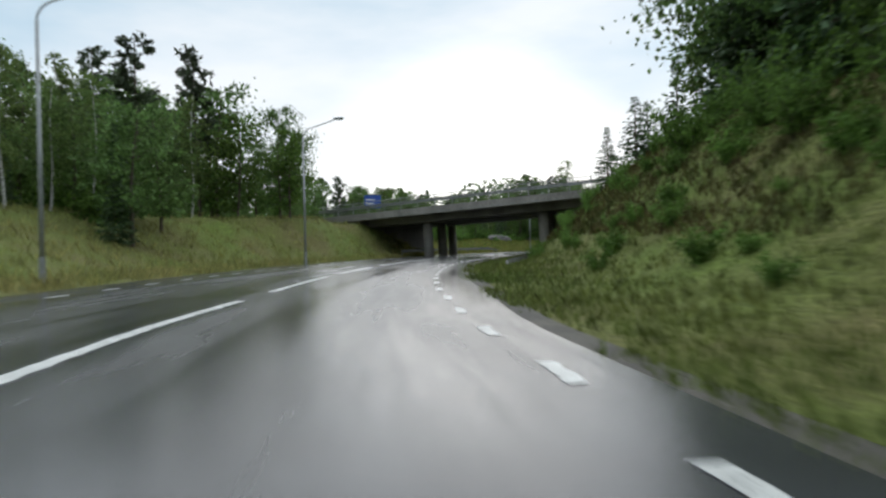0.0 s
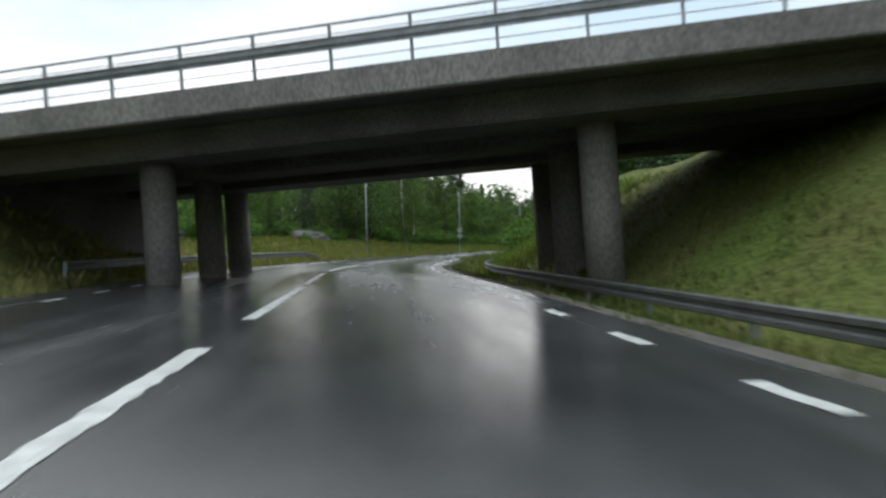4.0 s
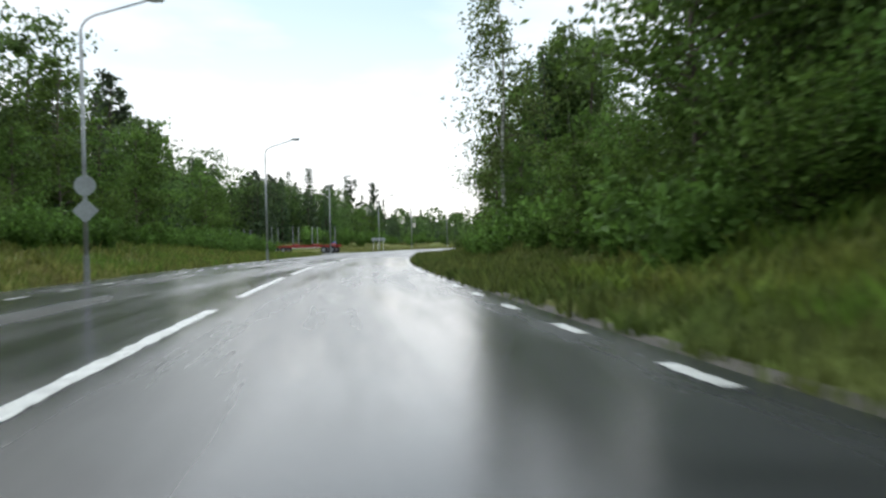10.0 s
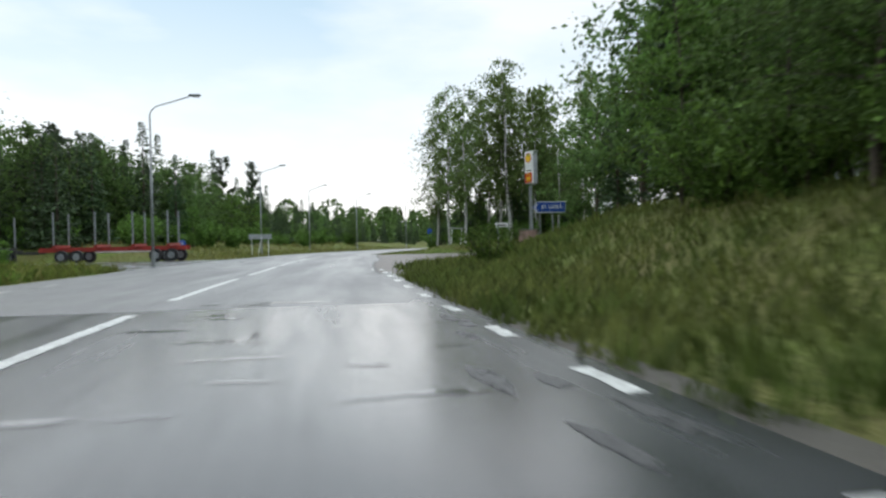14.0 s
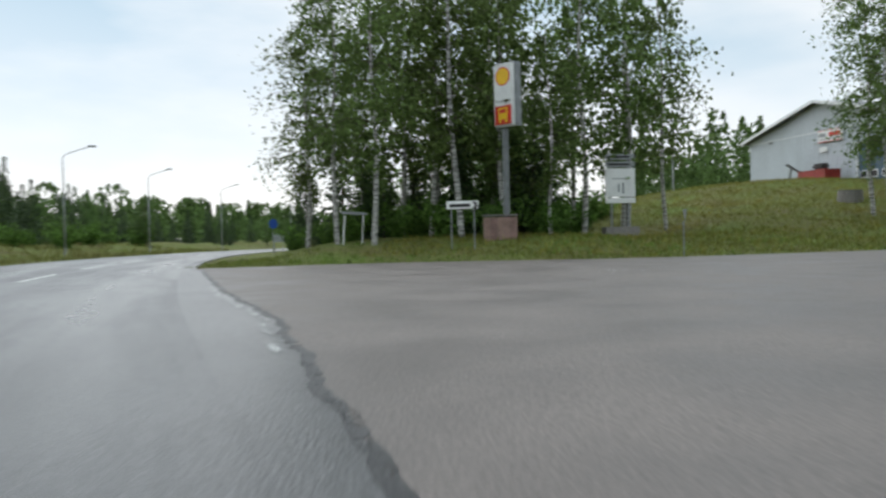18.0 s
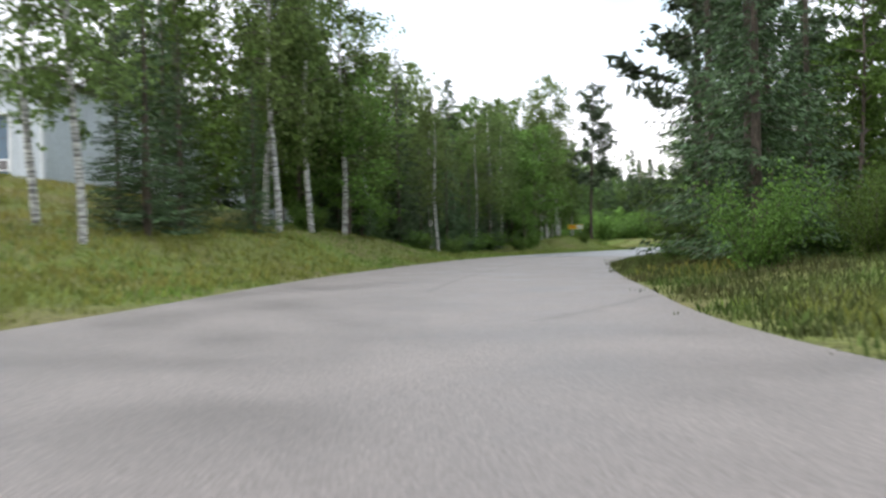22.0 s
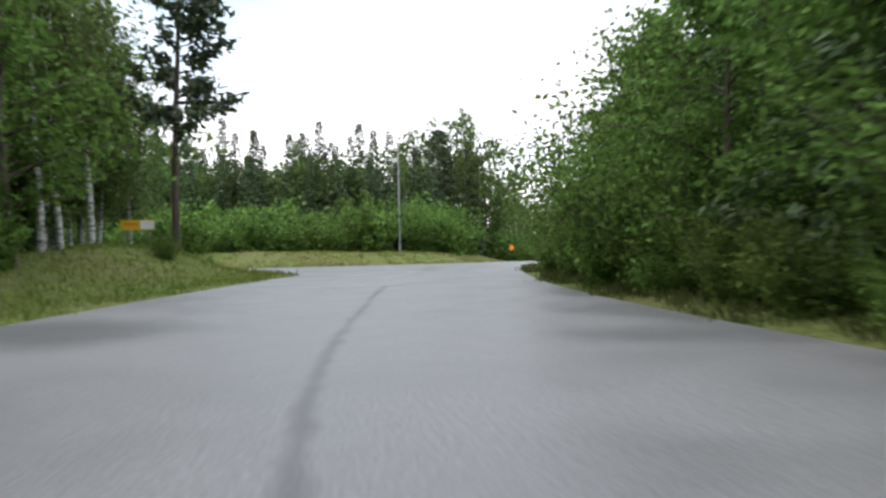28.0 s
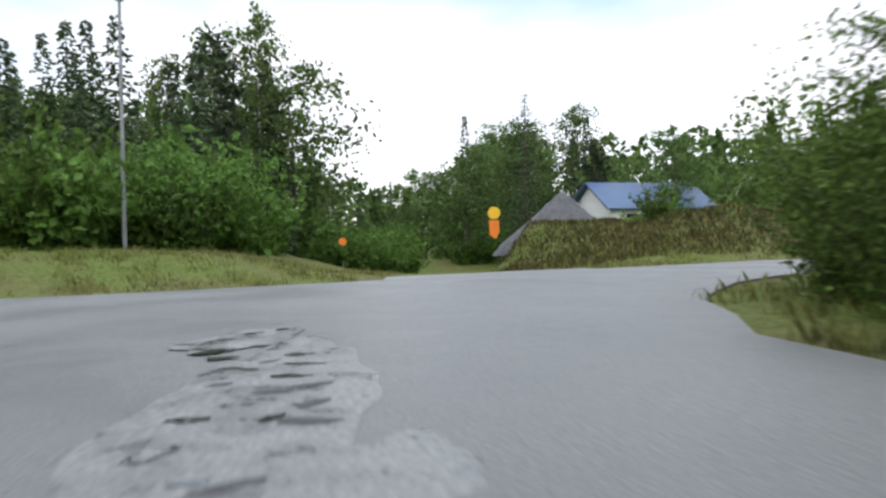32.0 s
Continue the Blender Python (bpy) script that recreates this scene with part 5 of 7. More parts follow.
    for kind, a, o, k in (("leafy", 153, 14.0, 1.0), ("leafy", 156, 14.3, 1.0), ("leafy", 150, 16, 1.05), ("leafy", 157, 17.5, 1.05), ("spruce", 154.5, 16.5, 1.0), ("leafy", 147, 13.6, 0.95)):
        p, _ = on_main(A + a, o)
        plant(kind, float(p[0]), float(p[1]), k, rng=rng)
    # tall edge of the wood before the crossroad
    for kind, x, y, k in (("young", 158.0, 101.4, 0.8), ("young", 157.6, 103.6, 0.95), ("leafy", 157.0, 106.5, 0.9), ("young", 158.8, 107.2, 0.9), ("spruce", 156.4, 101.6, 0.75), ("leafy", 154.4, 98.6, 0.75),
                          ("young", 159.8, 110.4, 1.2), ("leafy", 156.4, 113.0, 1.0), ("young", 159.2, 115.0, 1.2), ("young", 156.4, 97.2, 0.7)):
        plant(kind, x, y, k, rng=rng)
    grove(rng, 40, beside(A + 96, A + 127, 8.4, 14), (("bush", 0.14, 0.3, 1),), 1.2, 2.6, joined=True)
    for a, o, k in ((130.4, 9.6, 0.3), (133.0, 9.4, 0.24), (136.8, 9.9, 0.45), (128.6, 10.0, 0.8), (138.6, 10.6, 0.6), (131.6, 11.0, 0.7), (134.6, 10.8, 0.5), (129.9, 10.9, 0.75)):
        p, _ = on_main(A + a, o)
        plant("bush", float(p[0]), float(p[1]), k, rng=rng)
    # tall trees on the hill before the bridge
    for kind, a, o, k in (("leafy", 39, 18.4, 0.85), ("leafy", 36, 17.6, 0.8), ("spruce", 31.5, 17.4, 0.85), ("leafy", 42, 20.5, 0.8), ("birch", 42.0, 17.2, 0.5), ("spruce", 33.5, 16.4, 0.55), ("leafy", 28, 17.0, 0.8),
                          ("spruce", 25, 16.8, 0.85), ("leafy", 22, 17.4, 0.8), ("spruce", 37, 22, 1.0)):
        p, _ = on_main(A + a, o)
        plant(kind, float(p[0]), float(p[1]), k, rng=rng)
    # dark trees past the rocky hill
    for kind, a, o, k in (("spruce", 184.5, 14.0, 0.72), ("spruce", 186.5, 15.5, 0.8), ("spruce", 188.5, 13.6, 0.7), ("spruce", 190.5, 15.5, 0.8), ("bush", 186.0, 12.4, 0.8), ("bush", 189.2, 12.2, 0.75),
                          ("spruce", 192.2, 13.6, 0.7), ("leafy", 188.0, 17.5, 0.8), ("leafy", 184.0, 17.0, 0.7)):
        p, _ = on_main(A + a, o)
        plant(kind, float(p[0]), float(p[1]), k, rng=rng)
    # taller birches past the warehouse
    for x, y, k in ((166.0, 152.6, 1.0), (164.6, 155.6, 0.95), (168.4, 153.4, 1.05), (167.0, 149.6, 0.98), (169.6, 158.6, 1.0)):
        plant("birch", x, y, k, rng=rng)
    # low dark spruces that hide the birch stems beside the side road
    grove(rng, 16, beside_line(SIDE_LEFT, 0.5, 0.82, -8.5, -4.6), (("spruce", 0.35, 0.6, 4), ("young", 0.5, 0.75, 1)), 2.2, 4.0)
    grove(rng, 18, beside_line(SIDE_LEFT, 0.5, 0.86, -9, -4.6), (("bush", 0.35, 0.7, 1),), 1.8, 4.0, joined=True)
    for x, y, k in ((161.2, 163.4, 0.62), (163.6, 160.8, 0.5)):
        plant("spruce", x, y, k, rng=rng, girth=1.4)
    # pointed spruces beyond the crossroad
    for x, y, k in ((201, 50, 0.98), (197, 54, 0.9), (207, 51, 1.0), (190.5, 50, 1.02), (187, 45, 1.05), (194, 46, 1.08), (213, 54, 1.0), (180.5, 44, 0.95), (192, 48.5, 0.9), (204, 47, 1.08)):
        plant("spruce", x, y, k, rng=rng)
    # dark undergrowth inside the wood beyond the meadow
    grove(rng, 34, area(-34, -10, 45, 76), (("spruce", 0.3, 0.5, 3), ("young", 0.4, 0.65, 2), ("bush", 0.8, 1.2, 2)), 2.0, far=True)


def build_shrubs():
    """Low shrubs and distant spruces past counting, joined."""
    for name, found, mat, label, category in (("shrubs", SHRUBS, LEAF_BUSH, "low green shrubs and saplings on banks and verges", "shrubs"),
                                              ("distant_spruces", FAR_SPRUCES, NEEDLE, "dark distant spruce wood with pointed tops", "trees")):
        vs, fs, base = [], [], 0
        for me, m in found:
            v = np.array([p.co for p in me.vertices])
            vs.append(v @ np.array(m.to_3x3()).T + np.array(m.translation))
            fs.append(np.arange(len(v)).reshape(-1, 4) + base)
            base += len(v)
        mesh_object(name, np.vstack(vs), np.vstack(fs), mat, None, label, kind="stuff")["category"] = category


def build_far_woods():
    """Woods too far off to tell the trees apart."""
    rng = np.random.default_rng(9)
    vs, fs, base = [], [], 0
    line = np.vstack([MAIN[::6], SIDE_LEFT[::10], [(170, 90), (165, 60)]])
    count = 0
    while count < 1550:
        x, y = rng.uniform(-150, 380), rng.uniform(-120, 380)
        d = np.sqrt(((line - (x, y)) ** 2).sum(1)).min()
        if d < 46 or d > 104 or (150 < x < 235 and 140 < y < 205):
            continue
        if x > 20 and abs((x - 18.6) * 0.648 + (y - 69.2) * 0.762 - 7.0) < 16 and x < 60:
            continue
        h = rng.uniform(12, 20) * (0.62 if x > 150 and y > 190 else 0.72 if x < 42 and y > 88 else 0.6 if 105 < x < 172 and y < 60 else 1.0)
        if d > 60 and rng.random() < 0.35 * (d - 60) / 80:
            continue
        cone = rng.random() < 0.45
        k = 210 if d < 75 else 130
        t = rng.random(k) ** (0.8 if cone else 0.6)
        rad = (h * 0.24 * (1.02 - t) if cone else h * 0.3 * np.sqrt(np.clip(1.05 - (2 * t - 1.0) ** 2, 0.04, 1))) * rng.uniform(0.6, 1.1, k)
        a = rng.uniform(0, 2 * math.pi, k)
        z = height(x, y) + t * h * (1 if cone else 0.92) + (0.2 if cone else 0.08 * h)
        v, f = quads_at(rng, np.stack([x + rad * np.cos(a), y + rad * np.sin(a), z], 1), 0.85 if d > 75 else 0.65, 0.25)
        vs.append(v)
        fs.append(f + base)
        base += len(v)
        count += 1
    # undergrowth along the woods' edges
    count = 0
    while count < 1500:
        x, y = rng.uniform(-110, 330), rng.uniform(-60, 330)
        d = np.sqrt(((line - (x, y)) ** 2).sum(1)).min()
        if d < 30 or d > 62 or outside(x, y) < 21 or (146 < x < 235 and 140 < y < 205) or (x > 120 and y < 100):
            continue
        h = rng.uniform(2.5, 5.5)
        t = rng.random(46)
        rad = 0.45 * h * np.sqrt(np.clip(1.1 - t ** 2, 0.05, 1)) * rng.uniform(0.5, 1.1, 46)
        a = rng.uniform(0, 2 * math.pi, 46)
        v, f = quads_at(rng, np.stack([x + rad * np.cos(a), y + rad * np.sin(a), height(x, y) + t * h], 1), 0.6, 0.1)
        vs.append(v)
        fs.append(f + base)
        base += len(v)
        count += 1
    mesh_object("far_woods", np.vstack(vs), np.vstack(fs), LEAF_DARK, None, "dark green mixed woods along the horizon", kind="stuff")["category"] = "woods"


def build_grass():
    """Grass and weeds on the verges, one mesh for each sort."""
    rng = np.random.default_rng(3)

    def tufts(n, sampler, h0, h1, mat, name, label, blades=4, clear=0.3):
        pts = []
        while len(pts) < n:
            x, y = sampler()
            d = outside(x, y)
            if d > clear:
                pts.append((x, y, height(x, y)))
        p = np.repeat(np.array(pts), blades, axis=0)
        k = len(p)
        p[:, :2] += rng.normal(size=(k, 2)) * 0.11
        a = rng.uniform(0, 2 * math.pi, k)
        hh = rng.uniform(h0, h1, k) * np.repeat(rng.uniform(0.6, 1.15, n), blades)
        out = np.stack([np.cos(a), np.sin(a), 0 * a], 1)
        side = np.stack([-np.sin(a), np.cos(a), 0 * a], 1)
        w = 0.012 + hh * 0.022
        up = np.array([0, 0, 1.0])
        b = p - up * 0.03
        v = np.stack([b - side * w[:, None], b + side * w[:, None], b + up * (hh * 0.6)[:, None] + out * (hh * 0.16)[:, None] + side * (w * 0.6)[:, None],
                      b + up * hh[:, None] + out * (hh * rng.uniform(0.2, 0.6, k))[:, None]], 1).reshape(-1, 3)
        mesh_object(name, v, np.arange(4 * k).reshape(k, 4), mat, None, label, kind="stuff")["category"] = "grass"

    def near_main(a0, a1, o0, o1):
        def s():
            o = o0 + (o1 - o0) * rng.random() ** 1.5
            p, _ = on_main(rng.uniform(a0, a1), o)
            return p
        return s

    def near_line(line, o0, o1, i0=0.0, i1=1.0):
        nn = normals_of(line)

        def s():
            i = int(rng.uniform(i0, i1) * (len(line) - 1))
            o = o0 + (o1 - o0) * rng.random() ** 1.4
            return line[i] + nn[i] * o + rng.normal(size=2) * 0.4
        return s
    A = ARC_EYE
    tufts(12000, near_main(A + 2, A + 110, RIGHT_EDGE + 0.1, 14), 0.08, 0.27, GRASS_STRAW, "grass", "straw-green grass on the bank beside the lane", 5, 0.1)
    tufts(13000, near_main(A + 106, A + 238, RIGHT_EDGE + 0.1, 14), 0.16, 0.46, GRASS_STRAW, "grass", "tall straw-green grass on the bank beside the lane", 5, 0.1)
    tufts(10000, near_main(A + 10, A + 165, LEFT_EDGE - 0.4, -24), 0.25, 0.55, GRASS_MEADOW, "grass", "pale tall meadow grass beyond the road")
    tufts(4500, near_main(A + 165, A + 330, LEFT_EDGE - 0.4, -24), 0.25, 0.6, GRASS, "grass", "tall meadow grass beyond the road")
    tufts(8000, near_main(A + 88, A + 150, RIGHT_EDGE + 1.9, 14), 0.25, 0.6, GRASS_LUSH, "weeds", "lush green weeds on the bank", 5)
    tufts(9000, near_main(A + 104, A + 220, LEFT_EDGE - 0.7, -16), 0.2, 0.55, GRASS_LUSH, "weeds", "fresh green weeds on the bank beyond the road", 5)
    tufts(8000, near_main(A + 84, A + 150, LEFT_EDGE - 0.4, -17), 0.2, 0.5, GRASS_DRY, "grass", "pale yellow-green grass on the meadow after the bridge")
    tufts(12000, near_line(SIDE_LEFT, -0.35, -9, 0.02, 1.0), 0.08, 0.26, GRASS_LUSH, "grass", "mown green grass beside the side road")
    tufts(5000, near_line(SIDE_RIGHT, 0.35, 6, 0.0, 0.36), 0.08, 0.27, GRASS_LUSH, "grass", "green grass inside the bend", 4, 0.9)
    tufts(13000, near_line(SIDE_RIGHT, 0.2, 6, 0.3, 1.0), 0.06, 0.26, GRASS_SHADED, "grass", "grass and low herbs under the wood's edge, tree shade painted into the colour", 5, 0.2)
    tufts(10000, near_line(CROSS_FAR, 0.4, 15, 0.3, 0.8), 0.08, 0.26, GRASS, "grass", "yellowish grass beyond the crossroad")
    tufts(3500, near_line(CROSS_NEAR, 0.3, 7, 0.3, 0.75), 0.12, 0.35, GRASS, "grass", "grass at the crossroad's corner")
    tufts(6500, lambda: (rng.uniform(141, 160), rng.uniform(50, 70)), 0.12, 0.4, HEATH, "heath", "brown stalks and bare soil on the mound", 5, 0.6)
    tufts(1500, lambda: (rng.uniform(141, 160), rng.uniform(48, 71)), 0.15, 0.45, GRASS, "grass", "rough yellowish grass on the mound", 4, 0.6)
    tufts(7000, near_main(A + 12, A + 64, 9.5, 24), 0.12, 0.4, HEATH, "heath", "brown heath and dry stalks on the hill before the bridge", 5)
    tufts(16000, lambda: (rng.uniform(143, 190), rng.uniform(155, 193)), 0.1, 0.32, GRASS_DRY, "grass", "yellow-green grass slope below the warehouse", 4, 1.0)


# ---- bridge ----
def build_bridge():
    ang = math.degrees(math.atan2(BRIDGE_WAY[1], BRIDGE_WAY[0]))
    m = pose(BRIDGE_MID[0], BRIDGE_MID[1], 0, 0, -2.7, ang)
    b = thing("road_bridge", m, "grey concrete road bridge on round columns over the wet road", "bridge")
    # local x along the deck, y across it
    W0, W1, X = 0.0, 14.4, 24.0
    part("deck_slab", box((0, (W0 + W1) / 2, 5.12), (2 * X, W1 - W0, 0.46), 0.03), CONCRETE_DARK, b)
    for y in (W0 - 0.09, W1 + 0.09):
        part("edge_beam", box((0, y, 5.12), (2 * X, 0.3, 0.72), 0.04), CONCRETE, b, "pale weathered concrete edge beam")
    for y in (2.6, 7.2, 11.8):
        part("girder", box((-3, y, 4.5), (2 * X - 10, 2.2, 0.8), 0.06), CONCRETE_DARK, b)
    for x, y in ((-11.9, 2.7), (-13.3, 7.8), (-14.8, 12.6), (0.9, 3.2), (-0.3, 7.6), (-1.4, 12.2)):
        part("column", tube((x, y, -0.6), (x, y, 4.15), 0.5, 0.5, 20), CONCRETE, b, smooth=True)
    for x, z in ((-19.5, 3.9), (9.5, 3.6)):
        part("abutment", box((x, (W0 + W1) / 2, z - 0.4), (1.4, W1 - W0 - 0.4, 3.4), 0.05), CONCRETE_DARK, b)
    for y in (W0 - 0.05, W1 + 0.05):
        for i in range(24):
            x = -X + 0.6 + i * 2.03
            part("railing_post", box((x, y, 6.05), (0.07, 0.07, 1.15)), STEEL_DULL, b)
        part("top_rail", tube((-X, y, 6.62), (X, y, 6.62), 0.035, 0.035, 8), STEEL_DULL, b)
        bm = bmesh.new()
        add_rail_profile(bm, 2 * X, 6.12)
        bmesh.ops.translate(bm, vec=(0, y + (0.1 if y > 5 else -0.13), 0), verts=bm.verts)
        part("guard_beam", bm, STEEL, b)
        for z in (5.75, 6.38):
            part("rail_bar", tube((-X, y, z), (X, y, z), 0.014, 0.014, 6), STEEL_DULL, b)


def add_rail_profile(bm, length, z):
    """A W-shaped guard beam along x."""
    prof = ((0.0, -0.155), (0.045, -0.13), (0.045, -0.06), (0.0, -0.03), (0.0, 0.03), (0.045, 0.06), (0.045, 0.13), (0.0, 0.155))
    rows = []
    for x in (-length / 2, length / 2):
        rows.append([bm.verts.new((x, y, z + q)) for y, q in prof] + [bm.verts.new((x, y + 0.012, z + q)) for y, q in reversed(prof)])
    k = len(rows[0])
    for i in range(k):
        bm.faces.new((rows[0][i], rows[0][(i + 1) % k], rows[1][(i + 1) % k], rows[1][i]))
    for r in rows:
        bm.faces.new(r if r is rows[1] else list(reversed(r)))


def guard_rail(a0, a1, offset, label, top=0.6):
    """A guard rail beside the main road, in four-metre beams."""
    p, _ = on_main(a0, offset)
    g = thing("guard_rail", Matrix.Translation((p[0], p[1], 0)), label, "guard rail")
    o = Vector((p[0], p[1], 0))
    a, step = a0, 4.0
    face = 1 if offset < 0 else -1
    while a < a1 - 0.1:
        (p0, n0), (p1, _) = on_main(a, offset), on_main(min(a + step, a1), offset)
        d = p1 - p0
        mid = (p0 + p1) / 2
        rise = top - (0.45 if a + step >= a1 - 0.1 else 0.0)
        bm = bmesh.new()
        add_rail_profile(bm, float(np.linalg.norm(d)) + 0.2, 0.0)
        turn = math.atan2(d[1], d[0]) + (0 if face > 0 else math.pi)
        tilt = math.atan2(top - rise, step) * (1 if face > 0 else -1)
        mm = Matrix.Translation((mid[0] - o.x, mid[1] - o.y, (top + rise) / 2)) @ Matrix.Rotation(turn + math.pi, 4, "Z") @ Matrix.Rotation(-tilt, 4, "Y")
        bmesh.ops.transform(bm, matrix=mm, verts=bm.verts)
        part("beam", bm, RAIL, g)
        q = p0 + n0 * 0.1 * (1 if offset > 0 else -1)
        z = height(*q)
        part("post", box((q[0] - o.x, q[1] - o.y, (z + top + 0.12) / 2 - 0.15), (0.09, 0.11, top + 0.12 - z + 0.3), 0.01), STEEL_DULL, g)
        a += step


# ---- street lamps ----
LAMP = []


def street_lamp(x, y, way, pole=9.4, label="tall galvanised street lamp with a long bent arm"):
    """way: degrees of the arm's heading."""
    m = pose(x, y, height(x, y), 0, 0, way)
    if LAMP:
        return copy_thing(LAMP[0], m)
    t = thing("street_lamp", m, label, "street lamp", "street lamps along the road")
    part("pole", tube((0, 0, -0.5), (0, 0, pole - 1.0), 0.085, 0.055, 12), STEEL_DULL, t, smooth=True)
    part("base_sleeve", tube((0, 0, -0.3), (0, 0, 0.9), 0.11, 0.1, 12), STEEL_DULL, t)
    bm = bmesh.new()
    pts = [(0, 0, pole - 1.02)] + [(0.75 * (1 - math.cos(a)), 0, pole - 1.0 + 0.62 * math.sin(a)) for a in np.linspace(0.1, 1.2, 6)] + [(2.15, 0, pole + 0.08)]
    add_bend(bm, pts, 0.036, 8)
    part("arm", bm, STEEL_DULL, t)
    head = part("lamp_head", box((2.42, 0, pole + 0.15), (0.68, 0.26, 0.13), 0.045), SIGN_GREY, t, "grey lamp head")
    part("lens", box((2.48, 0, pole + 0.075), (0.42, 0.2, 0.05), 0.02), LENS, head, "pale lamp glass")
    LAMP.append(t)
    return t


def build_lamps():
    first = None
    for x, y in ((-8.65, 27.05), (-0.9, 51.8), (34.8, 123.4), (57.6, 147.1), (82.6, 170.6), (107.4, 191.2), (138.4, 213.7), (162.6, 228.2), (182.4, 235.0), (207, 241.5), (234, 244.5)):
        i = np.argmin((MAIN[:, 0] - x) ** 2 + (MAIN[:, 1] - y) ** 2)
        way = math.degrees(math.atan2(MAIN_N[i, 1], MAIN_N[i, 0]))
        street_lamp(x, y, way)


# ---- signs ----
def sign_board(name, x, y, z0, z1, width, face, mat, label, category="road sign", posts=2, post_mat=None, depth=0.04, back=None, base=None):
    """A flat board on posts. face: heading in degrees of the way it faces. Local -y is its front."""
    g = height(x, y) if base is None else base
    t = thing(name, pose(x, y, g, 0, 0, face + 90), label, category)
    part("board", box((0, 0, (z0 + z1) / 2 - g), (width, depth, z1 - z0), 0.012), mat, t)
    xs = (0,) if posts == 1 else (-width * 0.36, width * 0.36)
    for q in xs:
        part("post", tube((q, depth / 2 + 0.035, -0.4), (q, depth / 2 + 0.035, z1 - g - 0.05), 0.032, 0.032, 10), post_mat or STEEL_DULL, t)
    return t


def bars(parent, rows, mat, y=-0.026):
    """Writing that cannot be read, as plain bars: x, z, width, height."""
    for x, z, w, h in rows:
        part("text_bar", box((x, y, z), (w, 0.008, h)), mat, parent, "unreadable line of writing")


def disc(parent, name, x, z, r, y, mat, label, n=28, squash=1.0):
    pts = [(x + r * math.cos(2 * math.pi * i / n), z + r * squash * math.sin(2 * math.pi * i / n)) for i in range(n)]
    return part(name, plate(pts, y, y + 0.012), mat, parent, label)


def build_signs():
    # fuel sign on its tall post, over a stone-clad box
    bx, by = 147.6, 186.6
    g = height(bx, by)
    face = 152
    t = thing("fuel_station_sign", pose(bx, by, g, 0, 0, face + 90), "tall white fuel sign with yellow emblem and red panel", "sign")
    zc = 8.15 - g
    part("board", box((0, 0, zc), (1.3, 0.46, 3.15), 0.06), WHITE, t, "white illuminated-style box")
    part("side_frame", box((0.71, 0.06, zc), (0.1, 0.42, 3.2), 0.02), STEEL, t)
    part("post", box((-0.2, 0.1, (zc - 1.8) / 2), (0.26, 0.26, zc - 1.5), 0.03), STEEL, t, "square galvanised post")
    disc(t, "emblem_rim", -0.02, zc + 0.92, 0.46, -0.246, SIGN_RED, "red rim of the emblem", squash=1.02)
    disc(t, "emblem", -0.02, zc + 0.92, 0.4, -0.256, SIGN_YELLOW, "plain yellow emblem", squash=1.02)
    part("red_panel", box((-0.02, -0.24, zc - 1.02), (1.06, 0.03, 0.95), 0.01), SIGN_RED, t, "red panel")
    part("pictogram", box((-0.02, -0.26, zc - 0.95), (0.6, 0.02, 0.6), 0.06), SIGN_YELLOW, t, "yellow pictogram")
    part("pictogram_window", box((-0.02, -0.273, zc - 0.83), (0.42, 0.01, 0.18)), SIGN_RED, t)
    for q in (-0.22, 0.18):
        part("pictogram_wheel", box((q, -0.26, zc - 1.34), (0.14, 0.02, 0.14)), SIGN_YELLOW, t)
    lettering("TruckDiesel", 0.2, Matrix.Translation((-0.02, -0.236, zc - 0.3)) @ Matrix.Rotation(radians(90), 4, "X"), SIGN_BLACK, t, "small dark letters")
    # its base
    c = thing("stone_planter", pose(bx + 0.22, by + 0.5, g - 0.05, 0, 0, 285), "low box clad in reddish stone slabs at the sign's foot", "planter")
    top = 2.15 - g
    part("core", box((0, 0, top / 2 - 0.1), (1.6, 1.0, top)), CONCRETE_DARK, c)
    part("coping", box((0, 0, top), (1.78, 1.18, 0.07), 0.015), CONCRETE, c)
    for i in range(5):
        part("slab", box((-0.66 + i * 0.33, -0.525, top / 2 - 0.1), (0.318, 0.05, top), 0.01), BRICK, c)
    for sx in (-1, 1):
        for i in range(3):
            part("slab", box((sx * 0.825, -0.33 + i * 0.333, top / 2 - 0.1), (0.05, 0.32, top), 0.01), BRICK, c)
    # white arrow sign
    s = sign_board("direction_sign", 144.5, 188.2, 2.36, 2.74, 1.55, 182, WHITE, "white direction sign with black arrow on two steel posts")
    gz = height(144.5, 188.2)
    bars(s, ((-0.12, 2.525 - gz, 1.0, 0.15),), SIGN_BLACK)
    pts = [(0.5, 2.35 - gz), (0.64, 2.35 - gz), (0.76, 2.525 - gz), (0.64, 2.7 - gz), (0.5, 2.7 - gz), (0.62, 2.525 - gz)]
    part("arrow_head", plate(pts, -0.028, -0.02), SIGN_BLACK, s)
    # blue direction sign on the traffic island
    gz = height(117.6, 171.6)
    s = thing("blue_direction_sign", pose(117.4, 171.8, gz, 0, 0, 222 + 90), "blue arrow-shaped direction sign with white letters on two posts", "road sign")
    zz = 2.75 - gz
    pts = [(-0.92, zz), (-0.66, zz - 0.26), (0.88, zz - 0.26), (0.88, zz + 0.26), (-0.66, zz + 0.26)]
    part("border", plate([(x * 1.035, zz + (z - zz) * 1.14) for x, z in pts], 0.0, 0.03), WHITE, s, "white border")
    part("board", plate(pts, -0.012, 0.0), SIGN_BLUE, s)
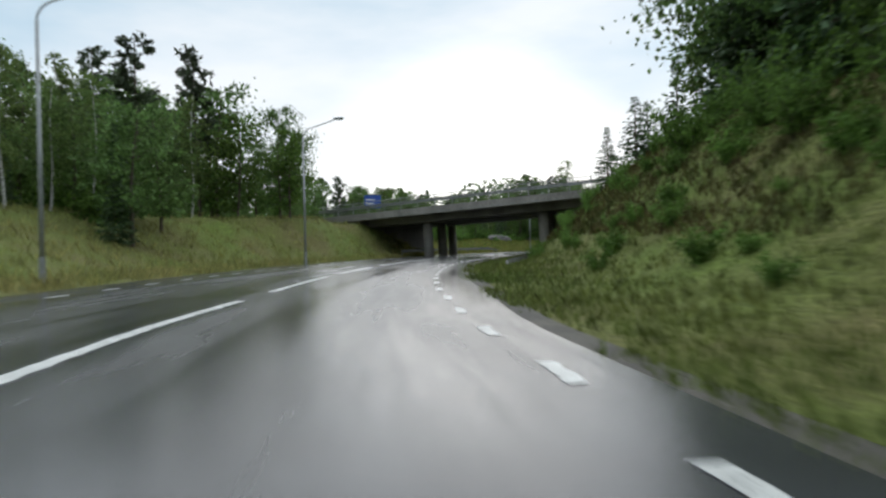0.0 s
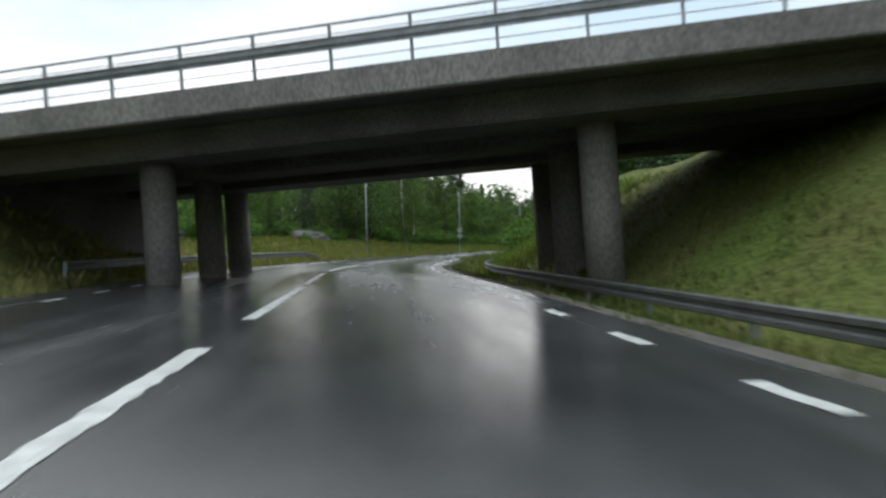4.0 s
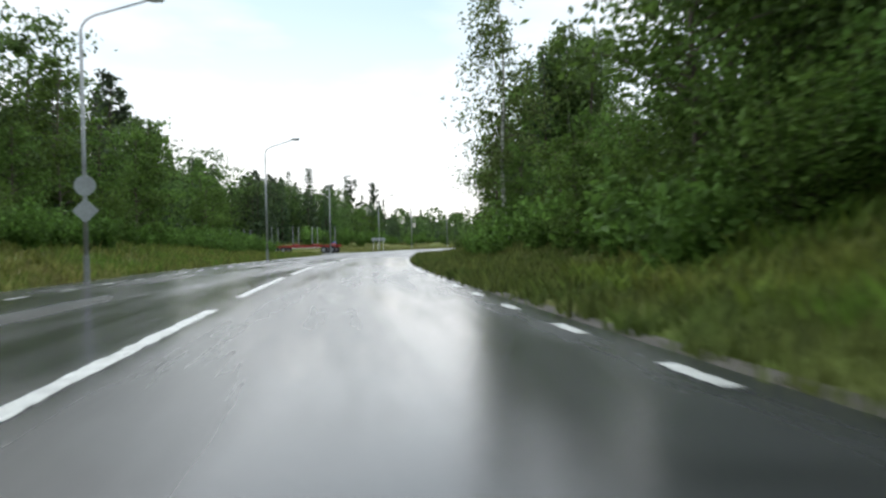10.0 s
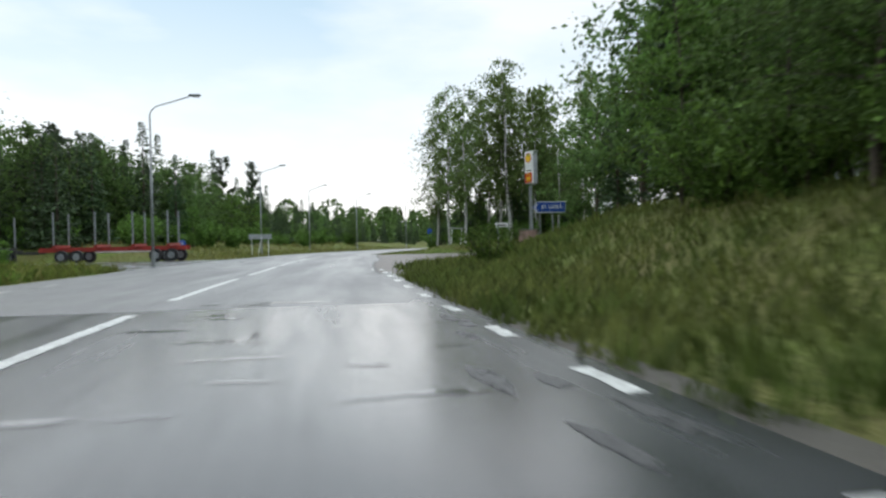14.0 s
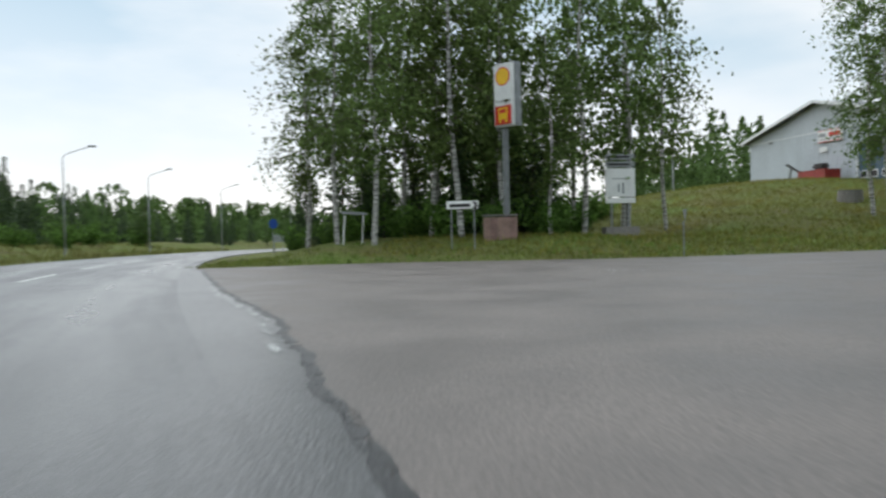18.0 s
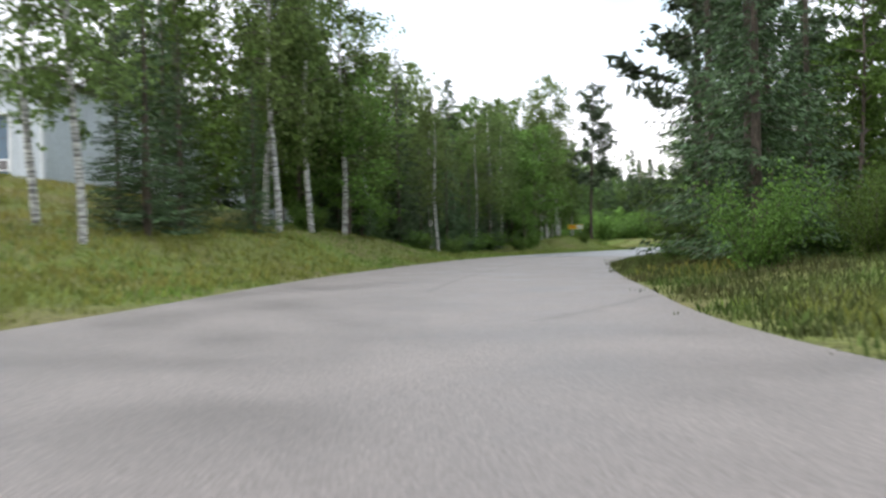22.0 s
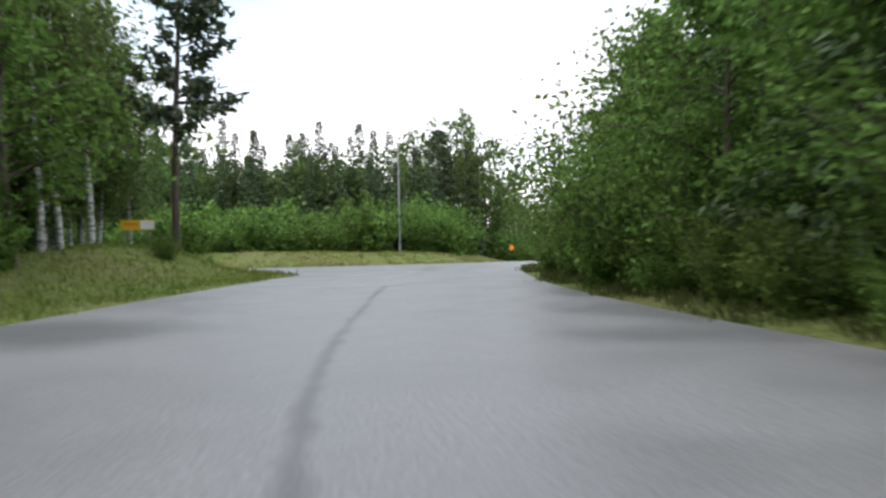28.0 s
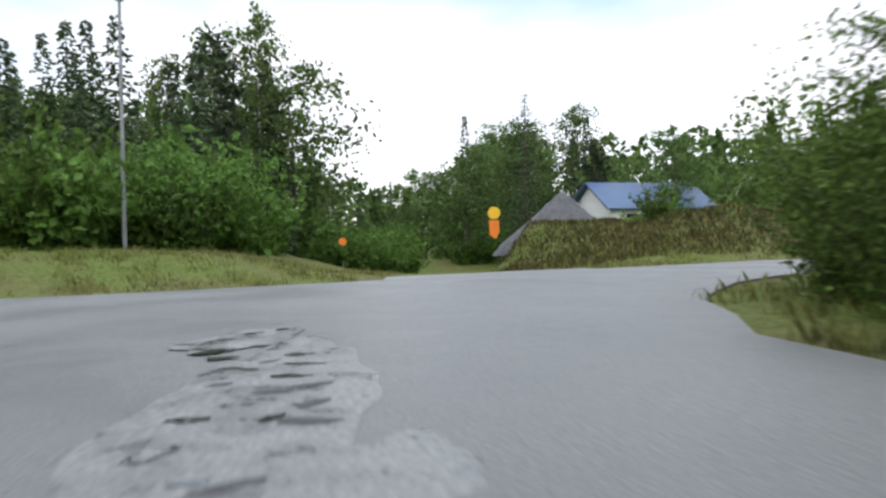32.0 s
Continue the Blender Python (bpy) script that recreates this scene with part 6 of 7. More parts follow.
    for q in (-0.5, 0.2):
        part("post", tube((q, 0.07, -0.4), (q, 0.07, zz + 0.2), 0.035, 0.035, 10), STEEL_DULL, s)
    lettering("81 UMEÅ", 0.3, Matrix.Translation((0.14, -0.018, zz)) @ Matrix.Rotation(radians(90), 4, "X"), WHITE, s, "white letters")
    pts = [(-0.84, zz), (-0.68, zz + 0.19), (-0.62, zz + 0.19), (-0.75, zz + 0.02), (-0.75, zz - 0.02), (-0.62, zz - 0.19), (-0.68, zz - 0.19)]
    part("arrow_head", plate(pts, -0.02, -0.012), WHITE, s)
    # white board by the grove, and one stake beside the verge
    bx, by = 153.6, 181.4
    gz = height(bx, by)
    s = thing("notice_board", pose(bx, by, gz, 0, 0, 205 + 90), "white map board with grey panels on two posts", "notice board")
    part("map_panel", box((0, 0, 3.9 - gz), (1.75, 0.08, 1.6), 0.02), WHITE, s, "white map panel, faded")
    part("lower_panel", box((0, 0, 2.9 - gz), (1.75, 0.08, 0.3), 0.02), WHITE, s)
    for z in (4.93, 5.35):
        part("name_panel", box((0, 0, z - gz), (1.75, 0.06, 0.32), 0.02), SIGN_GREY, s, "grey name panel")
        bars(s, ((-0.1, z - gz, 1.3, 0.12),), SIGN_BLACK, -0.035)
    bars(s, ((-0.0, 4.12 - gz, 1.0, 0.05), (-0.1, 3.6 - gz, 0.1, 0.5), (0.15, 3.6 - gz, 0.12, 0.6)), SIGN_GREY, -0.045)
    for q in (-0.5, 0.5):
        part("post", box((q, 0.1, 2.56 - gz / 2), (0.1, 0.1, 5.53 - gz), 0.01), STEEL_DULL, s)
    part("block", box((0, 0.05, 0.28), (2.0, 0.7, 0.7), 0.04), CONCRETE, s, "grey concrete block")
    give = sign_board("give_way_sign", 143.9, 178.2, 1.55, 1.56, 0.04, 285, STEEL_DULL, "small give way sign on a thin steel post in the grass", posts=1)
    gz = height(143.9, 178.2)
    pts = [(-0.3, 2.0 - gz), (0.3, 2.0 - gz), (0.0, 1.48 - gz)]
    part("plate", plate(pts, -0.02, -0.005), SIGN_GREY, give)
    # white leaning post and small board by the corner
    s = thing("corner_post", pose(147.3, 195.6, height(147.3, 195.6), 0, 4, 200 + 90), "white road post with a slim grey board beside the grove", "post")
    part("post", tube((0, 0, -0.3), (0, 0, 1.6), 0.05, 0.05, 10), WHITE, s)
    part("board", box((0.5, 0, 1.75), (1.4, 0.05, 0.14), 0.01), SIGN_GREY, s)
    part("second_post", tube((1.0, 0.02, -0.3), (1.0, 0.02, 1.7), 0.035, 0.035, 10), WHITE, s)
    # signs beyond the main road
    s = sign_board("direction_sign", 135.5, 211.0, 1.75, 2.25, 2.3, 235, SIGN_GREY, "grey back of a direction sign on two posts", posts=2, post_mat=WHITE)
    gz = height(135.5, 211)
    part("brace", tube((-0.3, -0.1, -0.2), (0.15, 0.0, 2.0 - gz), 0.04, 0.04, 8), WHITE, s, "white slanting brace")
    s = sign_board("cycle_path_sign", 127.3, 212.8, 1.05, 1.06, 0.05, 235, STEEL_DULL, "round blue sign on a steel post", posts=1)
    disc(s, "disc", 0, 1.45 - height(127.3, 212.8), 0.34, -0.05, SIGN_BLUE, "round blue plate")
    part("symbol", box((0.02, -0.055, 1.45 - height(127.3, 212.8)), (0.08, 0.01, 0.3), 0.02), WHITE, s)
    s = sign_board("bus_stop_sign", 168.5, 211.6, 2.0, 2.01, 0.05, 240, STEEL_DULL, "round blue-violet sign on a post beyond the grove", posts=1)
    disc(s, "disc", 0, 2.6 - height(168.5, 211.6), 0.42, -0.05, SIGN_BLUE, "round blue plate")
    sign_board("road_sign", 172.0, 213.0, 1.0, 1.7, 1.3, 240, SIGN_GREY, "grey back of a low road sign")
    # diamond signs on a lamp post
    x, y = 57.45, 146.7
    gz = height(x, y)
    s = thing("diamond_sign", pose(x, y, gz, 0, 0, 234 + 90), "two grey diamond and round sign backs on the lamp post", "road sign")
    for z, r in ((2.32 - gz, 0.42),):
        part("diamond_plate", plate([(-r, z), (0, z - r), (r, z), (0, z + r)], -0.11, -0.095), SIGN_GREY, s)
    disc(s, "round_plate", 0, 3.15 - gz, 0.34, -0.11, SIGN_GREY, "round grey plate")
    part("bracket", box((0, -0.06, 2.8 - gz), (0.1, 0.08, 1.6)), STEEL_DULL, s)
    # blue board above the bridge ramp
    gz = height(7.0, 100)
    s = sign_board("blue_road_sign", 7.0, 100.0, 6.2, 7.9, 2.1, 262, SIGN_BLUE, "large blue road sign on the ramp behind the bridge", post_mat=STEEL_DULL)
    bars(s, ((-0.3, 7.3 - gz, 1.1, 0.14), (-0.3, 6.8 - gz, 1.1, 0.14)), WHITE)
    # yellow house sign by the side road
    s = sign_board("yellow_sign", 185.2, 97.4, 2.4, 2.95, 1.75, 118, SIGN_YELLOW, "orange-yellow and white sign on two thin posts by the wood")
    gz = height(185.2, 97.4)
    part("white_field", box((0.5, -0.024, 2.68 - gz), (0.72, 0.012, 0.46)), WHITE, s)
    bars(s, ((-0.35, 2.72 - gz, 0.7, 0.12),), SIGN_ORANGE)
    # roadwork signs beyond the crossroad
    gz = height(168.2, 50)
    s = sign_board("roadwork_sign", 168.2, 50.0, gz + 0.5, gz + 0.51, 0.04, 95, STEEL_DULL, "small round orange sign on a post before bushes", posts=1, base=gz)
    disc(s, "disc", 0, 1.0 - gz, 0.26, -0.05, SIGN_ORANGE, "round orange plate")
    gz = height(158, 50.7)
    s = sign_board("roadwork_sign", 158.0, 50.7, gz + 0.4, gz + 0.41, 0.04, 80, STEEL_DULL, "stack of orange and yellow roadwork signs on a post", posts=1)
    disc(s, "disc", 0, 2.75 - gz, 0.42, -0.05, SIGN_YELLOW, "round yellow plate")
    part("arrow_plate", plate([(-0.32, 2.25 - gz), (0.32, 2.25 - gz), (0.36, 1.45 - gz), (0.1, 1.0 - gz), (-0.3, 1.25 - gz)], -0.06, -0.045), SIGN_ORANGE, s, "orange plate")


# ---- warehouse ----
def build_warehouse():
    a, b = np.array([199.4, 169.9]), np.array([180.8, 159.3])
    way = (b - a) / np.linalg.norm(b - a)
    width = float(np.linalg.norm(b - a))
    ang = math.degrees(math.atan2(way[1], way[0]))
    floor = 4.9
    t = thing("warehouse", pose(a[0], a[1], floor, 0, 0, ang), "pale grey-blue metal-clad warehouse with a low gable and blue door", "building")
    # local x along the gable from the far corner, y towards the back is positive here
    W, E, R, L = width, 5.75, 8.35, 34.0
    dx0, dx1, dh = 15.5, 19.0, 3.75
    # gable wall in pieces round the door
    def wall(points, y0, y1, name="wall"):
        part(name, plate(points, y0, y1), SIDING, t)
    wall([(0, -1.5), (dx0, -1.5), (dx0, dh), (dx1, dh), (dx1, -1.5), (W, -1.5), (W, E), (W / 2, R), (0, E)], 0, 0.25)
    wall([(0, -1.5), (W, -1.5), (W, E), (W / 2, R), (0, E)], L - 0.25, L)
    for x in (0.125, W - 0.125):
        part("wall", box((x, L / 2, (E - 1.5) / 2), (0.25, L - 0.5, E + 1.5)), SIDING, t)
    # ribs of the cladding
    x = 0.3
    while x < W - 0.1:
        top = E + (R - E) * (1 - abs(x - W / 2) / (W / 2)) - 0.12
        low = dh + 0.22 if dx0 - 0.15 < x < dx1 + 0.15 else -1.3
        part("cladding_rib", box((x, -0.012, (top + low) / 2), (0.05, 0.03, top - low)), SIDING, t)
        x += 0.6
    y = 1.0
    while y < L - 0.4:
        part("cladding_rib", box((W + 0.012, y, (E - 1.3) / 2 - 0.1), (0.03, 0.05, E + 1.2)), SIDING, t)
        y += 1.2
    part("seam_trim", box((W * 0.5, -0.02, 5.55), (W, 0.035, 0.09)), TRIM, t)
    part("plinth", box((dx1 / 2 + W / 2 + 0.08, -0.03, -0.35), (W - dx1 - 0.2, 0.06, 0.12)), ROOF, t, "dark plinth band")
    slope = math.hypot(W / 2 + 0.5, (R - E) * (W / 2 + 0.5) / (W / 2))
    rise = math.atan2(R - E, W / 2)
    for sx in (-1, 1):
        m = Matrix.Translation((W / 2, L / 2 - 0.2, R + 0.12)) @ Matrix.Rotation(sx * rise, 4, "Y")
        part("roof", box((sx * slope / 2, 0, 0), (slope, L + 1.2, 0.16), 0.0, m), ROOF, t, "dark sheet roof")
        part("fascia", box((sx * slope / 2, -L / 2 - 0.62, -0.02), (slope, 0.06, 0.28), 0.0, m), TRIM, t, "white gable board")
        part("gutter", box((sx * slope, 0, -0.05), (0.14, L + 1.0, 0.14), 0.03, m), STEEL, t)
    door = part("door", box(((dx0 + dx1) / 2, 0.14, (dh - 0.6) / 2), (dx1 - dx0, 0.08, dh + 0.6)), BLUE_DOOR, t, "steel blue overhead door")
    for i in range(6):
        part("door_groove", box(((dx0 + dx1) / 2, 0.096, 0.05 + i * 0.62), (dx1 - dx0, 0.014, 0.03)), ROOF, door)
    for i in range(3):
        x = dx0 + 0.55 + i * 1.22
        w = part("door_window", box((x, 0.09, 1.0), (0.78, 0.05, 0.68), 0.01), TRIM, door, "white framed door window")
        part("pane", box((x, 0.062, 1.0), (0.6, 0.02, 0.5)), GLASS_DARK, w)
    for x in (dx0 - 0.09, dx1 + 0.09):
        part("door_frame", box((x, -0.03, (dh - 0.6) / 2), (0.16, 0.08, dh + 0.6)), TRIM, t)
    part("door_hood", box(((dx0 + dx1) / 2, -0.12, dh + 0.12), (dx1 - dx0 + 0.6, 0.3, 0.08), 0.01), TRIM, t)
    part("downpipe", tube((W - 0.2, -0.1, -0.9), (W - 0.2, -0.1, E - 0.1), 0.06, 0.06, 8), TRIM, t)
    sg = part("sign", box((12.3, -0.13, 5.0), (3.2, 0.2, 1.15), 0.03), WHITE, t, "white sign with red border and writing")
    for z in (4.47, 5.53):
        part("red_border", box((12.3, -0.238, z), (3.1, 0.012, 0.06)), SIGN_RED, sg, "red border")
    part("red_text_bar", box((12.9, -0.238, 5.1), (1.5, 0.012, 0.42)), SIGN_RED, sg, "unreadable red writing")
    for x, z, w, h in ((11.3, 5.1, 0.9, 0.36), (12.3, 4.7, 2.6, 0.12)):
        part("text_bar", box((x, -0.238, z), (w, 0.012, h)), SIGN_GREY, sg)
    part("round_sign", box((11.3, -0.1, 3.75), (1.1, 0.14, 0.55), 0.12), WHITE, t, "small rounded white sign")
    for x in (3.6, 15.2):
        part("wall_lamp", box((x, -0.15, 5.35), (0.35, 0.28, 0.2), 0.05), SIGN_GREY, t)
    # yard pieces before the wall
    d = thing("scrap_container", pose(187.5, 165.2, height(187.5, 165.2), 0, 0, ang), "low red open container with scrap before the wall", "container")
    part("tub", box((0, 0, 0.55), (3.6, 1.7, 1.1), 0.04), RED_PAINT, d)
    part("rim", box((0, 0, 1.1), (3.7, 1.8, 0.08), 0.02), RED_PAINT, d)
    part("scrap", box((0.3, 0, 1.45), (1.6, 0.9, 0.6), 0.2), DARK_METAL, d, "dark scrap heap")
    part("ramp", box((2.6, 0, 0.5), (2.6, 1.2, 0.1), 0.02, Matrix.Rotation(radians(12), 4, "Y")), DARK_METAL, d)
    d = thing("digger_arm", pose(190.9, 167.3, height(190.9, 167.3), 0, 0, ang), "bent grey digger arm with pale bucket resting by the wall", "machine arm")
    bm = bmesh.new()
    add_tube(bm, (0, 0, 0), (0.35, 0, 1.7), 0.16, 0.12, 8)
    part("lower_boom", bm, SIGN_GREY, d)
    part("upper_boom", tube((-0.2, 0, 1.95), (1.9, 0, 0.95), 0.14, 0.11, 8), DARK_METAL, d)
    part("bucket", box((2.0, 0, 0.65), (0.6, 0.7, 0.6), 0.1), WHITE, d)
    bx, by = 168.6, 166.6
    d = thing("concrete_well", pose(bx, by, height(bx, by) - 0.1, 0, 0, 20), "grey concrete well ring on the grass slope", "well")
    part("ring", tube((0, 0, -0.2), (0, 0, 0.75), 0.85, 0.8, 20), CONCRETE, d)
    part("cover", tube((0, 0, 0.75), (0, 0, 0.83), 0.75, 0.75, 20), CONCRETE_DARK, d)
    bx, by = 208, 178
    d = thing("flood_light_mast", pose(bx, by, height(bx, by), 0, 0, ang), "slim mast with four flood lights above the yard", "mast")
    part("mast", tube((0, 0, -0.5), (0, 0, 15.5), 0.12, 0.06, 10), STEEL_DULL, d)
    part("crossbar", box((0, 0, 15.4), (2.2, 0.1, 0.1)), STEEL_DULL, d)
    for q in (-1.0, -0.4, 0.4, 1.0):
        part("flood_light", box((q, -0.1, 15.25), (0.34, 0.2, 0.26), 0.04), SIGN_GREY, d)


# ---- far house ----
def build_far_house():
    t = thing("blue_roofed_house", pose(138.0, 33.5, 1.3, 0, 0, 8), "white house with a long blue sheet roof behind a mound", "house")
    W, D, E, R = 9.5, 7.0, 2.2, 4.3
    for y in (0.1, D - 0.1):
        part("wall", box((W / 2, y, E / 2 - 0.4), (W, 0.2, E + 0.8)), WHITE, t)
    for x in (0.1, W - 0.1):
        part("wall", plate([(0.2, -0.8), (D - 0.2, -0.8), (D - 0.2, E), (D / 2, R - 0.1), (0.2, E)], -0.1, 0.1), WHITE, t).matrix_basis = Matrix.Translation((x, 0, 0)) @ Matrix.Rotation(radians(90), 4, "Z")
    rise = math.atan2(R - E, D / 2)
    ln = math.hypot(R - E, D / 2) + 0.6
    for s in (-1, 1):
        m = Matrix.Translation((W / 2, D / 2, R)) @ Matrix.Rotation(-s * rise, 4, "X")
        part("roof", box((0, s * ln / 2, 0.05), (W + 1.0, ln, 0.12), 0.0, m), BLUE_ROOF, t, "blue sheet roof")
    for x in (2, 4.8, 7.6):
        for y in (-0.02, D + 0.02):
            w = part("window", box((x, y, 1.2), (1.1, 0.1, 0.95), 0.02), TRIM, t)
            part("pane", box((x, y + math.copysign(0.05, y - 1), 1.2), (0.9, 0.04, 0.75)), GLASS_DARK, w)
    # gravel heap
    rng = np.random.default_rng(4)
    n, k = 9, 22
    v = [(0, 0, 4.4)]
    for i in range(1, n):
        for j in range(k):
            a = 2 * math.pi * j / k
            r = 5.0 * i / (n - 1) * (1 + 0.08 * math.sin(3 * a + 1))
            v.append((r * math.cos(a), r * math.sin(a) * 0.8, 4.4 * (1 - i / (n - 1)) ** 1.05 - 0.3 * (i == n - 1) + rng.normal() * 0.05))
    f = [(0, 1 + j, 1 + (j + 1) % k) for j in range(k)]
    for i in range(n - 2):
        f += [(1 + i * k + j, 1 + (i + 1) * k + j, 1 + (i + 1) * k + (j + 1) % k, 1 + i * k + (j + 1) % k) for j in range(k)]
    heap = mesh_object("gravel_heap", v, f, material("grey_crushed_gravel", (0.12, 0.12, 0.125), 0.9, vary=0.35, scale=2, fine=18, bump=0.9, bump_distance=0.08), smooth=True)
    heap.location = (152.2, 47.5, height(153.0, 47.5))
    tagged(heap, "heap of grey crushed gravel beside the mound", "heap", kind="stuff")


# ---- timber truck ----
def wheel(parent, x, y, r=0.5, w=0.3):
    tyre = part("wheel", tube((x, y - w / 2, r), (x, y + w / 2, r), r, r, 20), RUBBER, parent, "black truck tyre")
    part("rim", tube((x, y - w / 2 - 0.01, r), (x, y + w / 2 + 0.01, r), r * 0.55, r * 0.55, 16), STEEL, tyre, "steel rim")


def build_truck():
    # trailer and truck in one line, heading away from the road
    way = (-0.52, 0.854)
    ang = math.degrees(math.atan2(way[1], way[0]))
    tx, ty = 118.6, 206.4
    z = height(tx, ty)
    t = thing("timber_trailer", pose(tx, ty, 0.0, 0, 0, ang), "empty red timber trailer with tall grey stakes, on the side road", "trailer")
    for y in (-0.42, 0.42):
        part("chassis_beam", box((2.5, y, 1.05), (11.5, 0.16, 0.34), 0.02), RED_PAINT, t)
    for i, x in enumerate((-2.4, 0.3, 3.2, 6.4)):
        part("bolster", box((x + 0.3, 0, 1.3), (0.26, 2.5, 0.24), 0.03), RED_PAINT, t)
        for y in (-1.2, 1.2):
            part("stake", box((x + 0.3, y, 2.65), (0.12, 0.09, 2.6), 0.01), STEEL, t, "tall pale steel stake")
    part("side_guard", box((2.4, -1.2, 0.85), (4.4, 0.05, 0.16), 0.01), WHITE, t, "pale side guard")
    for x in (-2.3, -1.1, 5.0, 6.2):
        for y in (-1.05, 1.05):
            wheel(t, x, y)
    part("drawbar", box((9.2, 0, 0.85), (2.4, 0.2, 0.2), 0.02), DARK_METAL, t)
    k = thing("timber_truck", pose(tx + way[0] * 10.6, ty + way[1] * 10.6, 0.0, 0, 0, ang), "dark maroon timber truck with an empty stake bed", "truck")
    for y in (-0.42, 0.42):
        part("chassis_beam", box((3.6, y, 0.95), (8.4, 0.16, 0.3), 0.02), DARK_METAL, k)
    for x in (0.4, 2.6, 4.6):
        part("bolster", box((x, 0, 1.2), (0.24, 2.4, 0.22), 0.03), DARK_METAL, k)
        for y in (-1.15, 1.15):
            part("stake", box((x, y, 2.5), (0.12, 0.09, 2.5), 0.01), STEEL, k, "tall pale steel stake")
    cab = part("cab", plate([(5.7, 1.0), (7.9, 1.0), (8.0, 2.1), (7.75, 3.2), (7.2, 3.55), (5.7, 3.65)], -1.2, 1.2), CAB_PAINT, k, "dark maroon cab")
    part("windscreen", plate([(7.96, 2.15), (8.0, 2.15), (7.76, 3.1), (7.72, 3.1)], -1.05, 1.05), GLASS_DARK, cab)
    for y in (-1.21, 1.21):
        part("side_window", box((7.1, y, 2.55), (0.95, 0.03, 0.75), 0.01), GLASS_DARK, cab)
        part("mirror", box((8.0, y * 1.12, 2.6), (0.12, 0.2, 0.5), 0.03), DARK_METAL, cab)
    part("visor", box((7.7, 0, 3.35), (0.4, 2.3, 0.16), 0.04), DARK_METAL, cab)
    part("headboard", box((5.5, 0, 2.4), (0.12, 2.4, 2.6), 0.02), STEEL_DULL, k, "steel headboard")
    part("bumper", box((8.0, 0, 0.75), (0.25, 2.4, 0.5), 0.05), DARK_METAL, k)
    for y in (-0.9, 0.9):
        part("headlight", box((8.12, y, 0.95), (0.06, 0.36, 0.2), 0.03), LENS, k, "clear headlight")
    for x in (0.8, 2.1, 6.9):
        for y in (-1.05, 1.05):
            wheel(k, x, y)


# ---- rocks ----
def boulder(x, y, s, seed, name="boulder", label="grey lichen-flecked boulder in the grass", mat=None):
    bm = bmesh.new()
    bmesh.ops.create_icosphere(bm, subdivisions=4 if mat else 3, radius=1.0)
    for v in bm.verts:
        n1 = noise.noise(v.co * 0.9 + Vector((seed * 3.1, 0, seed)))
        n2 = noise.noise(v.co * 2.6 + Vector((0, seed * 1.7, 0)))
        cell = noise.cell(v.co * 1.6 + Vector((seed, seed, seed)))
        v.co *= 1 + 0.34 * n1 + 0.14 * n2 + 0.1 * cell
        v.co = Vector((v.co.x * s[0], v.co.y * s[1], v.co.z * s[2]))
    ob = part(name, bm, mat or ROCK)
    ob.location = (x, y, height(x, y) + s[2] * 0.25)
    ob.rotation_euler = (0, 0, seed * 1.1 if s[2] < 1.5 else math.atan2(*reversed(MAIN[np.argmin((MAIN[:, 0] - x) ** 2 + (MAIN[:, 1] - y) ** 2) + 1] - MAIN[np.argmin((MAIN[:, 0] - x) ** 2 + (MAIN[:, 1] - y) ** 2)])))
    return tagged(ob, label, "rock")


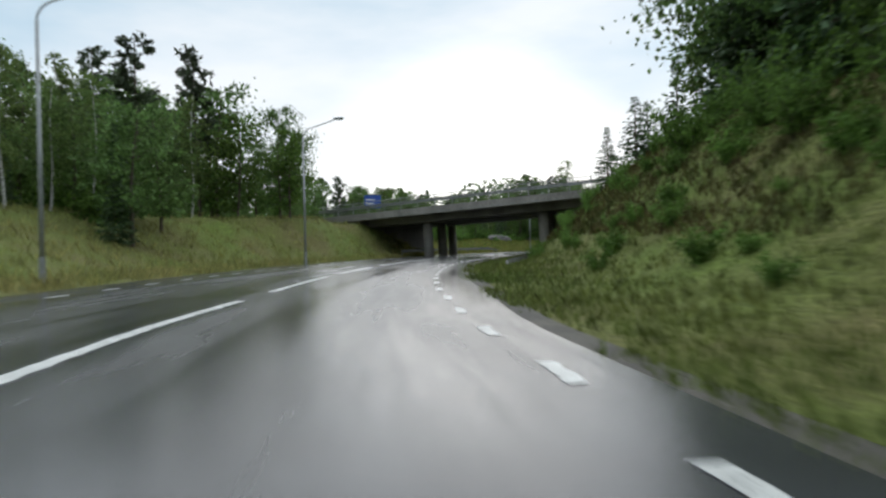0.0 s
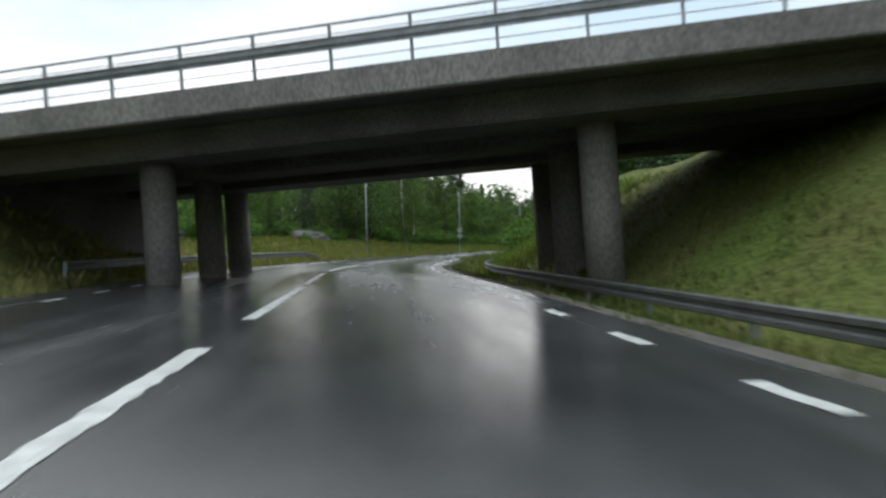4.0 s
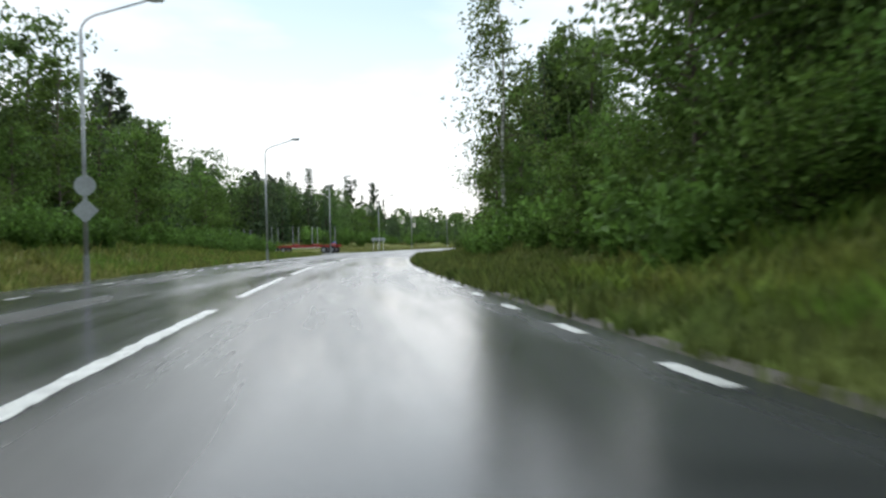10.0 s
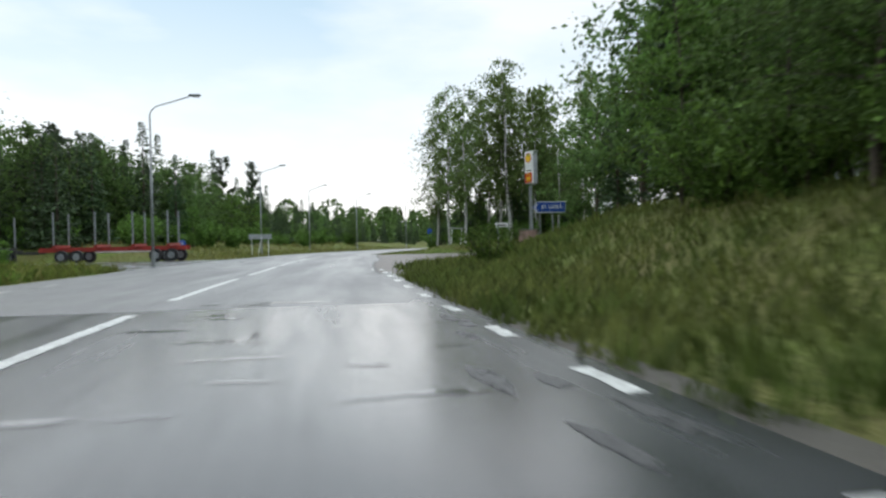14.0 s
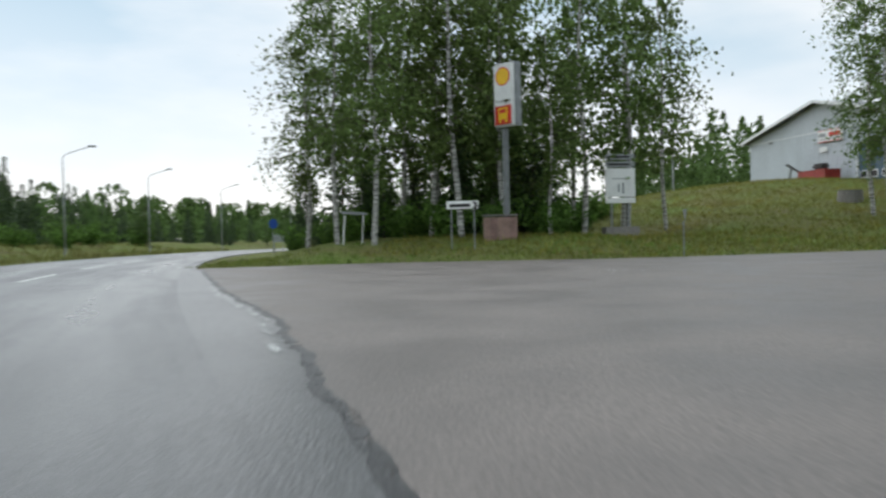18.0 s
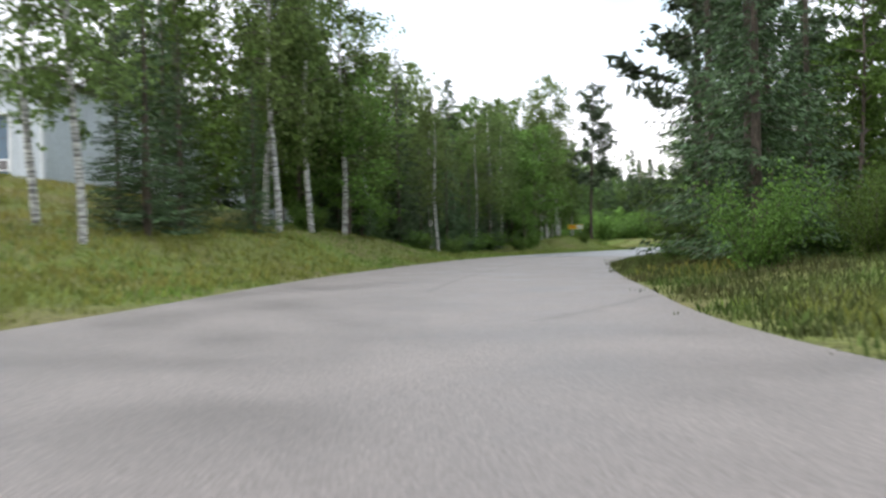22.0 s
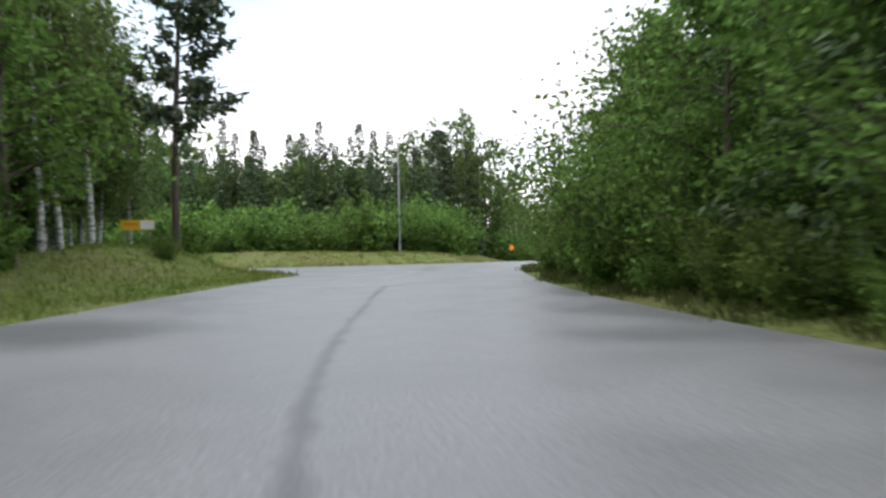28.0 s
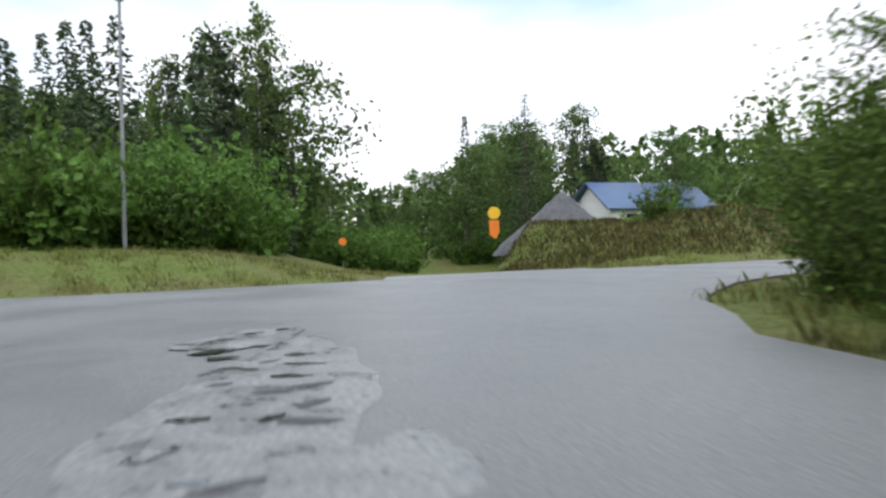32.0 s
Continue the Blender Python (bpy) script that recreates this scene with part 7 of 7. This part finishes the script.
def build_rocks():
    A = ARC_EYE
    for i, (a, o, s) in enumerate(((A + 131.2, 12.4, (1.4, 1.2, 1.5)), (A + 133.4, 12.2, (1.6, 1.2, 1.8)), (A + 135.8, 12.3, (1.5, 1.2, 1.8)), (A + 137.6, 12.8, (1.1, 1.1, 1.4)))):
        p, _ = on_main(a, o)
        boulder(p[0], p[1], s, i + 1, "rock_outcrop", "steep dark grey rock face with ochre moss on top", MOSSY_ROCK)
    for i, (a, o, s) in enumerate(((A + 168.5, 15.6, (2.4, 1.8, 1.1)), (A + 173, 15.2, (2.6, 1.9, 1.3)), (A + 178, 15.4, (2.8, 2.0, 1.35)), (A + 183, 15.9, (2.4, 2.0, 1.2)))):
        p, _ = on_main(a, o)
        boulder(p[0], p[1], s, i + 31, "rock_outcrop", "broad mossy rock on the hill above green bushes", MOSSY_ROCK)
    for i, (a, o, s) in enumerate(((A + 192, 15.5, (1.6, 1.8, 2.2)), (A + 195.5, 15.8, (1.8, 1.7, 2.4)))):
        p, _ = on_main(a, o)
        boulder(p[0], p[1], s, i + 8, "rock_outcrop", "steep grey rock face among dark trees", ROCK)
    for x, y, s, k in ((30.0, 129.2, (2.3, 1.2, 0.9), 20), (32.4, 130.6, (1.6, 1.0, 0.8), 21)):
        boulder(x, y, s, k)
    for i, (a, o, s) in enumerate(((A + 126, -15, (1.8, 1.2, 0.7)), (A + 141, -14, (1.2, 0.9, 0.6)), (A + 108, -16, (1.8, 1.2, 0.8)), (A + 158, -15, (1.6, 1.2, 0.9)), (A + 161, -14.5, (1.2, 0.9, 0.8)))):
        p, _ = on_main(a, o)
        boulder(p[0], p[1], s, i + 22)


def build_pole():
    """The light pole beyond the crossroad, with a small sign on it."""
    x, y = 176.3, 71.7
    t = thing("light_pole", pose(x, y, height(x, y), 0, 0, 95), "slender grey light pole with a small sign beyond the crossroad", "street lamp")
    part("pole", tube((0, 0, -0.4), (0, 0, 9.2), 0.09, 0.05, 12), STEEL, t)
    part("lamp_head", tube((0, 0, 9.15), (0, 0, 9.4), 0.16, 0.1, 14), SIGN_GREY, t, "small round lamp head")
    part("sign_plate", box((-0.25, -0.1, 2.25), (0.8, 0.03, 0.18), 0.01), WHITE, t, "small white sign")


build_ground()
build_roads()
build_markings()
build_patches()
build_bridge()
guard_rail(ARC_EYE + 38, ARC_EYE + 108, 6.95, "galvanised guard rail along the bank under the bridge", -0.04)
guard_rail(ARC_EYE + 80, ARC_EYE + 116, -7.4, "dark guard rail along the road's far side")
build_lamps()
build_signs()
build_warehouse()
build_far_house()
build_truck()
build_rocks()
build_pole()
build_trees()
build_shrubs()
build_far_woods()
build_grass()
